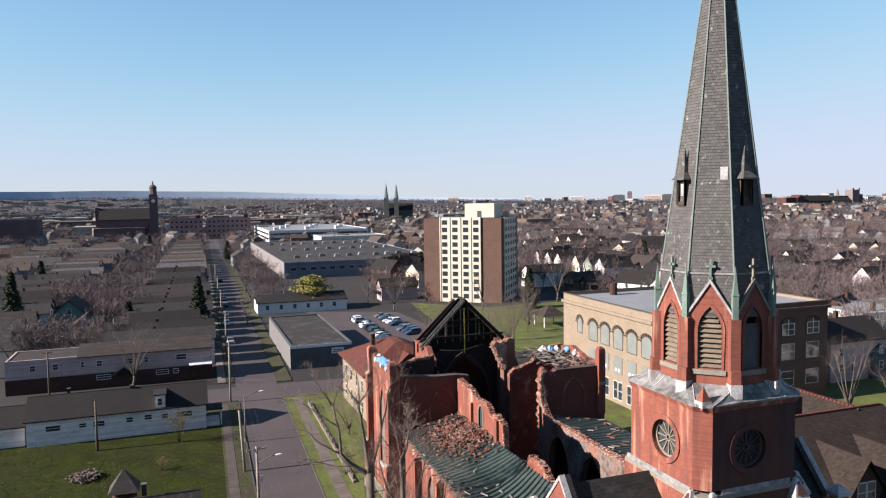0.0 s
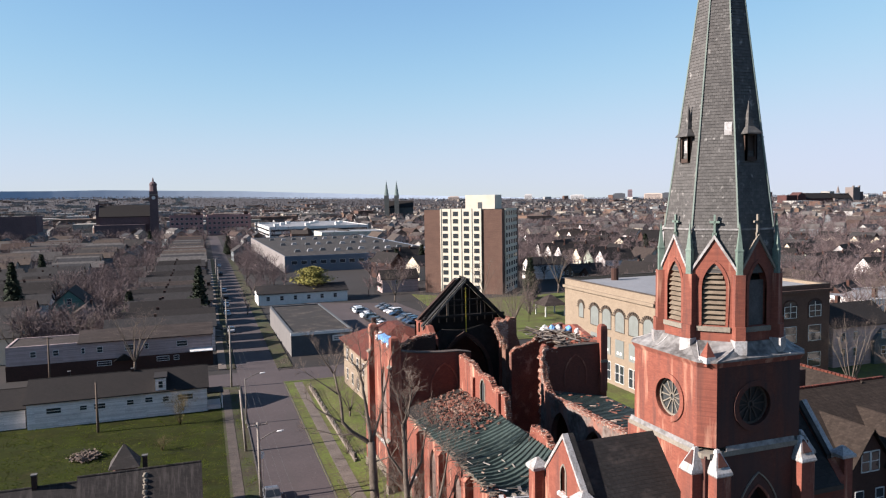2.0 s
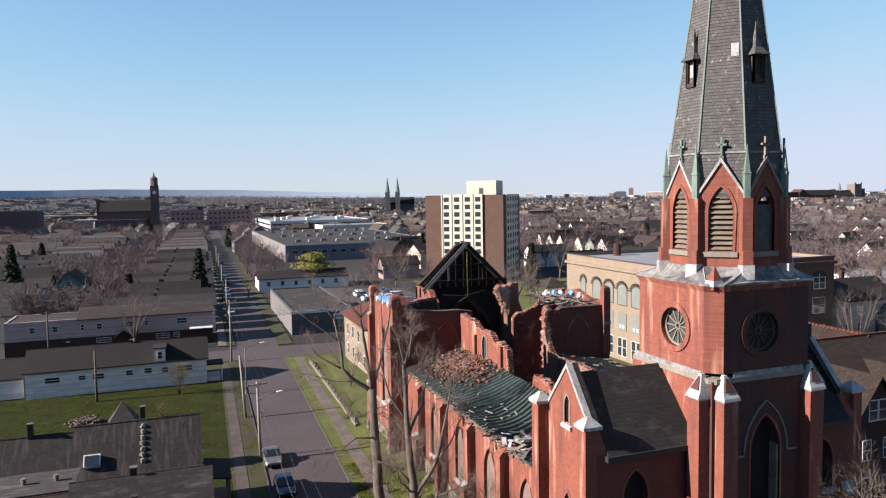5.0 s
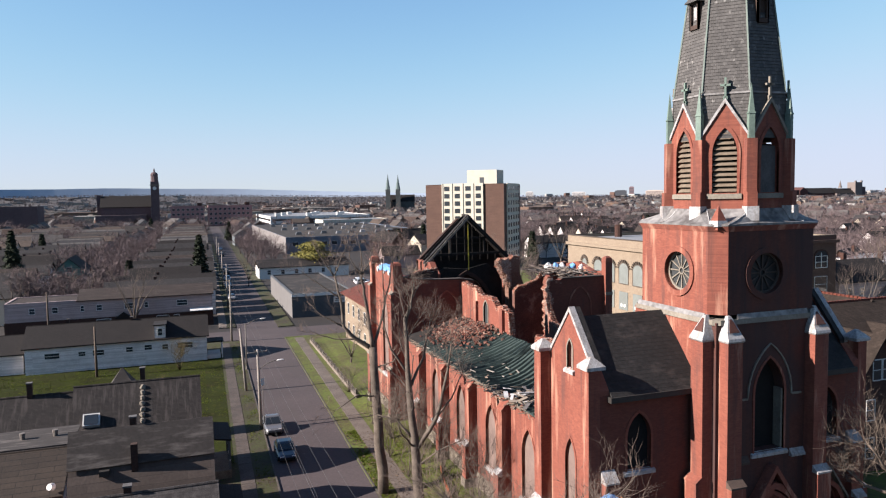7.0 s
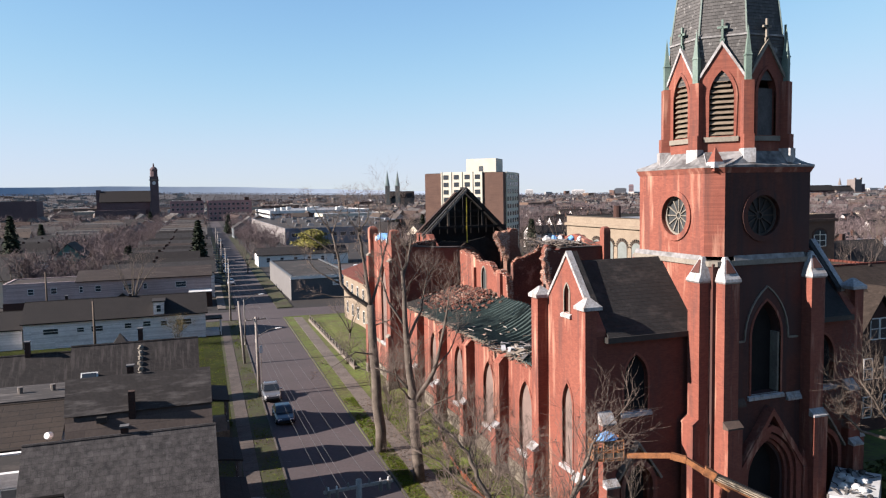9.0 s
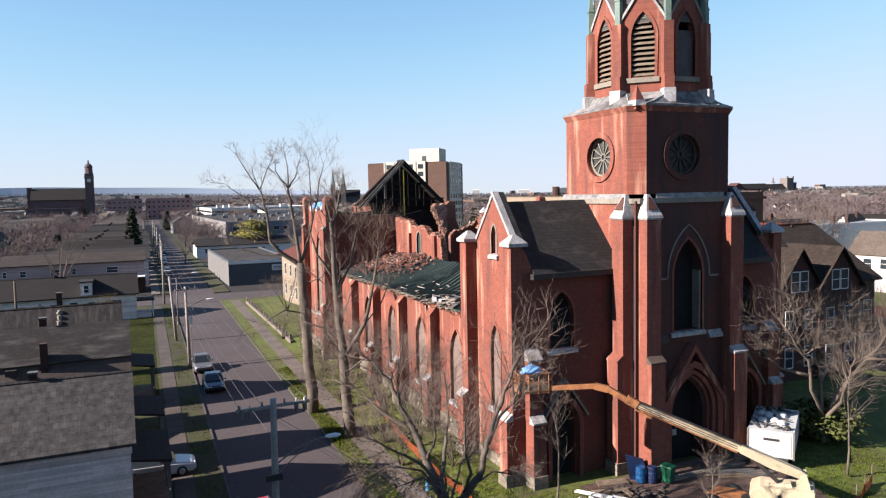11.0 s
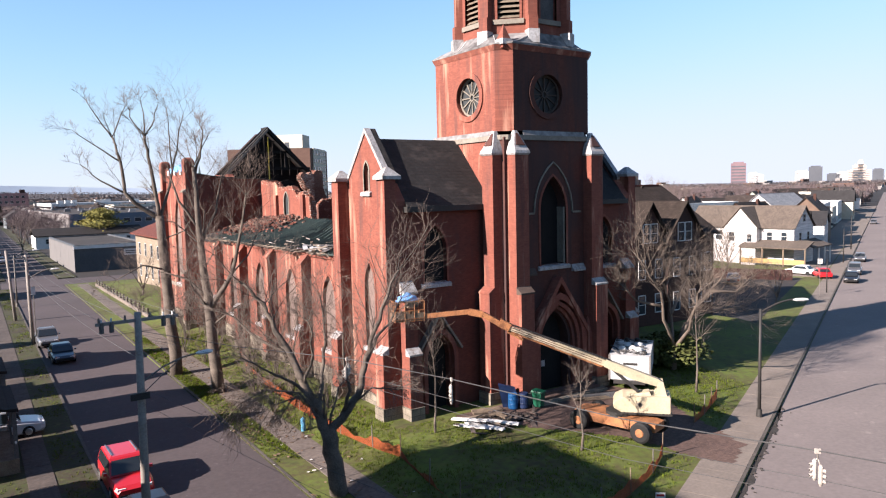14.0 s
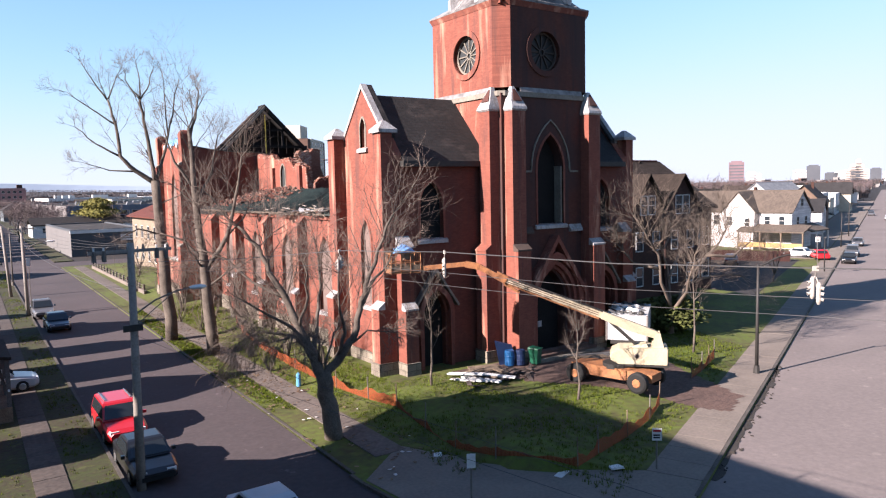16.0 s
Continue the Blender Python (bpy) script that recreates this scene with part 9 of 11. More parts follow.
far_trees(2200, lambda r: 420 + 460 * r.rand(), "bare_woods_east_middle", "dense bare brown trees over the eastern town", 9, 14, 42, 0.12, 16, FARTWIG, spread=(20, 74))
far_trees(4600, lambda r: 680 + 1100 * r.rand(), "bare_woods", "hazy brown bare trees over the city", 7, 13, 26, 0.22, 8, FARTWIG)
# farthest trees use a separate colour with mild distance haze mixed in
far_trees(12000, lambda r: 1500 + 3150 * r.rand() ** 0.8, "bare_woods_far", "far brown woods towards the horizon", 9, 16, 9, 1.2, 9, mat("far woods with haze tint", (0.17, 0.145, 0.148), (0.11, 0.096, 0.10), 0.02, 0.95, island=0.4))

# evergreens, willow and shrubs with real leaf clumps
FIR = mat("dark fir needles", (0.026, 0.038, 0.019), (0.016, 0.022, 0.012), 0.8, 0.95, island=0.4, tone=1.0)
WILLOW = mat("yellow willow shoots", (0.40, 0.36, 0.085), (0.24, 0.22, 0.055), 0.5, 0.9, island=0.35)
BUSH = mat("olive evergreen leaves", (0.085, 0.095, 0.022), (0.045, 0.055, 0.014), 1.0, 0.9, island=0.4, tone=1.2)


def leafy(name, label, x, y, h, r, seed, mat_, shape, n, leaf, z0=0.0, trunk=BARK):
    """A trunk and a crown of many small leaf clumps; shape gives the crown's half width at a relative height."""
    rs = np.random.RandomState(seed)
    t = thing(name, label, "tree", m=Matrix.Translation((x, y, z0)))
    part("trunk", B().tube((0, 0, -0.2), (0, 0, h * 0.8), 0.02 * h + 0.05, 0.03, n=7), trunk, t)
    b = B()
    for _ in range(n):
        q = rs.rand()
        rr = r * shape(q) * math.sqrt(rs.rand()) * (0.75 + 0.5 * rs.rand())
        a = rs.rand() * 6.283
        c = Vector((rr * math.cos(a), rr * math.sin(a), h * q))
        d = Vector((math.cos(a), math.sin(a), rs.normal(-0.3, 0.5))).normalized() * leaf * (0.6 + 0.8 * rs.rand())
        s = Vector((-math.sin(a), math.cos(a), rs.normal(0, 0.5))).normalized() * leaf * 0.45
        b.face([c - s * 0.5, c + d * 0.5 - s, c + d, c + d * 0.5 + s])
    tagged(part("crown", b, mat_, t), kind="stuff")
    return t


fir = lambda q: max(0.02, (1 - q) * (0.9 if q > 0.08 else q * 10)) * (0.82 + 0.18 * math.sin(q * 55))
ball = lambda q: math.sqrt(max(0.02, 1 - (2 * q - 1.0) ** 2)) * (0.3 + 0.7 * min(1, q * 3))
for k, (x, y, h, r) in enumerate(((3.4, 200, 15.5, 4.2), (-42, 212, 17.5, 4.8), (-47, 236, 14, 4.0), (-14, 205, 9, 2.6), (24.5, 455, 11, 4.0), (84, 292, 11, 3.2), (93, 285, 13, 3.0), (103, 205, 13, 3.4), (89, 236, 9, 2.6), (203, 285, 14, 4.2), (-55, 330, 12, 3), (-22, 520, 13, 4))):
    leafy("fir_tree", "dark green fir tree between the houses", x, y, h, r, 500 + k, FIR, fir, 3600, 0.75)
leafy("willow_tree", "yellow green willow in early leaf", 39, 236, 10.6, 6.6, 520, WILLOW, lambda q: ball(q) * (0.8 + 0.25 * math.sin(q * 23)), 9000, 0.55)
STRAW = mat("straw shoots", (0.20, 0.15, 0.06), (0.13, 0.10, 0.045), 0.5, 0.9)
for k, (x, y, h, n, sp) in enumerate(((-1.2, 111.5, 3.4, 16, 0.9), (-3.4, 100.5, 1.3, 10, 0.5))):
    rr = random.Random(520 + k)
    stems = [([(0, 0, -0.1), (rr.gauss(0, 0.4) * sp, rr.gauss(0, 0.4) * sp, h * 0.5), (rr.gauss(0, 0.9) * sp, rr.gauss(0, 0.9) * sp, h * rr.uniform(0.75, 1.0))], 0.03, 0.01, 7) for _ in range(n)]
    bare_tree("straw_shrub", "wispy straw coloured shrub on the grass lot", (x, y, 0), stems, 0.05, 530 + k, 3, bark=STRAW, twig=STRAW)
leafy("brush_heap", "low brown brush heap on the grass lot", -12.5, 101, 0.8, 1.8, 523, TWIG, ball, 700, 0.35)
leafy("evergreen_bush", "olive green evergreen bush beside the church wall", 44.9, 34.6, 2.6, 2.3, 524, BUSH, ball, 4200, 0.32, z0=0.4)
leafy("far_willow", "yellow tree far off among the houses", 62, 850, 13, 9, 525, WILLOW, ball, 900, 1.8)

# hills on the horizon; distance haze is put into their blue colour
HILL = mat("far hills in hazy blue", (0.34, 0.41, 0.50), (0.31, 0.37, 0.45), 0.002, 1.0, tone=0.95)
b = B()
rows = [[], []]
for k in range(61):
    deg = -22 + 100 * k / 60
    ang = radians(deg)
    h = rise(deg) * 1.05 + 5 + 40 * (1 - smooth(0, 34, deg)) + 5 * noise.noise((k * 0.35, 0, 0))
    rows[0].append((4750 * math.sin(ang), 4750 * math.cos(ang), -5))
    rows[1].append((4800 * math.sin(ang), 4800 * math.cos(ang), h))
b.rings(rows, cap=False, wrap=False)
tagged(part("backdrop", b, HILL), "low hills on the horizon coloured hazy blue", "hills", kind="structure")


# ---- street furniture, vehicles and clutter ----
# plain tall block and turret outside the view, shaped to cast the corner's shadow
cbk = flat_block("corner_building", "unseen tall brick block placed for the corner shadow", "building", -32, -7.5, -30, 30.5, 17.4, BROWN_BRICK, FLAT_ROOF, parapet=0.4)
part("corner_turret", B().rings([[(-13.5 + r_ * math.cos(q), 28.4 + r_ * math.sin(q), z_ + 2.0) for q in [2 * math.pi * j / 16 for j in range(16)]] for r_, z_ in ((2.2, 11.6), (3.4, 13.3), (5.0, 14.4), (5.2, 15.0), (4.6, 16.2), (3.3, 17.2), (1.8, 18.0), (0.1, 18.5))]), SHINGLE_B, cbk, "unseen rounded turret placed for its shadow")


def utility_pole(label, x, y, h, lean=(0, 0), arms=((0, 2.4),), mat_=POLE, cans=0, arm_turn=0.0, thick=1.0):
    p = thing("utility_pole", label, "pole", "utility poles", m=Matrix.Translation((x, y, 0)))
    top = Vector((lean[0], lean[1], h))
    part("pole", B().tube((0, 0, -0.3), top, 0.19 * thick, 0.13 * thick, n=10), mat_, p, smooth=True)
    d = Vector((math.cos(radians(arm_turn)), math.sin(radians(arm_turn)), 0))
    for dz, w in arms:
        c = top + Vector((0, 0, -0.3 - dz))
        n_ = Vector((-d.y, d.x, 0)) * 0.06
        a = part("crossarm", B().solid([c - d * w / 2 - n_ - Vector((0, 0, 0.06)), c + d * w / 2 - n_ - Vector((0, 0, 0.06)), c + d * w / 2 + n_ - Vector((0, 0, 0.06)), c - d * w / 2 + n_ - Vector((0, 0, 0.06))], (0, 0, 0.12)), mat_, p)
        for k in range(4):
            q = c + d * w * (-0.46 + 0.92 * k / 3)
            part("insulator", B().tube(q + Vector((0, 0, 0.06)), q + Vector((0, 0, 0.24)), 0.05, 0.03, n=6), STEEL, a)
    for k in range(cans):
        q = top + d * (0.95 + 0.35 * (k % 2)) * (1 if k < 2 else -1) + Vector((0, 0, -0.45))
        c = part("transformer", B().tube(q - Vector((0, 0, 0.2)), q + Vector((0, 0, 0.2)), 0.09, 0.09, n=10), STEEL, p, "grey transformer can")
        part("bushing", B().tube(q + Vector((0, 0, 0.2)), q + Vector((0, 0, 0.34)), 0.04, 0.03, n=6), WHITE_P, c)
    return p


up_ = utility_pole("tall grey utility pole with crossarm and transformers", 6.9, 29.9, 9.5, (0.1, 0), ((0.0, 3.0),), POLE, 4, 4)
part("lamp_arm", B().line([(0.1, 0, 6.75), (0.9, 0, 7.25), (1.7, 0, 7.52), (2.3, 0, 7.6)], 0.035, 6), STEEL, up_)
part("lamp_brace", B().line([(0.1, 0, 6.3), (0.9, 0, 6.95), (1.5, 0, 7.4)], 0.02, 5), STEEL, up_)
part("lamp_head", B().rings([[(2.2 + dx, w * math.sin(t), 7.6 + hh * math.cos(t)) for t in [2 * math.pi * j / 8 for j in range(8)]] for dx, w, hh in ((0, 0.05, 0.04), (0.15, 0.14, 0.09), (0.45, 0.16, 0.1), (0.65, 0.08, 0.05))]), WHITE_P, up_, "pale cobra lamp head")
part("splice_box", B().box(-0.35, 0.35, -0.2, -0.1, 6.15, 6.4), IRON, up_)
utility_pole("dark wooden utility pole beside the kerb", 7.3, 79.5, 8.6, (-0.1, 0.2), ((0.0, 2.2),), POLE, 0, 12)
utility_pole("slender grey lamp pole leaning over the kerb", 7.0, 96, 8.1, (-0.5, 0.3), (), POLE)
utility_pole("wooden utility pole at the cross street", 7.2, 130.5, 10.8, (0, 0), ((0.0, 2.2),), POLE)
for y_ in (172, 214, 256, 300):
    utility_pole("wooden utility pole along the side street", left_kerb(y_) - 0.8, y_, 10.0, (0, 0), ((0.0, 2.2),), POLE)
utility_pole("dark utility pole behind the houses", -12.2, 112, 7.2, (0, 0), (), POLE_DK)
utility_pole("dark utility pole beside the terrace", -23.6, 146, 8.6, (0, 0), ((0.0, 1.6),), POLE_DK)
utility_pole("dark street pole on the avenue pavement", *av(74, 0.9)[:2], 4.2, (0, 0), (), IRON, thick=0.42)
utility_pole("dark street pole on the avenue pavement", *av(112, 0.9)[:2], 5.8, (0, 0), (), IRON, thick=0.5)
utility_pole("dark street pole on the avenue pavement", *av(140, 0.9)[:2], 6.8, (0, 0), (), IRON, thick=0.6)


def street_lamp(label, x, y, h, arm, turn, mat_=STEEL):
    p = thing("street_lamp", label, "lamp", "street lamps", m=pose(x, y, 0, 0, 0, turn))
    part("post", B().tube((0, 0, -0.2), (0, 0, h - 0.5), 0.11, 0.075, n=10), mat_, p, smooth=True)
    part("base", B().tube((0, 0, 0), (0, 0, 0.5), 0.19, 0.15, n=10), mat_, p)
    pts = [(arm * t, 0, h - 0.7 + 0.75 * math.sin(t * 1.57)) for t in (0.0, 0.15, 0.35, 0.6, 0.85, 1.0)]
    part("arm", B().line(pts, 0.05, 7), mat_, p)
    hd = B().rings([[(arm - 0.1 + dx, w * math.sin(t), h + 0.03 + hh * math.cos(t)) for t in [2 * math.pi * j / 8 for j in range(8)]] for dx, w, hh in ((0, 0.05, 0.04), (0.2, 0.16, 0.09), (0.6, 0.18, 0.1), (0.85, 0.1, 0.06))])
    part("head", hd, WHITE_P, p, "white cobra lamp head")
    return p


street_lamp("cobra head street lamp on the avenue pavement", 40.2, 24.75, 7.0, 1.9, -40, IRON)
street_lamp("curved arm street lamp at the side street", 7.4, 80.8, 6.9, 2.0, 8)
street_lamp("curved arm street lamp near the cross street", 8.0, 108, 7.2, 2.2, 8)


# cables
def cable(name, label, a, c, sag, r, n=14, mat_=CABLE):
    a, c = Vector(a), Vector(c)
    pts = [a.lerp(c, t / n) - Vector((0, 0, sag * 4 * (t / n) * (1 - t / n))) for t in range(n + 1)]
    return tagged(part(name, B().line(pts, r, 5), mat_), label, "cable", "overhead cables")


P0, P1 = Vector((7.0, 29.9, 9.2)), Vector((7.25, 79.6, 8.3))
for k, o in enumerate((-1.4, -0.5, 0.5, 1.4)):
    cable("power_line", "thin overhead power line along the street", P0 + Vector((o, 0, 0.15)), P1 + Vector((o * 0.75, 0, 0.15)), 0.5, 0.008)
    cable("power_line", "thin overhead power line along the street", P1 + Vector((o * 0.75, 0, 0.15)), (7.2 + o * 0.75, 130.5, 10.6), 0.6, 0.008)
cable("telephone_line", "thick overhead telephone line", P0 + Vector((0.1, 0, -1.6)), P1 + Vector((0, 0, -1.4)), 0.6, 0.012)
WIRE = [Vector(p) for p in ((7.1, 29.9, 8.75), (8.2, 21.8, 9.35), (8.98, 16.33, 9.88), (9.53, 12.73, 10.03), (10.3, 8.9, 10.02), (11.17, 6.08, 10.1), (12.3, 0.2, 10.35), (13.4, -5.0, 10.7))]


PALE_WIRE = mat("pale twisted wire", (0.42, 0.40, 0.38), (0.30, 0.28, 0.26), 6.0, 0.7, tone=0.9)


def span(label, drop, r):
    pts = [p - Vector((0, 0, drop * (0.35 + 0.65 * min(1, i / 3)))) for i, p in enumerate(WIRE)]
    tagged(part("span_wire", B().line(pts, r, 5), PALE_WIRE if r > 0.01 else CABLE), label, "cable", "overhead cables")


span("pale twisted signal span wire over the crossing", 0.0, 0.010)
span("thin signal cable over the crossing", 0.42, 0.005)
span("thin signal cable over the crossing", 0.68, 0.005)
cable("guy_wire", "pale stay cable over the corner", (6.95, 29.9, 6.6), (18.5, 1.0, 3.2), 0.3, 0.007)
cable("guy_wire", "thin stay cable over the corner", (6.95, 29.9, 6.0), (14.5, 3.0, 4.4), 0.3, 0.006)


SIGNAL_P = mat("weathered white signal paint", (0.60, 0.54, 0.48), (0.40, 0.35, 0.30), 2.0, 0.8, tone=0.7)


def signal(p, label, turn):
    s = thing("traffic_signal", label, "signal", "hanging traffic signals", m=pose(*p, 0, 0, turn) @ Matrix.Scale(0.78, 4))
    part("hanger", B().tube((0, 0, 0.05), (0, 0, -0.2), 0.015, n=6), STEEL, s)
    part("clamp", B().box(-0.05, 0.05, -0.02, 0.02, -0.05, 0.04), SIGNAL_P, s)
    for k, (dx, dy, dz) in enumerate(((0.05, 0.0, 0.0), (-0.05, 0.03, -0.1))):
        part("bracket", B().tube((0, 0, -0.14), (dx, dy, -0.18 + dz), 0.012, n=6), SIGNAL_P, s)
        b = B().rings([[(dx + w * math.cos(q), dy + w * math.sin(q), z + dz) for q in [2 * math.pi * j / 10 for j in range(10)]] for z, w in ((-0.15, 0.02), (-0.19, 0.042), (-0.5, 0.042), (-0.55, 0.02))])
        h = part("signal_head", b, SIGNAL_P, s, "white painted signal housing")
        for j in range(3):
            d = Vector((dx, dy, 0)).normalized()
            c = Vector((dx, dy, -0.25 - j * 0.1 + dz)) + d * 0.035
            v = part("visor", B().tube(c, c + d * 0.05 - Vector((0, 0, 0.01)), 0.03, 0.034, n=10), SIGNAL_P, h)
            part("lens", B().tube(c + d * 0.051, c + d * 0.053, 0.025, n=10), BLACK, v)


for p_, tn_ in ((WIRE[2], 20), (WIRE[3], 75), (WIRE[5], 140)):
    signal(p_, "white hanging traffic signal over the crossing", tn_)


# ---- vehicles ----
def paint(name, c, c2=None):
    m = mat(name, c, c2 or tuple(0.92 * v for v in c), 0.6, 0.28, 0.0, spec=0.5)
    m.node_tree.nodes["Principled BSDF"].inputs["Coat Weight"].default_value = 0.35
    return m


CAR_GLASS = glass("car glass", (0.015, 0.018, 0.02), 0.05)
CHROME = mat("bright rim metal", (0.6, 0.6, 0.6), None, 2.0, 0.3, 0.9)


def car(label, colour, x, y, turn, suv=False, z=-0.1, detail=True, pickup=False, group=""):
    """A car facing +x before it is turned: lofted body and cabin, wheels, windows and lights."""
    c = thing("car", label, "car", group or "parked cars", m=pose(x, y, z, 0, 0, turn))
    L, W = (4.55, 1.84) if suv else (4.5, 1.78)
    hb, hr = (1.0, 1.68) if suv else (0.88, 1.43)

    def sec(xx, w, z0, z1, r=0.12):
        return [(xx, -w + r, z0), (xx, w - r, z0), (xx, w, z0 + r), (xx, w, z1 - r), (xx, w - r, z1), (xx, -w + r, z1), (xx, -w, z1 - r), (xx, -w, z0 + r)]
    w = W / 2
    body = B().rings([sec(-L / 2, w * 0.86, 0.35, hb - 0.1), sec(-L / 2 + 0.15, w * 0.95, 0.25, hb), sec(-L / 2 + 0.9, w, 0.2, hb + 0.03), sec(0.4, w, 0.2, hb), sec(L / 2 - 1.0, w, 0.2, hb - 0.06), sec(L / 2 - 0.25, w * 0.94, 0.22, hb - 0.18), sec(L / 2, w * 0.8, 0.32, hb - 0.32)])
    part("body", body, colour, c)
    xr, xf = (-L / 2 + 0.12, 1.05) if suv else (-L / 2 + 0.7, 1.05)
    tr0, tf0 = (-L / 2 + 0.45, 0.35) if suv else (-L / 2 + 1.3, 0.3)
    if pickup:
        xr, tr0 = -0.6, -0.45
    cab = B().rings([[(a, s_ * w * q, zz) for s_, a in ((-1, x0), (1, x0), (1, x1), (-1, x1))] for x0, x1, q, zz in ((xr, xf, 0.93, hb - 0.02), (xr * 0.5 + tr0 * 0.5, xf * 0.5 + tf0 * 0.5, 0.86, (hb + hr) / 2), (tr0, tf0, 0.78, hr - 0.05), (tr0 + 0.15, tf0 - 0.15, 0.70, hr))])
    cb_ = part("cabin", cab, colour, c)
    zb, zt_ = hb + 0.04, hr - 0.12
    f = lambda zz: (zz - hb) / (hr - hb)
    xa = lambda zz, lo, hi: lo + (hi - lo) * f(zz)
    ww = lambda zz: w * (0.93 - 0.15 * f(zz)) + 0.012
    for sg in (-1, 1):
        part("side_window", B().solid([(xa(zb, xr, tr0) + 0.18, sg * ww(zb), zb), (xa(zb, xf, tf0) - 0.16, sg * ww(zb), zb), (xa(zt_, xf, tf0) - 0.1, sg * ww(zt_), zt_), (xa(zt_, xr, tr0) + 0.14, sg * ww(zt_), zt_)], (0, sg * 0.012, 0)), CAR_GLASS, cb_)
    part("windscreen", B().solid([(xa(zb, xf, tf0) + 0.012, -ww(zb) * 0.9, zb), (xa(zb, xf, tf0) + 0.012, ww(zb) * 0.9, zb), (xa(zt_, xf, tf0) + 0.012, ww(zt_) * 0.88, zt_), (xa(zt_, xf, tf0) + 0.012, -ww(zt_) * 0.88, zt_)], (0.012, 0, 0.01)), CAR_GLASS, cb_)
    part("rear_window", B().solid([(xa(zb, xr, tr0) - 0.012, -ww(zb) * 0.85, zb + 0.05), (xa(zb, xr, tr0) - 0.012, ww(zb) * 0.85, zb + 0.05), (xa(zt_, xr, tr0) - 0.012, ww(zt_) * 0.82, zt_), (xa(zt_, xr, tr0) - 0.012, -ww(zt_) * 0.82, zt_)], (-0.012, 0, 0.01)), CAR_GLASS, cb_)
    for xx in (-L / 2 + 0.82, L / 2 - 0.88):
        for sg in (-1, 1):
            r = 0.34 if suv else 0.31
            wl = part("wheel", B().tube((xx, sg * (w - 0.2), r), (xx, sg * (w + 0.01), r), r, n=16), BLACK, c)
            if detail:
                part("rim", B().tube((xx, sg * (w + 0.005), r), (xx, sg * (w + 0.025), r), r * 0.62, r * 0.5, n=12), CHROME, wl)
    if detail:
        for sg in (-1, 1):
            part("headlight", B().box(L / 2 - 0.26, L / 2 - 0.06, sg * w * 0.62 - 0.18, sg * w * 0.62 + 0.18, hb - 0.40, hb - 0.24), WHITE_P, c)
            part("tail_light", B().box(-L / 2 - 0.02, -L / 2 + 0.1, sg * w * 0.7 - 0.14, sg * w * 0.7 + 0.14, hb - 0.3, hb - 0.1), mat("red lamp glass", (0.4, 0.02, 0.02), None, 1.0, 0.2), c)
            part("mirror", B().box(0.7, 0.85, sg * (w + 0.02), sg * (w + 0.17), hb + 0.02, hb + 0.16), colour, c)
        part("bumper", B().box(L / 2 - 0.12, L / 2 + 0.03, -w * 0.72, w * 0.72, 0.3, 0.48), BLACK, c)
        if suv:
            for sg in (-1, 1):
                part("roof_rail", B().box(tr0 + 0.2, tf0 - 0.3, sg * w * 0.62 - 0.025, sg * w * 0.62 + 0.025, hr, hr + 0.06), CHROME, c)
    return c


P_NAVY = paint("navy car paint", (0.012, 0.022, 0.05))
P_RED, P_DARK, P_SILVER, P_BLUE, P_WHITE, P_GREY = paint("red car paint", (0.45, 0.015, 0.02)), paint("black car paint", (0.02, 0.02, 0.022)), paint("silver car paint", (0.42, 0.43, 0.45)), paint("dark blue car paint", (0.03, 0.07, 0.14)), paint("white car paint", (0.72, 0.72, 0.72)), paint("grey car paint", (0.18, 0.18, 0.19))
car("red compact off-roader parked at the kerb", P_RED, 7.55, 37.6, -90, True)
car("dark sedan parked behind the red car", P_DARK, 7.5, 32.0, -90)
car("silver off-roader in a house driveway", P_SILVER, 3.0, 49.5, 0, True, 0.0)
car("dark blue car parked at the kerb", P_NAVY, 8.7, 70.6, -90)
car("grey pickup parked at the kerb", P_GREY, 8.4, 78.8, -90, True, pickup=True)
car("silver car at the stop line", P_SILVER, 9.6, 23.2, -88)
for k, (x_, y_, col) in enumerate(((10.3, 186, P_SILVER), (10.9, 214, P_WHITE), (11.6, 231, P_WHITE), (12.4, 251, P_DARK), (12.8, 268, P_SILVER), (14.4, 330, P_DARK), (15.6, 372, P_WHITE))):
    car(("silver", "white", "white", "dark", "silver", "dark", "white")[k] + " car parked along the side street", col, x_, y_, 91, detail=False)
cols = [(P_WHITE, "white"), (P_DARK, "black"), (P_BLUE, "blue"), (P_SILVER, "silver"), (P_GREY, "grey")]
rnd = random.Random(9)
for k in range(24):
    col, nm = cols[(0, 1, 2, 3, 1, 2, 4, 1)[rnd.randrange(8)]]
    x_, y_ = (47.5, 172 + 2.9 * k) if k < 13 else (55.5, 178 + 3.0 * (k - 13))
    if rnd.random() < 0.15:
        continue
    car(nm + " car in the parking lot", col, x_ + rnd.uniform(-0.4, 0.4), y_, (0 if k < 13 else 180) + 14 + rnd.uniform(-3, 3), rnd.random() < 0.4, detail=False, group="cars in the parking lot")
s_ = math.degrees(math.atan2(UM.y, UM.x))
for k, (a_, o_, col, nm, su) in enumerate(((87, -1.3, P_DARK, "black", False), (97, -1.3, P_GREY, "dark grey", True), (117, -1.4, P_GREY, "grey", False), (210, -6, P_SILVER, "silver", False), (240, -1.4, P_GREY, "grey", False), (270, -9, P_GREY, "grey", True))):
    x_, y_, _ = av(a_, o_)
    car(nm + " car on the avenue", col, x_, y_, s_ + (180 if o_ > -5 else 0), su, detail=k < 3)
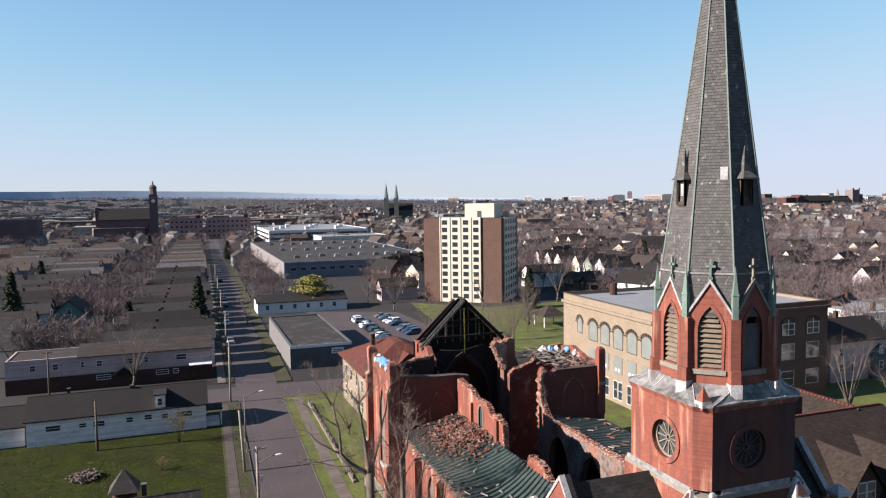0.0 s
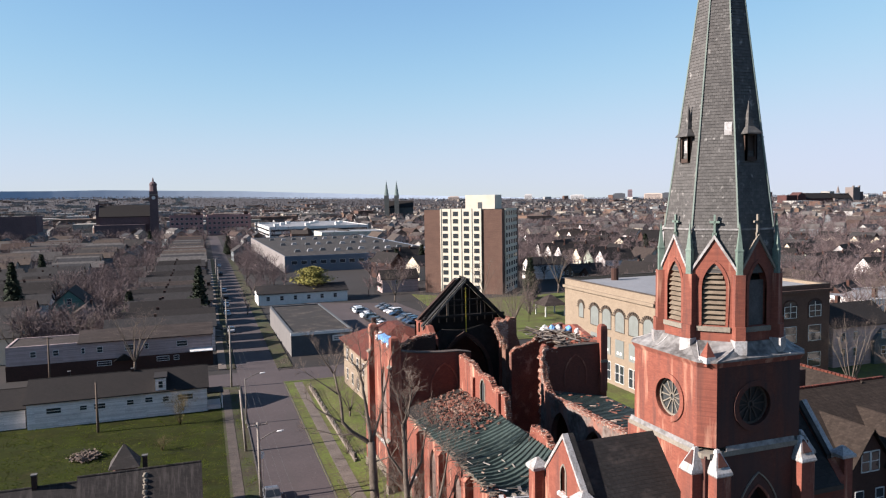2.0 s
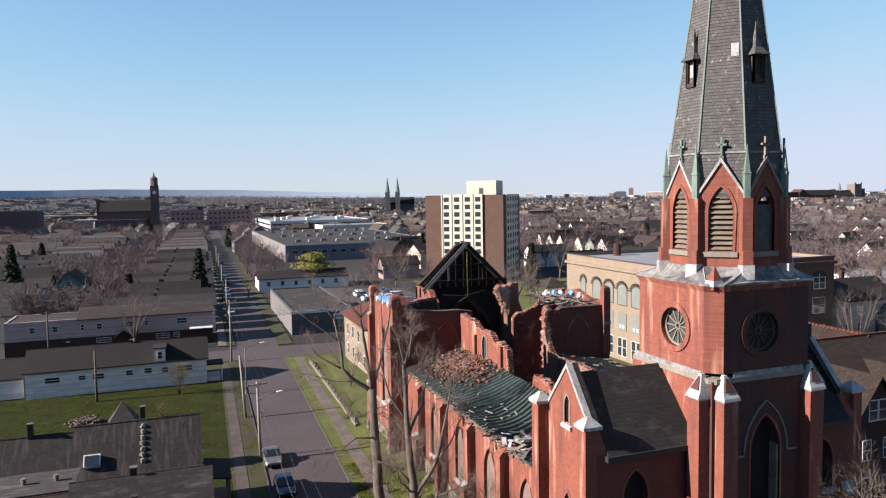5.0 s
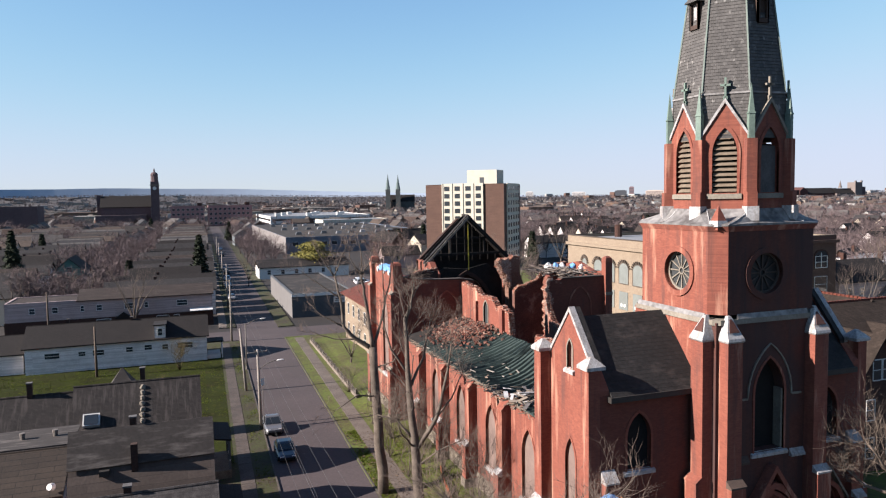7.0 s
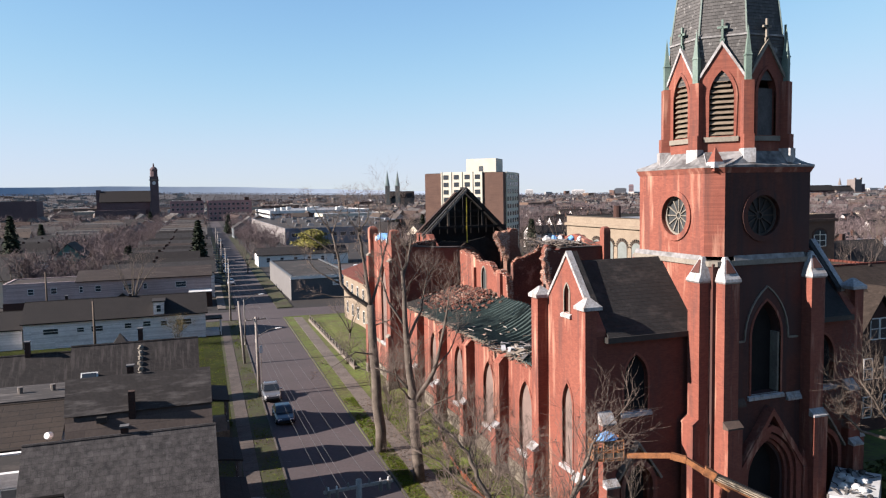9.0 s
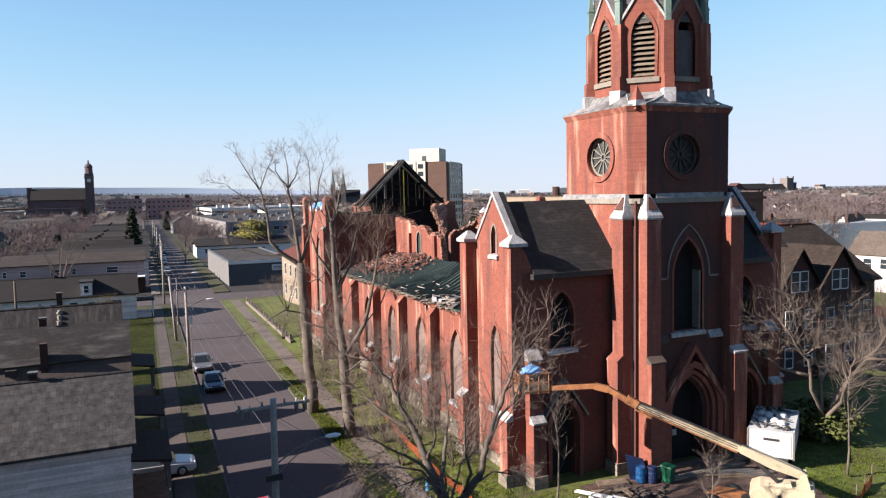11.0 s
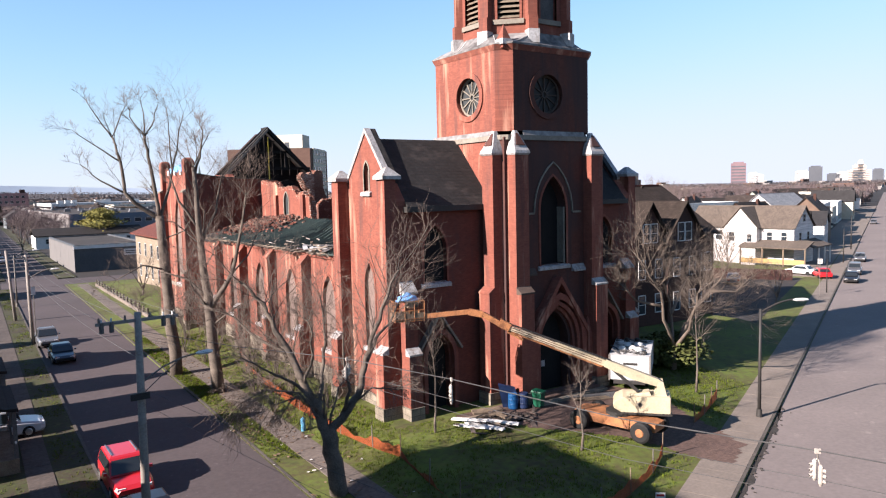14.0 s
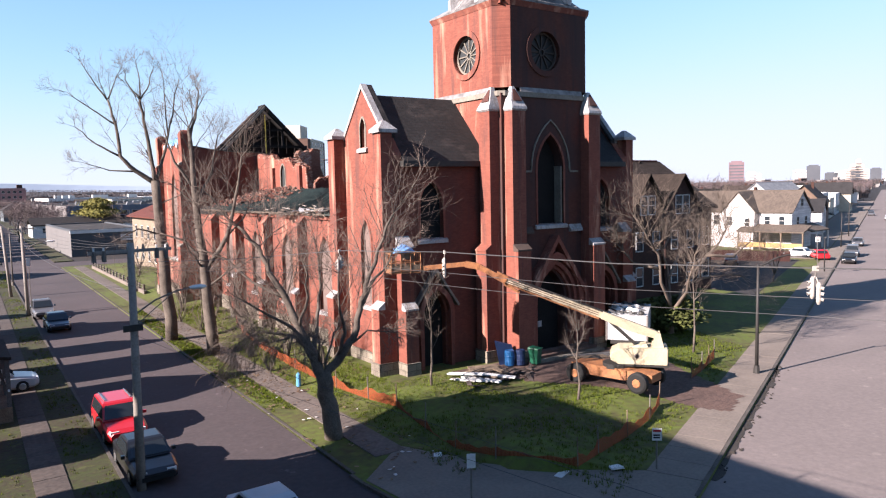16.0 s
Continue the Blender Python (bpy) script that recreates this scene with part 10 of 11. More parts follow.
car("red car beside the white house", P_RED, 104.8, 54.9, s_ + 20, detail=False, z=0.0)
car("white car beside the white house", P_WHITE, 106.2, 58.8, s_ + 70, detail=False, z=0.0)
car("dark blue car in the rectory yard", P_BLUE, 91.0, 60.0, s_ + 10, z=0.0)
# near-black asphalt colour stands in for the shade over the rectory yard
b = B().solid([av(47, 5.5, -0.2), av(88, 5.0, -0.2), av(88, 24, -0.2), av(52, 28, -0.2)], (0, 0, 0.215))
structure("yard", b, mat("asphalt darkened for yard shade", (0.034, 0.030, 0.029), (0.022, 0.02, 0.019), 0.3, 0.92, bump=0.2, fine=20, contrast=0.7, tone=1.0), "asphalt yard beside the rectory, darkened for shade", "yard")
b = B().solid([av(90, 2.45, -0.2), av(420, 2.45, -0.2), av(420, 10.0, -0.2), av(90, 7.5, -0.2)], (0, 0, 0.222))
structure("pavement_forecourt", b, CONCRETE, "paved shop forecourts along the avenue", "pavement")
b = B().solid([av(150.4, 0.16, -0.2), av(420, 0.16, -0.2), av(420, 2.44, -0.2), av(150.4, 2.44, -0.2)], (0, 0, 0.225))
structure("pavement_avenue_far", b, CONCRETE, "pale concrete pavement farther along the avenue", "pavement")
# red fence boards carry the missing shade in their darkened colour
fw = thing("yard_fence", "rust red board fence round the yard, darkened for shade", "fence", m=pose(90.5, 70.0, 0, 0, 0, -59.4))
for k in range(20):
    part("board", B().box(k * 0.82, k * 0.82 + 0.8, 0, 0.05, 0, 1.5), mat("rust red boards darkened for shade", (0.085, 0.028, 0.022), (0.05, 0.02, 0.017), 0.8, 0.9), fw)


# ---- boom lift in the forecourt ----
CREAM_P = mat("worn cream paint", (0.52, 0.45, 0.31), (0.36, 0.30, 0.20), 1.2, 0.6, bump=0.1, contrast=0.8)
ORANGE_P = mat("worn orange paint", (0.46, 0.19, 0.07), (0.10, 0.042, 0.026), 2.4, 0.7, bump=0.15, contrast=0.8)
lm = pose(30.85, 27.2, LOT, 0, 0, -76.0)
lift = thing("boom_lift", "cream and orange boom lift reaching up to the church wall", "lift", m=lm)
ch = B().rings([[(xx, -w_, z0), (xx, w_, z0), (xx, w_, z1), (xx, -w_, z1)] for xx, w_, z0, z1 in ((-2.5, 0.55, 0.5, 0.95), (-1.6, 0.7, 0.45, 1.05), (1.4, 0.7, 0.45, 1.0), (2.3, 0.55, 0.5, 0.9))])
part("chassis", ch, ORANGE_P, lift, "orange chassis")
for xx in (-1.9, 1.75):
    part("axle", B().tube((xx, -1.0, 0.52), (xx, 1.0, 0.52), 0.12, n=8), ORANGE_P, lift)
    for sg in (-1, 1):
        wl = part("wheel", B().rings([[(xx + r_ * math.cos(t), sg * yy, 0.55 + r_ * math.sin(t)) for t in [2 * math.pi * j / 18 for j in range(18)]] for yy, r_ in ((0.85, 0.45), (0.9, 0.55), (1.2, 0.55), (1.25, 0.45))]), BLACK, lift)
        part("hub", B().tube((xx, sg * 1.2, 0.55), (xx, sg * 1.29, 0.55), 0.28, 0.2, n=12), ORANGE_P, wl, "orange hub")
part("turntable", B().tube((0, 0, 0.95), (0, 0, 1.2), 0.75, n=18), IRON, lift)


def beam(b, p0, p1, w, h, k=0):
    """A square bar from p0 to p1."""
    p0, p1 = Vector(p0), Vector(p1)
    d = (p1 - p0).normalized()
    s = d.cross(Vector((0, 0, 1)))
    s = s.normalized() * (w / 2) if s.length > 1e-4 else Vector((w / 2, 0, 0))
    u = s.cross(d).normalized() * (h / 2)
    return b.hexa([p0 - s - u, p0 + s - u, p0 + s + u, p0 - s + u], [p1 - s - u, p1 + s - u, p1 + s + u, p1 - s + u], k)


inv = lm.inverted()


def lw(x, y, z):
    """A world place in the lift's own axes."""
    return inv @ Vector((x, y, z))


def lift_part(name, pts, w, h, mat_, parent=None, label=""):
    b = B()
    for a, c in zip(pts, pts[1:]):
        beam(b, lw(*a), lw(*c), w, h)
    return part(name, b, mat_, parent or lift, label)


E0, E1 = (30.2, 27.1), (32.2, 24.85)
dx_, dy_ = (E1[0] - E0[0]), (E1[1] - E0[1])
ln_ = math.hypot(dx_, dy_)
ux, uy = dx_ / ln_, dy_ / ln_
nx_, ny_ = -uy, ux
cw = lambda s, o, z: lw(E0[0] + ux * s + nx_ * o, E0[1] + uy * s + ny_ * o, z)
b = B()
prof_ = [(0.42, 1.72), (ln_ - 0.04, 1.72), (ln_, 1.78), (ln_, 2.56), (ln_ - 0.06, 2.62), (0.5, 2.55), (0.1, 2.36), (0.0, 2.1), (0.06, 1.92)]
b.rings([[cw(s * k_ + ln_ * (1 - k_) / 2, o, 2.17 + (z - 2.17) * k_) for s, z in prof_] for o, k_ in ((0.0, 0.97), (0.05, 1.0), (1.55, 1.0), (1.6, 0.97))])
tb_ = part("turret", b, CREAM_P, lift, "cream turret and counterweight housing")
part("turret_skirt", B().hexa([cw(-0.03, -0.04, 1.62), cw(ln_ + 0.05, -0.04, 1.62), cw(ln_ + 0.05, 1.74, 1.62), cw(-0.03, 1.74, 1.62)], [cw(-0.03, -0.04, 1.72), cw(ln_ + 0.05, -0.04, 1.72), cw(ln_ + 0.05, 1.74, 1.72), cw(-0.03, 1.74, 1.72)]), IRON, tb_)
part("hood", B().hexa([cw(0.3, 0.35, 2.46), cw(ln_ - 1.0, 0.35, 2.55), cw(ln_ - 1.0, 1.1, 2.55), cw(0.3, 1.1, 2.46)], [cw(0.9, 0.4, 2.6), cw(ln_ - 1.1, 0.4, 2.78), cw(ln_ - 1.1, 1.05, 2.78), cw(0.9, 1.05, 2.6)]), CREAM_P, tb_)
part("latch", B().tube(cw(1.4, 0.03, 2.18), cw(1.4, -0.03, 2.18), 0.09, n=10), BLACK, tb_)
part("latch_ring", B().tube(cw(1.4, 0.03, 2.18), cw(1.4, -0.015, 2.18), 0.14, n=10), STEEL, tb_)
for o in (0.35, 1.05):
    part("upright", B().hexa([cw(ln_ - 0.85, o - 0.05, 2.55), cw(ln_ - 0.2, o - 0.05, 2.6), cw(ln_ - 0.2, o + 0.05, 2.6), cw(ln_ - 0.85, o + 0.05, 2.55)], [cw(ln_ - 0.65, o - 0.05, 3.35), cw(ln_ - 0.4, o - 0.05, 3.38), cw(ln_ - 0.4, o + 0.05, 3.38), cw(ln_ - 0.65, o + 0.05, 3.35)]), CREAM_P, tb_)
PV, BE = (32.3, 25.8, 3.25), (26.1, 31.25, 6.35)
mix3 = lambda t: tuple(PV[i] + (BE[i] - PV[i]) * t for i in range(3))
b = B()
p_, q_ = [Vector(lw(*mix3(t))) for t in (-0.03, 0.34)]
d_ = (q_ - p_).normalized()
sd_ = d_.cross(Vector((0, 0, 1))).normalized() * 0.22
up_ = sd_.cross(d_).normalized()
if up_.z < 0:
    up_ = -up_
sec_ = lambda c, w, lo, hi: [c - sd_ * w - up_ * lo, c + sd_ * w - up_ * lo, c + sd_ * w + up_ * hi, c - sd_ * w + up_ * hi]
b.rings([sec_(p_, 0.9, 0.08, 0.12), sec_(p_.lerp(q_, 0.1), 1, 0.2, 0.2), sec_(p_.lerp(q_, 0.5), 1, 0.3, 0.22), sec_(q_, 1, 0.18, 0.22)])
part("boom_base", b, CREAM_P, lift, "cream tapered base of the boom")
lift_part("boom", [mix3(0.3), mix3(0.66)], 0.28, 0.32, CREAM_P, label="cream telescopic boom")
lift_part("inner_boom", [mix3(0.6), mix3(1.0)], 0.22, 0.24, mat("dirty white paint", (0.62, 0.55, 0.42), (0.36, 0.28, 0.19), 1.8, 0.6, contrast=0.9))
lift_part("boom_rail", [tuple(v + (0.25 if i == 2 else 0) for i, v in enumerate(mix3(0.3))), tuple(v + (0.22 if i == 2 else 0) for i, v in enumerate(mix3(0.95)))], 0.14, 0.07, IRON)
for o_ in (-0.05, 0.07):
    lift_part("boom_slot", [tuple(v + (o_ if i == 2 else 0) for i, v in enumerate(mix3(0.36))), tuple(v + (o_ if i == 2 else 0) for i, v in enumerate(mix3(0.97)))], 0.30, 0.035, mat("rust brown steel", (0.13, 0.065, 0.04), (0.06, 0.035, 0.025), 3.0, 0.8, tone=1.0))
lift_part("hose_track", [tuple(v - (0.26 if i == 2 else 0) for i, v in enumerate(mix3(0.36))), tuple(v - (0.2 if i == 2 else 0) for i, v in enumerate(mix3(0.98)))], 0.10, 0.09, ORANGE_P)
lift_part("lift_cylinder", [(31.5, 26.5, 2.75), mix3(0.33)], 0.17, 0.17, IRON)
JN, JT = (24.6, 32.45, 7.15), (22.5, 33.9, 6.95)
lift_part("knuckle", [(26.35, 31.05, 6.25), (25.9, 31.4, 6.55)], 0.36, 0.44, ORANGE_P)
lift_part("riser", [BE, (25.2, 32.0, 7.0)], 0.26, 0.3, ORANGE_P, label="orange upper boom")
lift_part("riser_head", [(25.2, 32.0, 7.0), JN], 0.3, 0.34, ORANGE_P)
lift_part("jib", [JN, JT], 0.2, 0.24, ORANGE_P)
lift_part("link", [(26.3, 31.2, 6.0), (26.9, 30.6, 5.55)], 0.14, 0.12, ORANGE_P)
bx, by, bz = 21.75, 34.35, 6.75
corner = [(bx - 0.9, by - 0.3), (bx + 0.75, by - 0.65), (bx + 0.95, by + 0.25), (bx - 0.7, by + 0.6)]
fl = B().hexa([lw(x, y, bz) for x, y in corner], [lw(x, y, bz + 0.08) for x, y in corner])
basket = part("basket", fl, ORANGE_P, lift, "orange work basket")
for (xa_, ya_), (xb_, yb_) in zip(corner, corner[1:] + corner[:1]):
    for z in (0.15, 0.6, 1.1):
        part("rail", beam(B(), lw(xa_, ya_, bz + z), lw(xb_, yb_, bz + z), 0.05, 0.05), ORANGE_P, basket)
    for t in (0.0, 0.33, 0.66):
        x, y = xa_ + (xb_ - xa_) * t, ya_ + (yb_ - ya_) * t
        part("baluster", beam(B(), lw(x, y, bz), lw(x, y, bz + 1.1), 0.04, 0.04), ORANGE_P, basket)
    part("mesh_panel", B().solid([lw(xa_, ya_, bz + 0.08), lw(xb_, yb_, bz + 0.08), lw(xb_, yb_, bz + 0.45), lw(xa_, ya_, bz + 0.45)], lw(xa_, ya_ + 0.01, bz) - lw(xa_, ya_, bz)), TIMBER, basket)
part("control_box", B().hexa([lw(x, y, bz + 0.75) for x, y in ((bx - 0.1, by - 0.35), (bx + 0.45, by - 0.45), (bx + 0.5, by - 0.1), (bx - 0.05, by))], [lw(x, y, bz + 1.15) for x, y in ((bx - 0.1, by - 0.35), (bx + 0.45, by - 0.45), (bx + 0.5, by - 0.1), (bx - 0.05, by))]), TIMBER, basket)
# blue tarpaulin heaped on the rail
rows = []
rnd = random.Random(4)
for i in range(7):
    q = []
    for j in range(10):
        t = 2 * math.pi * j / 10
        r = (0.55, 0.6, 0.55, 0.48, 0.36, 0.2, 0.04)[i] * (0.85 + 0.35 * rnd.random())
        q.append((bx - 0.05 + 1.1 * r * math.cos(t), by - 0.1 + 0.7 * r * math.sin(t), bz + 1.05 + 0.085 * i + 0.06 * rnd.random()))
    rows.append(q)
tagged(part("tarpaulin", B().rings(rows), BLUE_TARP), "crumpled bright blue tarpaulin on the lift basket", "tarpaulin")

# white box trailer
tm = pose(37.3, 32.1, LOT - 0.05, 0, 0, 37.0)
trl = thing("box_trailer", "white box trailer with debris on its roof", "trailer", m=tm)
part("box", B().box(0, 5.2, -1.3, 1.3, 0.75, 2.35), mat("scuffed white panel", (0.52, 0.52, 0.51), (0.34, 0.34, 0.335), 0.8, 0.6, contrast=0.7), trl)
for (x0_, x1_, y0_, y1_) in ((-0.04, 0.06, -1.34, -1.24), (-0.04, 0.06, 1.24, 1.34), (5.14, 5.24, -1.34, -1.24), (5.14, 5.24, 1.24, 1.34)):
    part("corner_trim", B().box(x0_, x1_, y0_, y1_, 0.7, 2.38), STEEL, trl)
part("frame", B().box(-0.3, 5.0, -1.0, 1.0, 0.55, 0.75), IRON, trl)
for xx in (1.4, 2.4, 4.3):
    for sg in (-1, 1):
        part("wheel", B().tube((xx, sg * 0.85, 0.42), (xx, sg * 1.12, 0.42), 0.42, n=14), BLACK, trl)
part("rear_door", B().box(-0.03, -0.001, -1.15, 1.15, 0.85, 2.25), MATS["scuffed white panel"], trl)
part("letter_bar", B().box(-0.045, -0.03, -0.5, 0.4, 1.75, 1.9), IRON, trl)
for k in range(9):
    x, y = 0.6 + (k * 1.37) % 4.3, -0.9 + (k * 0.83) % 1.8
    r = 0.25 + 0.12 * (k % 3)
    rr = random.Random(60 + k)
    rows = [[(x + r * q * (0.9 + 0.3 * rr.random()) * math.cos(t), y + 0.8 * r * q * math.sin(t), 2.35 + z) for t in [2 * math.pi * j / 8 for j in range(8)]] for q, z in ((0.8, 0), (1.0, 0.1), (0.8, 0.2), (0.3, 0.27))]
    ob = part("debris_bag", B().rings(rows), WHITE_P if k % 3 else IRON)
    ob.matrix_basis = tm
    tagged(ob, "pale rubbish bag lying on the trailer roof" if k % 3 else "dark scrap lying on the trailer roof", "bag", "bags on the trailer")
scatter("roof_scrap", "scraps of dark board on the trailer roof", "debris", GREYBOARD, 40, lambda r: tuple(tm @ Vector((r.uniform(0.3, 5.0), r.uniform(-1.1, 1.1), 2.42))), lambda r: (r.uniform(0.3, 1.1), r.uniform(0.05, 0.2), 0.03), 61)

# barrels and bins at the tower foot
BARREL = mat("blue plastic", (0.02, 0.16, 0.42), (0.015, 0.11, 0.30), 2.0, 0.45)
NAVY = mat("navy plastic", (0.02, 0.045, 0.13), (0.015, 0.03, 0.09), 2.0, 0.5)
GREEN_BIN = mat("green plastic", (0.01, 0.16, 0.08), (0.008, 0.11, 0.06), 2.0, 0.5)


def barrel(label, x, y, mat_):
    t = thing("barrel", label, "barrel", "barrels and bins", m=Matrix.Translation((x, y, LOT + 0.08)))
    prof = ((0.26, 0.0), (0.29, 0.04), (0.29, 0.28), (0.305, 0.31), (0.29, 0.34), (0.29, 0.56), (0.305, 0.59), (0.29, 0.62), (0.29, 0.86), (0.26, 0.9))
    part("drum", B().rings([[(r * math.cos(q), r * math.sin(q), z) for q in [2 * math.pi * j / 16 for j in range(16)]] for r, z in prof]), mat_, t)
    part("rim", B().rings([[(r * math.cos(q), r * math.sin(q), z) for q in [2 * math.pi * j / 16 for j in range(16)]] for r, z in ((0.27, 0.9), (0.27, 0.93), (0.23, 0.93), (0.23, 0.905))]), mat_, t)


def wheelie(label, x, y, turn, mat_):
    t = thing("wheelie_bin", label, "bin", "barrels and bins", m=pose(x, y, LOT + 0.08, 0, 0, turn))
    part("body", B().rings([[(a * q, c * q * 1.05, z) for a, c in ((-0.3, -0.3), (0.3, -0.3), (0.3, 0.3), (-0.3, 0.3))] for q, z in ((0.78, 0.06), (1.0, 0.95))]), mat_, t)
    part("lid", B().hexa([(-0.33, -0.36, 0.95), (0.33, -0.36, 0.95), (0.33, 0.36, 0.95), (-0.33, 0.36, 0.95)], [(-0.3, -0.34, 1.0), (0.3, -0.34, 1.0), (0.3, 0.34, 1.06), (-0.3, 0.34, 1.06)]), mat_, t)
    for sg in (-1, 1):
        part("wheel", B().tube((sg * 0.26, 0.28, 0.1), (sg * 0.32, 0.28, 0.1), 0.1, n=10), BLACK, t)
    part("handle", B().tube((-0.25, 0.4, 0.92), (0.25, 0.4, 0.92), 0.02, n=6), mat_, t)


barrel("bright blue plastic barrel at the tower foot", 28.75, 33.75, BARREL)
barrel("navy blue barrel beside the tower", 29.35, 33.45, NAVY)
wheelie("green wheeled bin beside the blue barrels", 30.15, 33.0, 20, GREEN_BIN)
tagged(part("blue_sheet", B().hexa([(28.5, 34.4, LOT), (29.5, 33.9, LOT), (29.6, 34.2, LOT), (28.7, 34.6, LOT)], [(28.3, 34.6, LOT + 1.45), (29.3, 34.2, LOT + 1.2), (29.35, 34.3, LOT + 1.2), (28.4, 34.7, LOT + 1.5)]), NAVY), "dark blue sheet leaning behind the barrels", "sheet")
# scrap heap beside the forecourt
for k, (x, y, l, t, m_) in enumerate(((24.7, 32.4, 2.6, -38, 0), (25.2, 32.0, 2.8, -45, 0), (25.6, 32.6, 2.2, -30, 1), (26.2, 31.6, 1.8, -20, 0), (24.9, 33.0, 2.4, -36, 0), (26.0, 32.9, 1.9, 12, 1), (26.6, 32.2, 1.6, -60, 1))):
    ob = part("plank", B().box(-l / 2, l / 2, -0.14, 0.14, -0.04, 0.04), WHITE_P if m_ == 0 else TIMBER)
    ob.matrix_basis = pose(x, y, LOT + 0.16 + 0.05 * k, 6, -7 + 3 * (k % 4), t - 34)
    tagged(ob, "white painted plank thrown on the scrap heap" if m_ == 0 else "brown plank thrown on the scrap heap", "plank", "planks of the scrap heap")
scatter("scrap_heap", "mixed rusty scrap and broken boards", "scrap", mat("mixed scrap", (0.16, 0.12, 0.10), (0.07, 0.055, 0.05), 1.5, 0.9, island=0.6), 130, lambda r: (r.gauss(26.8, 0.8), r.gauss(32.3, 0.5), LOT + 0.08 + 0.16 * r.random()), lambda r: (r.uniform(0.3, 1.1), r.uniform(0.08, 0.32), r.uniform(0.02, 0.06)), 62, tilt=14)
tagged(part("cardboard", B().hexa([(26.2, 34.3, LOT), (28.0, 33.8, LOT), (28.3, 34.6, LOT), (26.5, 35.0, LOT)], [(26.2, 34.3, LOT + 0.12), (28.0, 33.8, LOT + 0.15), (28.3, 34.6, LOT + 0.1), (26.5, 35.0, LOT + 0.13)]), TIMBER), "flat brown boards on the paving", "boards")
for k in range(9):
    rr = random.Random(640 + k)
    l = rr.uniform(2.6, 4.2)
    ob = part("plank", B().box(-l / 2, l / 2, -0.11, 0.11, -0.03, 0.03), GREYBOARD if k % 3 else TIMBER)
    ob.matrix_basis = pose(34.6 + rr.gauss(0, 0.25), 31.7 + 0.26 * (k % 5) + rr.gauss(0, 0.05), LOT + 0.09 + 0.065 * (k // 5), 0, rr.uniform(-1, 1), -24 + rr.gauss(0, 4))
    tagged(ob, "long weathered plank stacked before the church portal", "plank", "planks before the portal")
st = thing("entrance_steps", "worn stone steps before the church portal", "steps")
for k in range(3):
    part("step", B().box(CX - 2.2 - 0.3 * (2 - k), CX + 2.2 + 0.3 * (2 - k), TY0 - 2.0 + 0.4 * k, TY0 - 0.76, LOT + 0.05 + 0.16 * k, LOT + 0.2 + 0.16 * k), BRICKPAVE if k else RUBBLE_STONE, st)

# orange safety fence
ORANGE_N = mat("orange safety netting", (0.42, 0.10, 0.025), (0.28, 0.065, 0.018), 1.2, 0.7, island=0.0)
fence = thing("safety_fence", "sagging orange plastic safety fence on thin posts", "fence")
run = [(20.9, 60.0), (19.9, 55.5), (19.2, 49.0), (18.9, 43.0), (18.9, 37.2), (19.2, 34.0), (19.5, 31.6), (19.0, 28.2), (18.7, 25.4), (19.3, 23.4), (21.2, 20.6), (22.9, 21.1), (25.6, 21.9), (28.2, 22.8), (30.4, 24.0)]
run2 = [(36.0, 26.2), (37.8, 26.8), (39.6, 27.6), (41.2, 28.3)]
for pts in (run, run2):
    for k, (x, y) in enumerate(pts):
        z = max(0.0, lot_height(x, y))
        part("post", B().tube((x, y, z - 0.1), (x + 0.05 * math.sin(k), y, z + 1.25), 0.03, n=6), STEEL if k % 2 else TIMBER, fence)
    for k, (a, c) in enumerate(zip(pts, pts[1:])):
        b = B()
        n = 12
        low = 0.45 if 6 <= k <= 9 and len(pts) > 6 else 0.0
        top = lambda t: 0.68 - low * 0.6 - (0.3 + 0.15 * math.sin(k * 2.1)) * 4 * t * (1 - t) + 0.05 * math.sin(t * 17 + k)
        P = lambda t: (a[0] + (c[0] - a[0]) * t, a[1] + (c[1] - a[1]) * t)
        for r in range(9):
            for j in range(n):
                t0, t1 = j / n, (j + 1) / n
                (x0, y0), (x1, y1) = P(t0), P(t1)
                h0, h1 = max(0, lot_height(x0, y0)), max(0, lot_height(x1, y1))
                w0, w1 = r / 9, r / 9 + 0.075
                d = Vector((c[0] - a[0], c[1] - a[1], 0)).normalized()
                nn = Vector((-d.y, d.x, 0)) * 0.012
                q = [(x0, y0, h0 + 0.04 + top(t0) * w0), (x1, y1, h1 + 0.04 + top(t1) * w0), (x1, y1, h1 + 0.04 + top(t1) * w1), (x0, y0, h0 + 0.04 + top(t0) * w1)]
                b.solid(q, nn)
        for j in range(int(n * 1.6)):
            t0 = (j + 0.2) / (n * 1.6)
            t1 = t0 + 0.25 / (n * 1.6)
            (x0, y0), (x1, y1) = P(t0), P(t1)
            h0 = max(0, lot_height(x0, y0))
            b.face([(x0, y0, h0 + 0.04), (x1, y1, h0 + 0.04), (x1, y1, h0 + top(t1)), (x0, y0, h0 + top(t0))])
        part("netting", b, ORANGE_N, fence)


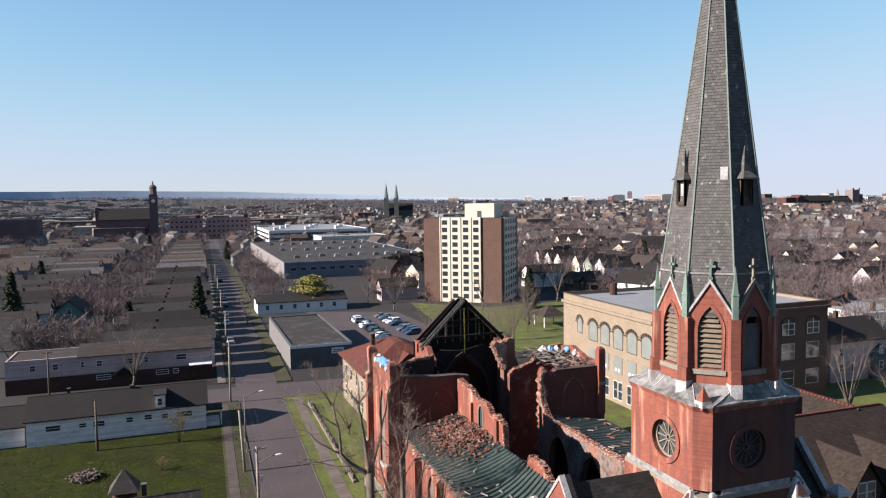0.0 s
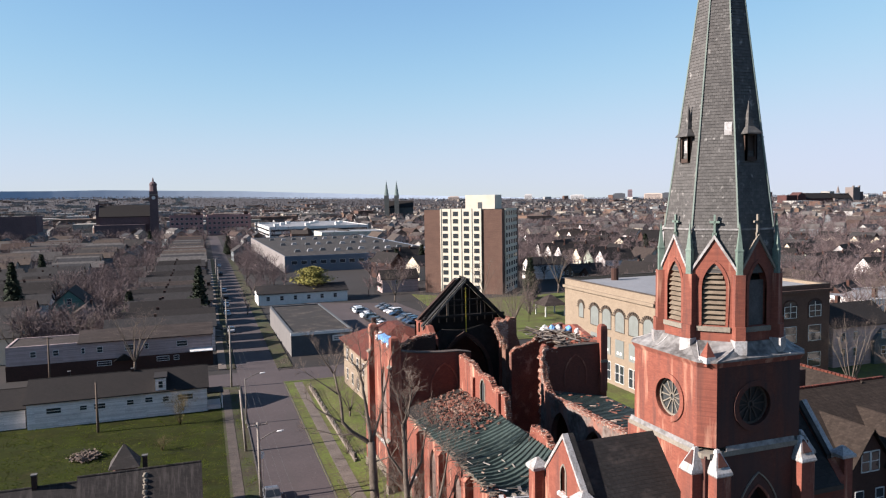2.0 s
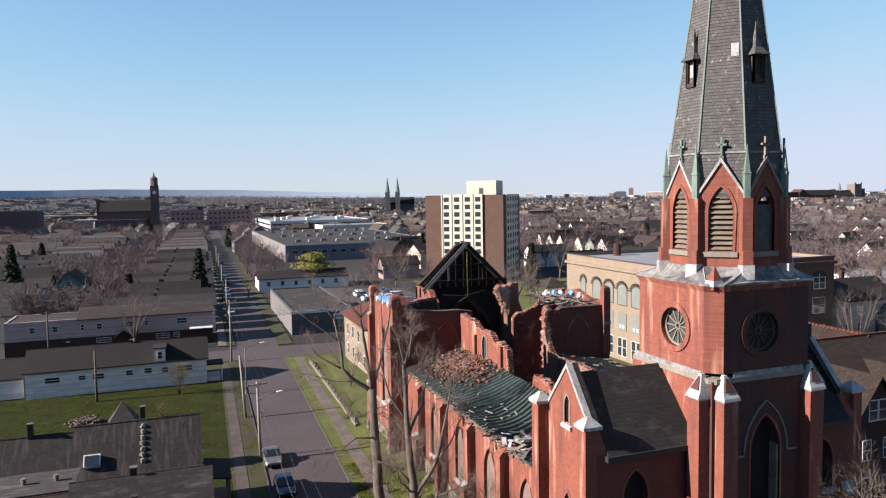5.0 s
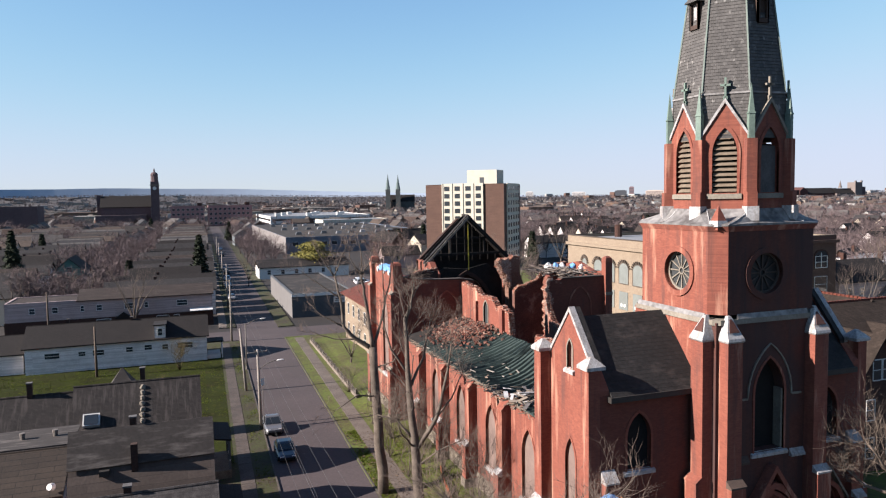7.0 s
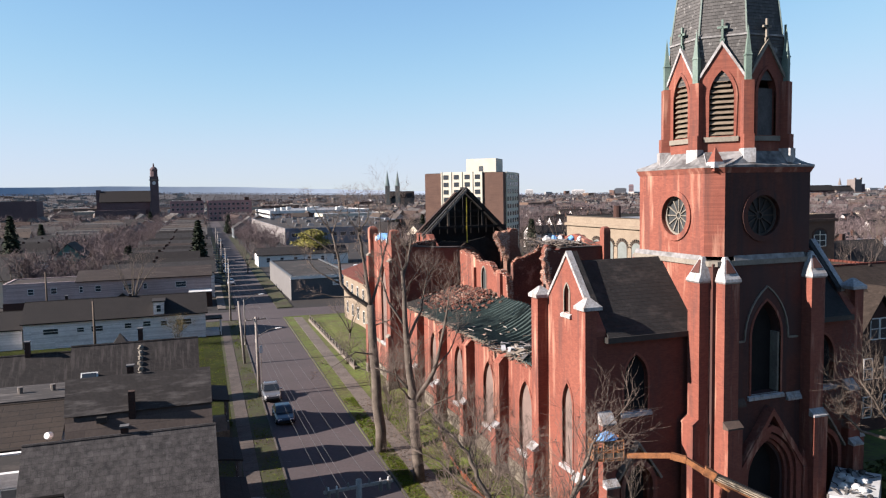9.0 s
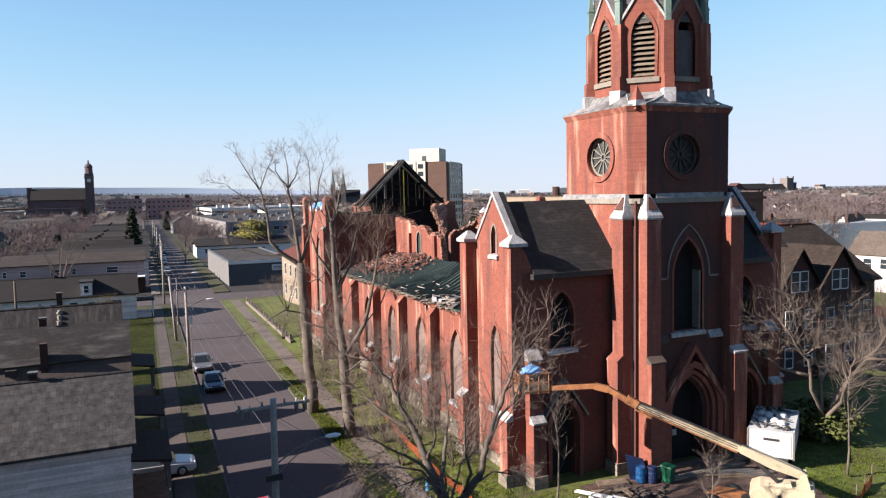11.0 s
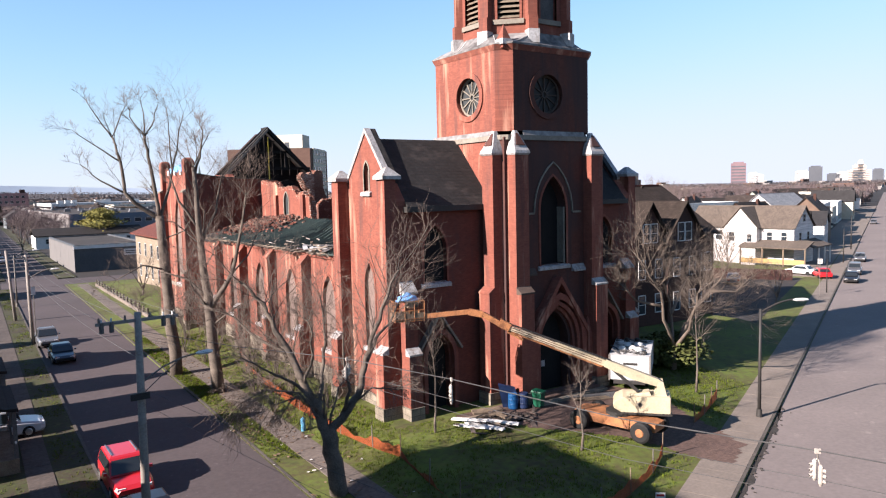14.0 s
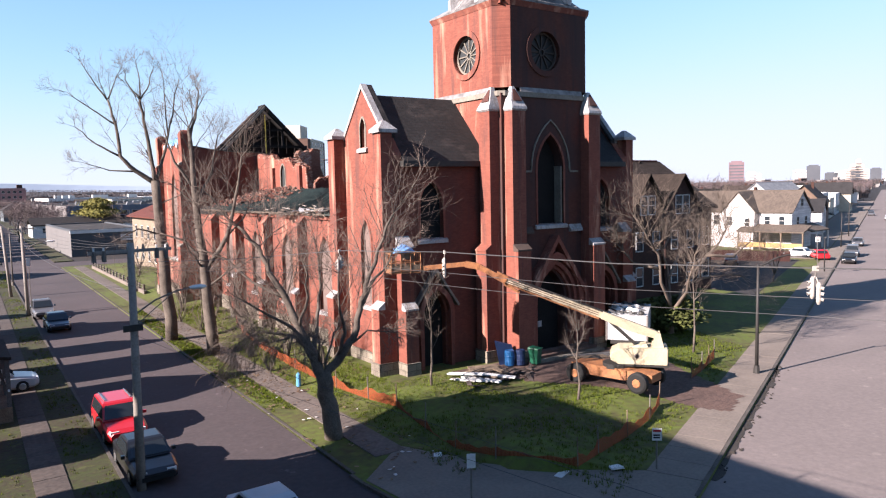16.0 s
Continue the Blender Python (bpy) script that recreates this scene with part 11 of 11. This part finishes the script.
def sign_post(label, x, y, h, w, hh, turn, bars=True, z0=0.0):
    s = thing("sign", label, "sign", "street signs", m=pose(x, y, z0, 0, 0, turn))
    part("post", B().tube((0, 0, -0.1), (0, 0, h), 0.035, n=6), STEEL, s)
    p = part("plate", B().box(-w / 2, w / 2, -0.06, -0.04, h - hh, h), WHITE_P, s)
    if bars:
        part("letter_bar", B().box(-w * 0.4, w * 0.4, -0.066, -0.06, h - hh * 0.3, h - hh * 0.12), mat("sign red", (0.5, 0.03, 0.03), None, 1.0, 0.6), p)
        for k in range(2):
            part("letter_bar", B().box(-w * 0.38, w * 0.3, -0.066, -0.06, h - hh * (0.62 + 0.2 * k), h - hh * (0.50 + 0.2 * k)), BLACK, p)


sign_post("small white sign with dark bars at the avenue", 23.9, 18.95, 1.7, 0.38, 0.5, -40)
sign_post("plain white sign back on a dark post", 15.5, 20.0, 2.3, 0.3, 0.5, -30, False)
sign_post("white sign on a pole by the avenue", *av(70, 1.4)[:2], 4.6, 0.5, 0.6, -60)
sign_post("small white sign on the side street pole", 7.55, 79.0, 5.6, 0.35, 0.8, 0, False)
hyd = thing("hydrant", "small blue water hydrant on the verge", "hydrant", m=Matrix.Translation((17.6, 39.5, 0.1)))
part("barrel", B().tube((0, 0, -0.1), (0, 0, 0.6), 0.14, 0.13, n=10), mat("pale blue paint", (0.12, 0.35, 0.55), None, 2.0, 0.5), hyd)
part("cap", B().cone((0, 0), 0.15, 0.6, 0.75, 10), MATS["pale blue paint"], hyd)
# low wall with posts beside the church side pavement
lwall = thing("garden_wall", "low concrete wall with short posts along the pavement", "wall")
part("wall", B().hexa([(19.3, 86.5, -0.1), (19.6, 86.5, -0.1), (20.0, 124, -0.1), (19.7, 124, -0.1)], [(19.3, 86.5, 0.45), (19.6, 86.5, 0.45), (20.0, 124, 0.45), (19.7, 124, 0.45)]), CONCRETE, lwall)
for k in range(16):
    y = 87 + k * 2.4
    part("post", B().box(19.35 + 0.0107 * (y - 86.5), 19.55 + 0.0107 * (y - 86.5), y, y + 0.2, 0.45, 1.15), CONCRETE, lwall)
for z in (0.7, 1.0):
    part("rail", B().tube((19.45, 87, z), (19.85, 123.2, z), 0.025, n=5), STEEL, lwall)

# brown shrubs along the church wall and on the corner
for k, (x, y, h) in enumerate(((19.6, 46.0, 3.6), (20.4, 50.5, 4.6), (19.3, 54.0, 3.4), (20.6, 58.5, 5.0), (19.8, 62.5, 4.4), (20.7, 66.5, 5.2), (19.4, 70.5, 4.0), (20.2, 41.5, 2.4), (18.8, 76, 4.0), (19.2, 90, 2.6), (17.6, 44.0, 2.6), (18.0, 48.5, 3.0), (18.2, 60.5, 3.4), (17.9, 66.0, 3.2))):
    rr = random.Random(700 + k)
    stems = [([(0, 0, -0.1), (rr.gauss(0, 0.5), rr.gauss(0, 0.5), h * 0.5), (rr.gauss(0, 1.0), rr.gauss(0, 1.0), h)], 0.035, 0.012, 6) for _ in range(10)]
    bare_tree("shrub", "leafless brown shrub beside the church wall", (x, y, lot_height(x, y) - 0.05), stems, 0.05, 710 + k, 3, group="bare shrubs")
# street trees farther off
for k, (x, y, h) in enumerate(((-9.5, 147.5, 11), (53, 129, 11), (60, 133, 9), (70, 150, 10), (76, 160, 11), (16.5, 212, 8), (57, 170, 9), (90, 180, 10), (22.5, 104, 6), (84, 62, 6), (78, 46, 4), (98, 75, 9), (62, 218, 9), (-20, 168, 9), (-33, 166, 10), (128, 104, 13), (140, 112, 14), (121, 112, 12), (96, 82, 11), (152, 118, 13), (58, 138, 12), (64, 143, 11), (118, 214, 14), (88, 208, 11))):
    rr = random.Random(800 + k)
    limbs_ = [([(0, 0, -0.2), (0.1, 0, h * 0.22)], 0.025 * h, 0.02 * h, 1)]
    for j in range(7):
        a = 6.283 * j / 7 + rr.uniform(-0.4, 0.4)
        q = rr.uniform(0.18, 0.38) * h
        limbs_.append(([(0.1, 0, h * 0.2), (q * 0.5 * math.cos(a), q * 0.5 * math.sin(a), h * 0.55), (q * math.cos(a), q * math.sin(a), h * rr.uniform(0.8, 1.0))], 0.012 * h, 0.003 * h, 9))
    bare_tree("bare_tree", "bare brown town tree between the buildings", (x, y, 0), limbs_, 0.2, 820 + k, 3, group="bare town trees")

gable_house("large white house with pale grey roof behind the avenue", 160, 175, 94, 104, 7.2, 11.0, "x", SIDING_W, mat("pale blue grey shingles", (0.22, 0.235, 0.25), (0.17, 0.18, 0.195), 0.5, 0.9, bump=0.3, pattern="flat", row=0.28, length=0.34, mortar=0.8, tone=1.0), wins=[("w", 96.5, 4.4, 1.0, 1.5), ("w", 101, 4.4, 1.0, 1.5), ("w", 99, 8.6, 0.9, 1.1)])
# more houses and shops along the avenue
for k, (a_, o_, w_, d_, e_, r_, wm_, rm_, lb) in enumerate(((121, 15, 9, 12, 4.4, 7.4, SIDING_W, SHINGLE_D, "white house with dark roof on the avenue"), (134, 14, 9, 12, 4.6, 7.8, SIDING_W, SHINGLE_D, "small white house with dark roof on the avenue"), (149, 12, 11, 12, 4.8, 7.2, SIDING_W, GREY_ROOF, "white house with grey roof on the avenue"))):
    x_, y_, _ = av(a_, o_)
    gable_house(lb, -w_ / 2, w_ / 2, -d_ / 2, d_ / 2, e_, r_, "y", wm_, rm_, m=pose(x_, y_, 0, 0, 0, s_), wins=[("s", -w_ * 0.25, 1.7, 1.2, 1.5), ("s", w_ * 0.25, 1.7, 1.2, 1.5), ("s", 0, e_ - 0.6, 1.6, 1.4), ("w", 0, 4.2, 1.0, 1.4), ("w", -3, 1.7, 1.0, 1.4)], group="houses on the avenue")
for k, (a_, o_, w_, d_, h_, m_) in enumerate(((170, 14, 22, 20, 5.0, WHITE_P), (198, 12, 24, 18, 7.5, WHITE_P), (228, 12, 20, 18, 5.5, CREAM), (256, 12, 24, 18, 6.5, WHITE_P), (292, 12, 30, 20, 6.0, WHITE_P), (340, 12, 40, 20, 9.0, CREAM))):
    x_, y_, _ = av(a_, o_)
    sh_ = flat_block("shop", "flat roofed shop along the avenue", "shop", -w_ / 2, w_ / 2, -d_ / 2 + 6, d_ / 2 + 6, h_, m_, FLAT_ROOF, m=pose(x_, y_, 0, 0, 0, s_), parapet=0.4)
    for j in range(4):
        pane_at(sh_, (0, -d_ / 2 + 6, 0), XU, YN, -w_ / 2 + (j + 0.6) * w_ / 4.3, 1.7, w_ / 6, 1.9)
    for j in range(3):
        pane_at(sh_, (-w_ / 2, 0, 0), YU, XN, -d_ / 2 + 9 + j * 4.5, 2.2, 1.6, 1.4, bars=0)
bb = thing("white_hall", "long white low hall beyond the garage", "hall")
part("wall", B().box(21, 49, 228, 240, -0.2, 3.4), WHITE_P, bb)
part("roof", B().gable(21, 49, 228, 240, 3.4, 5.2, "x", 0.4, 0.2), SHINGLE_D, bb)
for k in range(6):
    pane_at(bb, (0, 228, 0), XU, YN, 24 + k * 4.2, 1.9, 1.0, 1.3)
gz = thing("gazebo", "open park shelter with a brown hip roof", "shelter")
part("roof", B().cone((94, 175), 5.2, 3.0, 5.6, 4, r1=0.4, turn=0.5), SHINGLE_B, gz)
for sx in (-1, 1):
    for sy in (-1, 1):
        part("post", B().box(94 + sx * 2.9 - 0.15, 94 + sx * 2.9 + 0.15, 175 + sy * 2.9 - 0.15, 175 + sy * 2.9 + 0.15, -0.1, 3.05), WHITE_P, gz)


# ---- grass blades, litter and the broken gutter ----
def blades(name, label, n, place, hmin, hmax, seed):
    rnd = random.Random(seed)
    V, F = [], []
    while len(F) < n * 5:
        q = place(rnd)
        if q is None:
            continue
        x, y, z = q
        h0 = rnd.uniform(hmin, hmax)
        for _ in range(5):
            a, l = rnd.uniform(0, 6.28), rnd.uniform(0.02, 0.09)
            bx_, by_ = x + rnd.gauss(0, 0.05), y + rnd.gauss(0, 0.05)
            h = h0 * rnd.uniform(0.5, 1.1)
            i = len(V)
            V += [(bx_ - 0.018 * math.sin(a), by_ + 0.018 * math.cos(a), z - 0.02), (bx_ + 0.018 * math.sin(a), by_ - 0.018 * math.cos(a), z - 0.02), (bx_ + l * math.cos(a), by_ + l * math.sin(a), z + h)]
            F.append((i, i + 1, i + 2))
    me = bpy.data.meshes.new(name)
    me.from_pydata(V, [], F)
    me.materials.append(mat("grass blades", (0.085, 0.115, 0.012), (0.062, 0.075, 0.012), 0.5, 0.9, island=0.35, contrast=0.8, tone=1.15, spec=0.05))
    return tagged(new(name, me), label, "grass", kind="stuff")




def on_lawn(r):
    x, y = r.uniform(17.0, 46), r.uniform(18, 42)
    if (Vector((x, y, 0)) - AV0).dot(NM) < 2.6 or x < right_kerb(y) + 3.3 or in_poly(x, y, DRIVE) or (x > 21.4 and y > 35.0) or (x - 20) * 0.4 + (27 - y) > 3 and x < 20.5:
        return None
    if noise.noise((x * 0.35, y * 0.35, 4)) < r.uniform(-0.5, 0.25):
        return None
    return x, y, lot_height(x, y)


def on_verge(r):
    y = r.uniform(27, 75)
    x = right_kerb(y) + r.uniform(0.2, 1.5)
    return None if noise.noise((x * 0.5, y * 0.25, 7)) < r.uniform(-0.3, 0.3) else (x, y, 0.0)


def by_wall(r):
    y = r.uniform(36, 72)
    x = r.uniform(right_kerb(y) + 3.2, 21.8)
    return None if noise.noise((x * 0.4, y * 0.3, 2)) < r.uniform(-0.4, 0.3) else (x, y, lot_height(x, y))


def by_houses(r):
    y = r.uniform(20, 130)
    x = left_kerb(y) - r.uniform(0.25, 1.7) if r.random() < 0.55 else left_kerb(y) - r.uniform(3.4, 5.5)
    return None if noise.noise((x * 0.5, y * 0.25, 9)) < r.uniform(-0.3, 0.4) else (x, y, 0.0)


blades("lawn_grass", "tufts of bright spring grass on the church lawn", 7000, on_lawn, 0.07, 0.2, 901)
blades("verge_grass", "tufts of grass along the verge", 3000, on_verge, 0.06, 0.18, 902)
blades("wall_grass", "rough grass below the church wall", 3500, by_wall, 0.08, 0.28, 903)
blades("yard_grass", "grass tufts before the houses", 2600, by_houses, 0.05, 0.14, 904)
blades("lot_grass", "uneven tufts over the empty grass lot", 9000, lambda r: (lambda x, y: None if noise.noise((x * 0.25, y * 0.25, 5)) < r.uniform(-0.5, 0.3) else (x, y, 0.0))(r.uniform(-30, 2.2), r.uniform(72.5, 117)), 0.06, 0.2, 908)
scatter("litter", "scraps of paper and dead leaves on the verge", "litter", palette("paper and leaves", [(0.6, 0.58, 0.55), (0.2, 0.13, 0.08), (0.26, 0.18, 0.11), (0.14, 0.1, 0.07)], 0.9), 120, lambda r: (r.uniform(14.0, 19.0), r.uniform(24, 44), 0.06 + 0.02 * r.random()), lambda r: (r.uniform(0.06, 0.22), r.uniform(0.05, 0.15), 0.01), 905, tilt=12)
for x_, y_, l_, t_ in ((20.6, 20.9, 0.8, 25), (22.6, 19.9, 0.55, -15), (17.9, 25.6, 0.5, 60)):
    ob = part("slab_fragment", B().rings([[(-l_ / 2, -0.16, 0), (l_ / 2, -0.2, 0), (l_ / 2 - 0.06, 0.17, 0), (-l_ / 2 + 0.04, 0.2, 0)], [(-l_ / 2 + 0.02, -0.15, 0.07), (l_ / 2 - 0.03, -0.18, 0.08), (l_ / 2 - 0.08, 0.15, 0.07), (-l_ / 2 + 0.06, 0.18, 0.06)]]), WHITE_P)
    ob.matrix_basis = pose(x_, y_, lawn_z(x_, y_) + 0.01, 0, 0, t_)
    tagged(ob, "pale broken slab lying on the lawn", "slab", "broken slabs on the lawn")
GUTTER = mat("dark broken gutter", (0.035, 0.03, 0.027), (0.07, 0.06, 0.052), 1.6, 0.95, bump=0.8, contrast=0.8)
b = B()
edge = [(1.5 + 0.5 * k, -0.22 - 0.2 * abs(noise.noise((k * 0.31, 5, 0))) * 2 + (0.28 if k > 38 else 0)) for k in range(46)]
b.solid([av(s, o, -0.2) for s, o in edge] + [av(s, -0.005, -0.2) for s, _ in reversed(edge)], (0, 0, 0.109))
structure("gutter", b, GUTTER, "dark broken gutter along the avenue kerb", "gutter")
scatter("gutter_debris", "crumbled asphalt and dirt along the gutter", "debris", GUTTER, 90, lambda r: tuple(av(r.uniform(1.5, 22), -0.05 - abs(r.gauss(0, 0.28)), -0.08)), lambda r: (r.uniform(0.05, 0.18), r.uniform(0.04, 0.12), r.uniform(0.02, 0.05)), 906)

scatter("leaf_litter", "dead brown leaves and twigs below the church wall", "leaves", palette("dead leaves", [(0.11, 0.07, 0.045), (0.075, 0.05, 0.035), (0.15, 0.10, 0.06), (0.05, 0.036, 0.028)], 0.95), 1800, lambda r: (lambda y: (lambda x: (x, y, max(0.0, lot_height(x, y)) + 0.03))(r.uniform(right_kerb(y) + 0.2, 21.6)))(r.uniform(38, 74)), lambda r: (r.uniform(0.06, 0.35), r.uniform(0.04, 0.16), 0.012), 907, tilt=20)
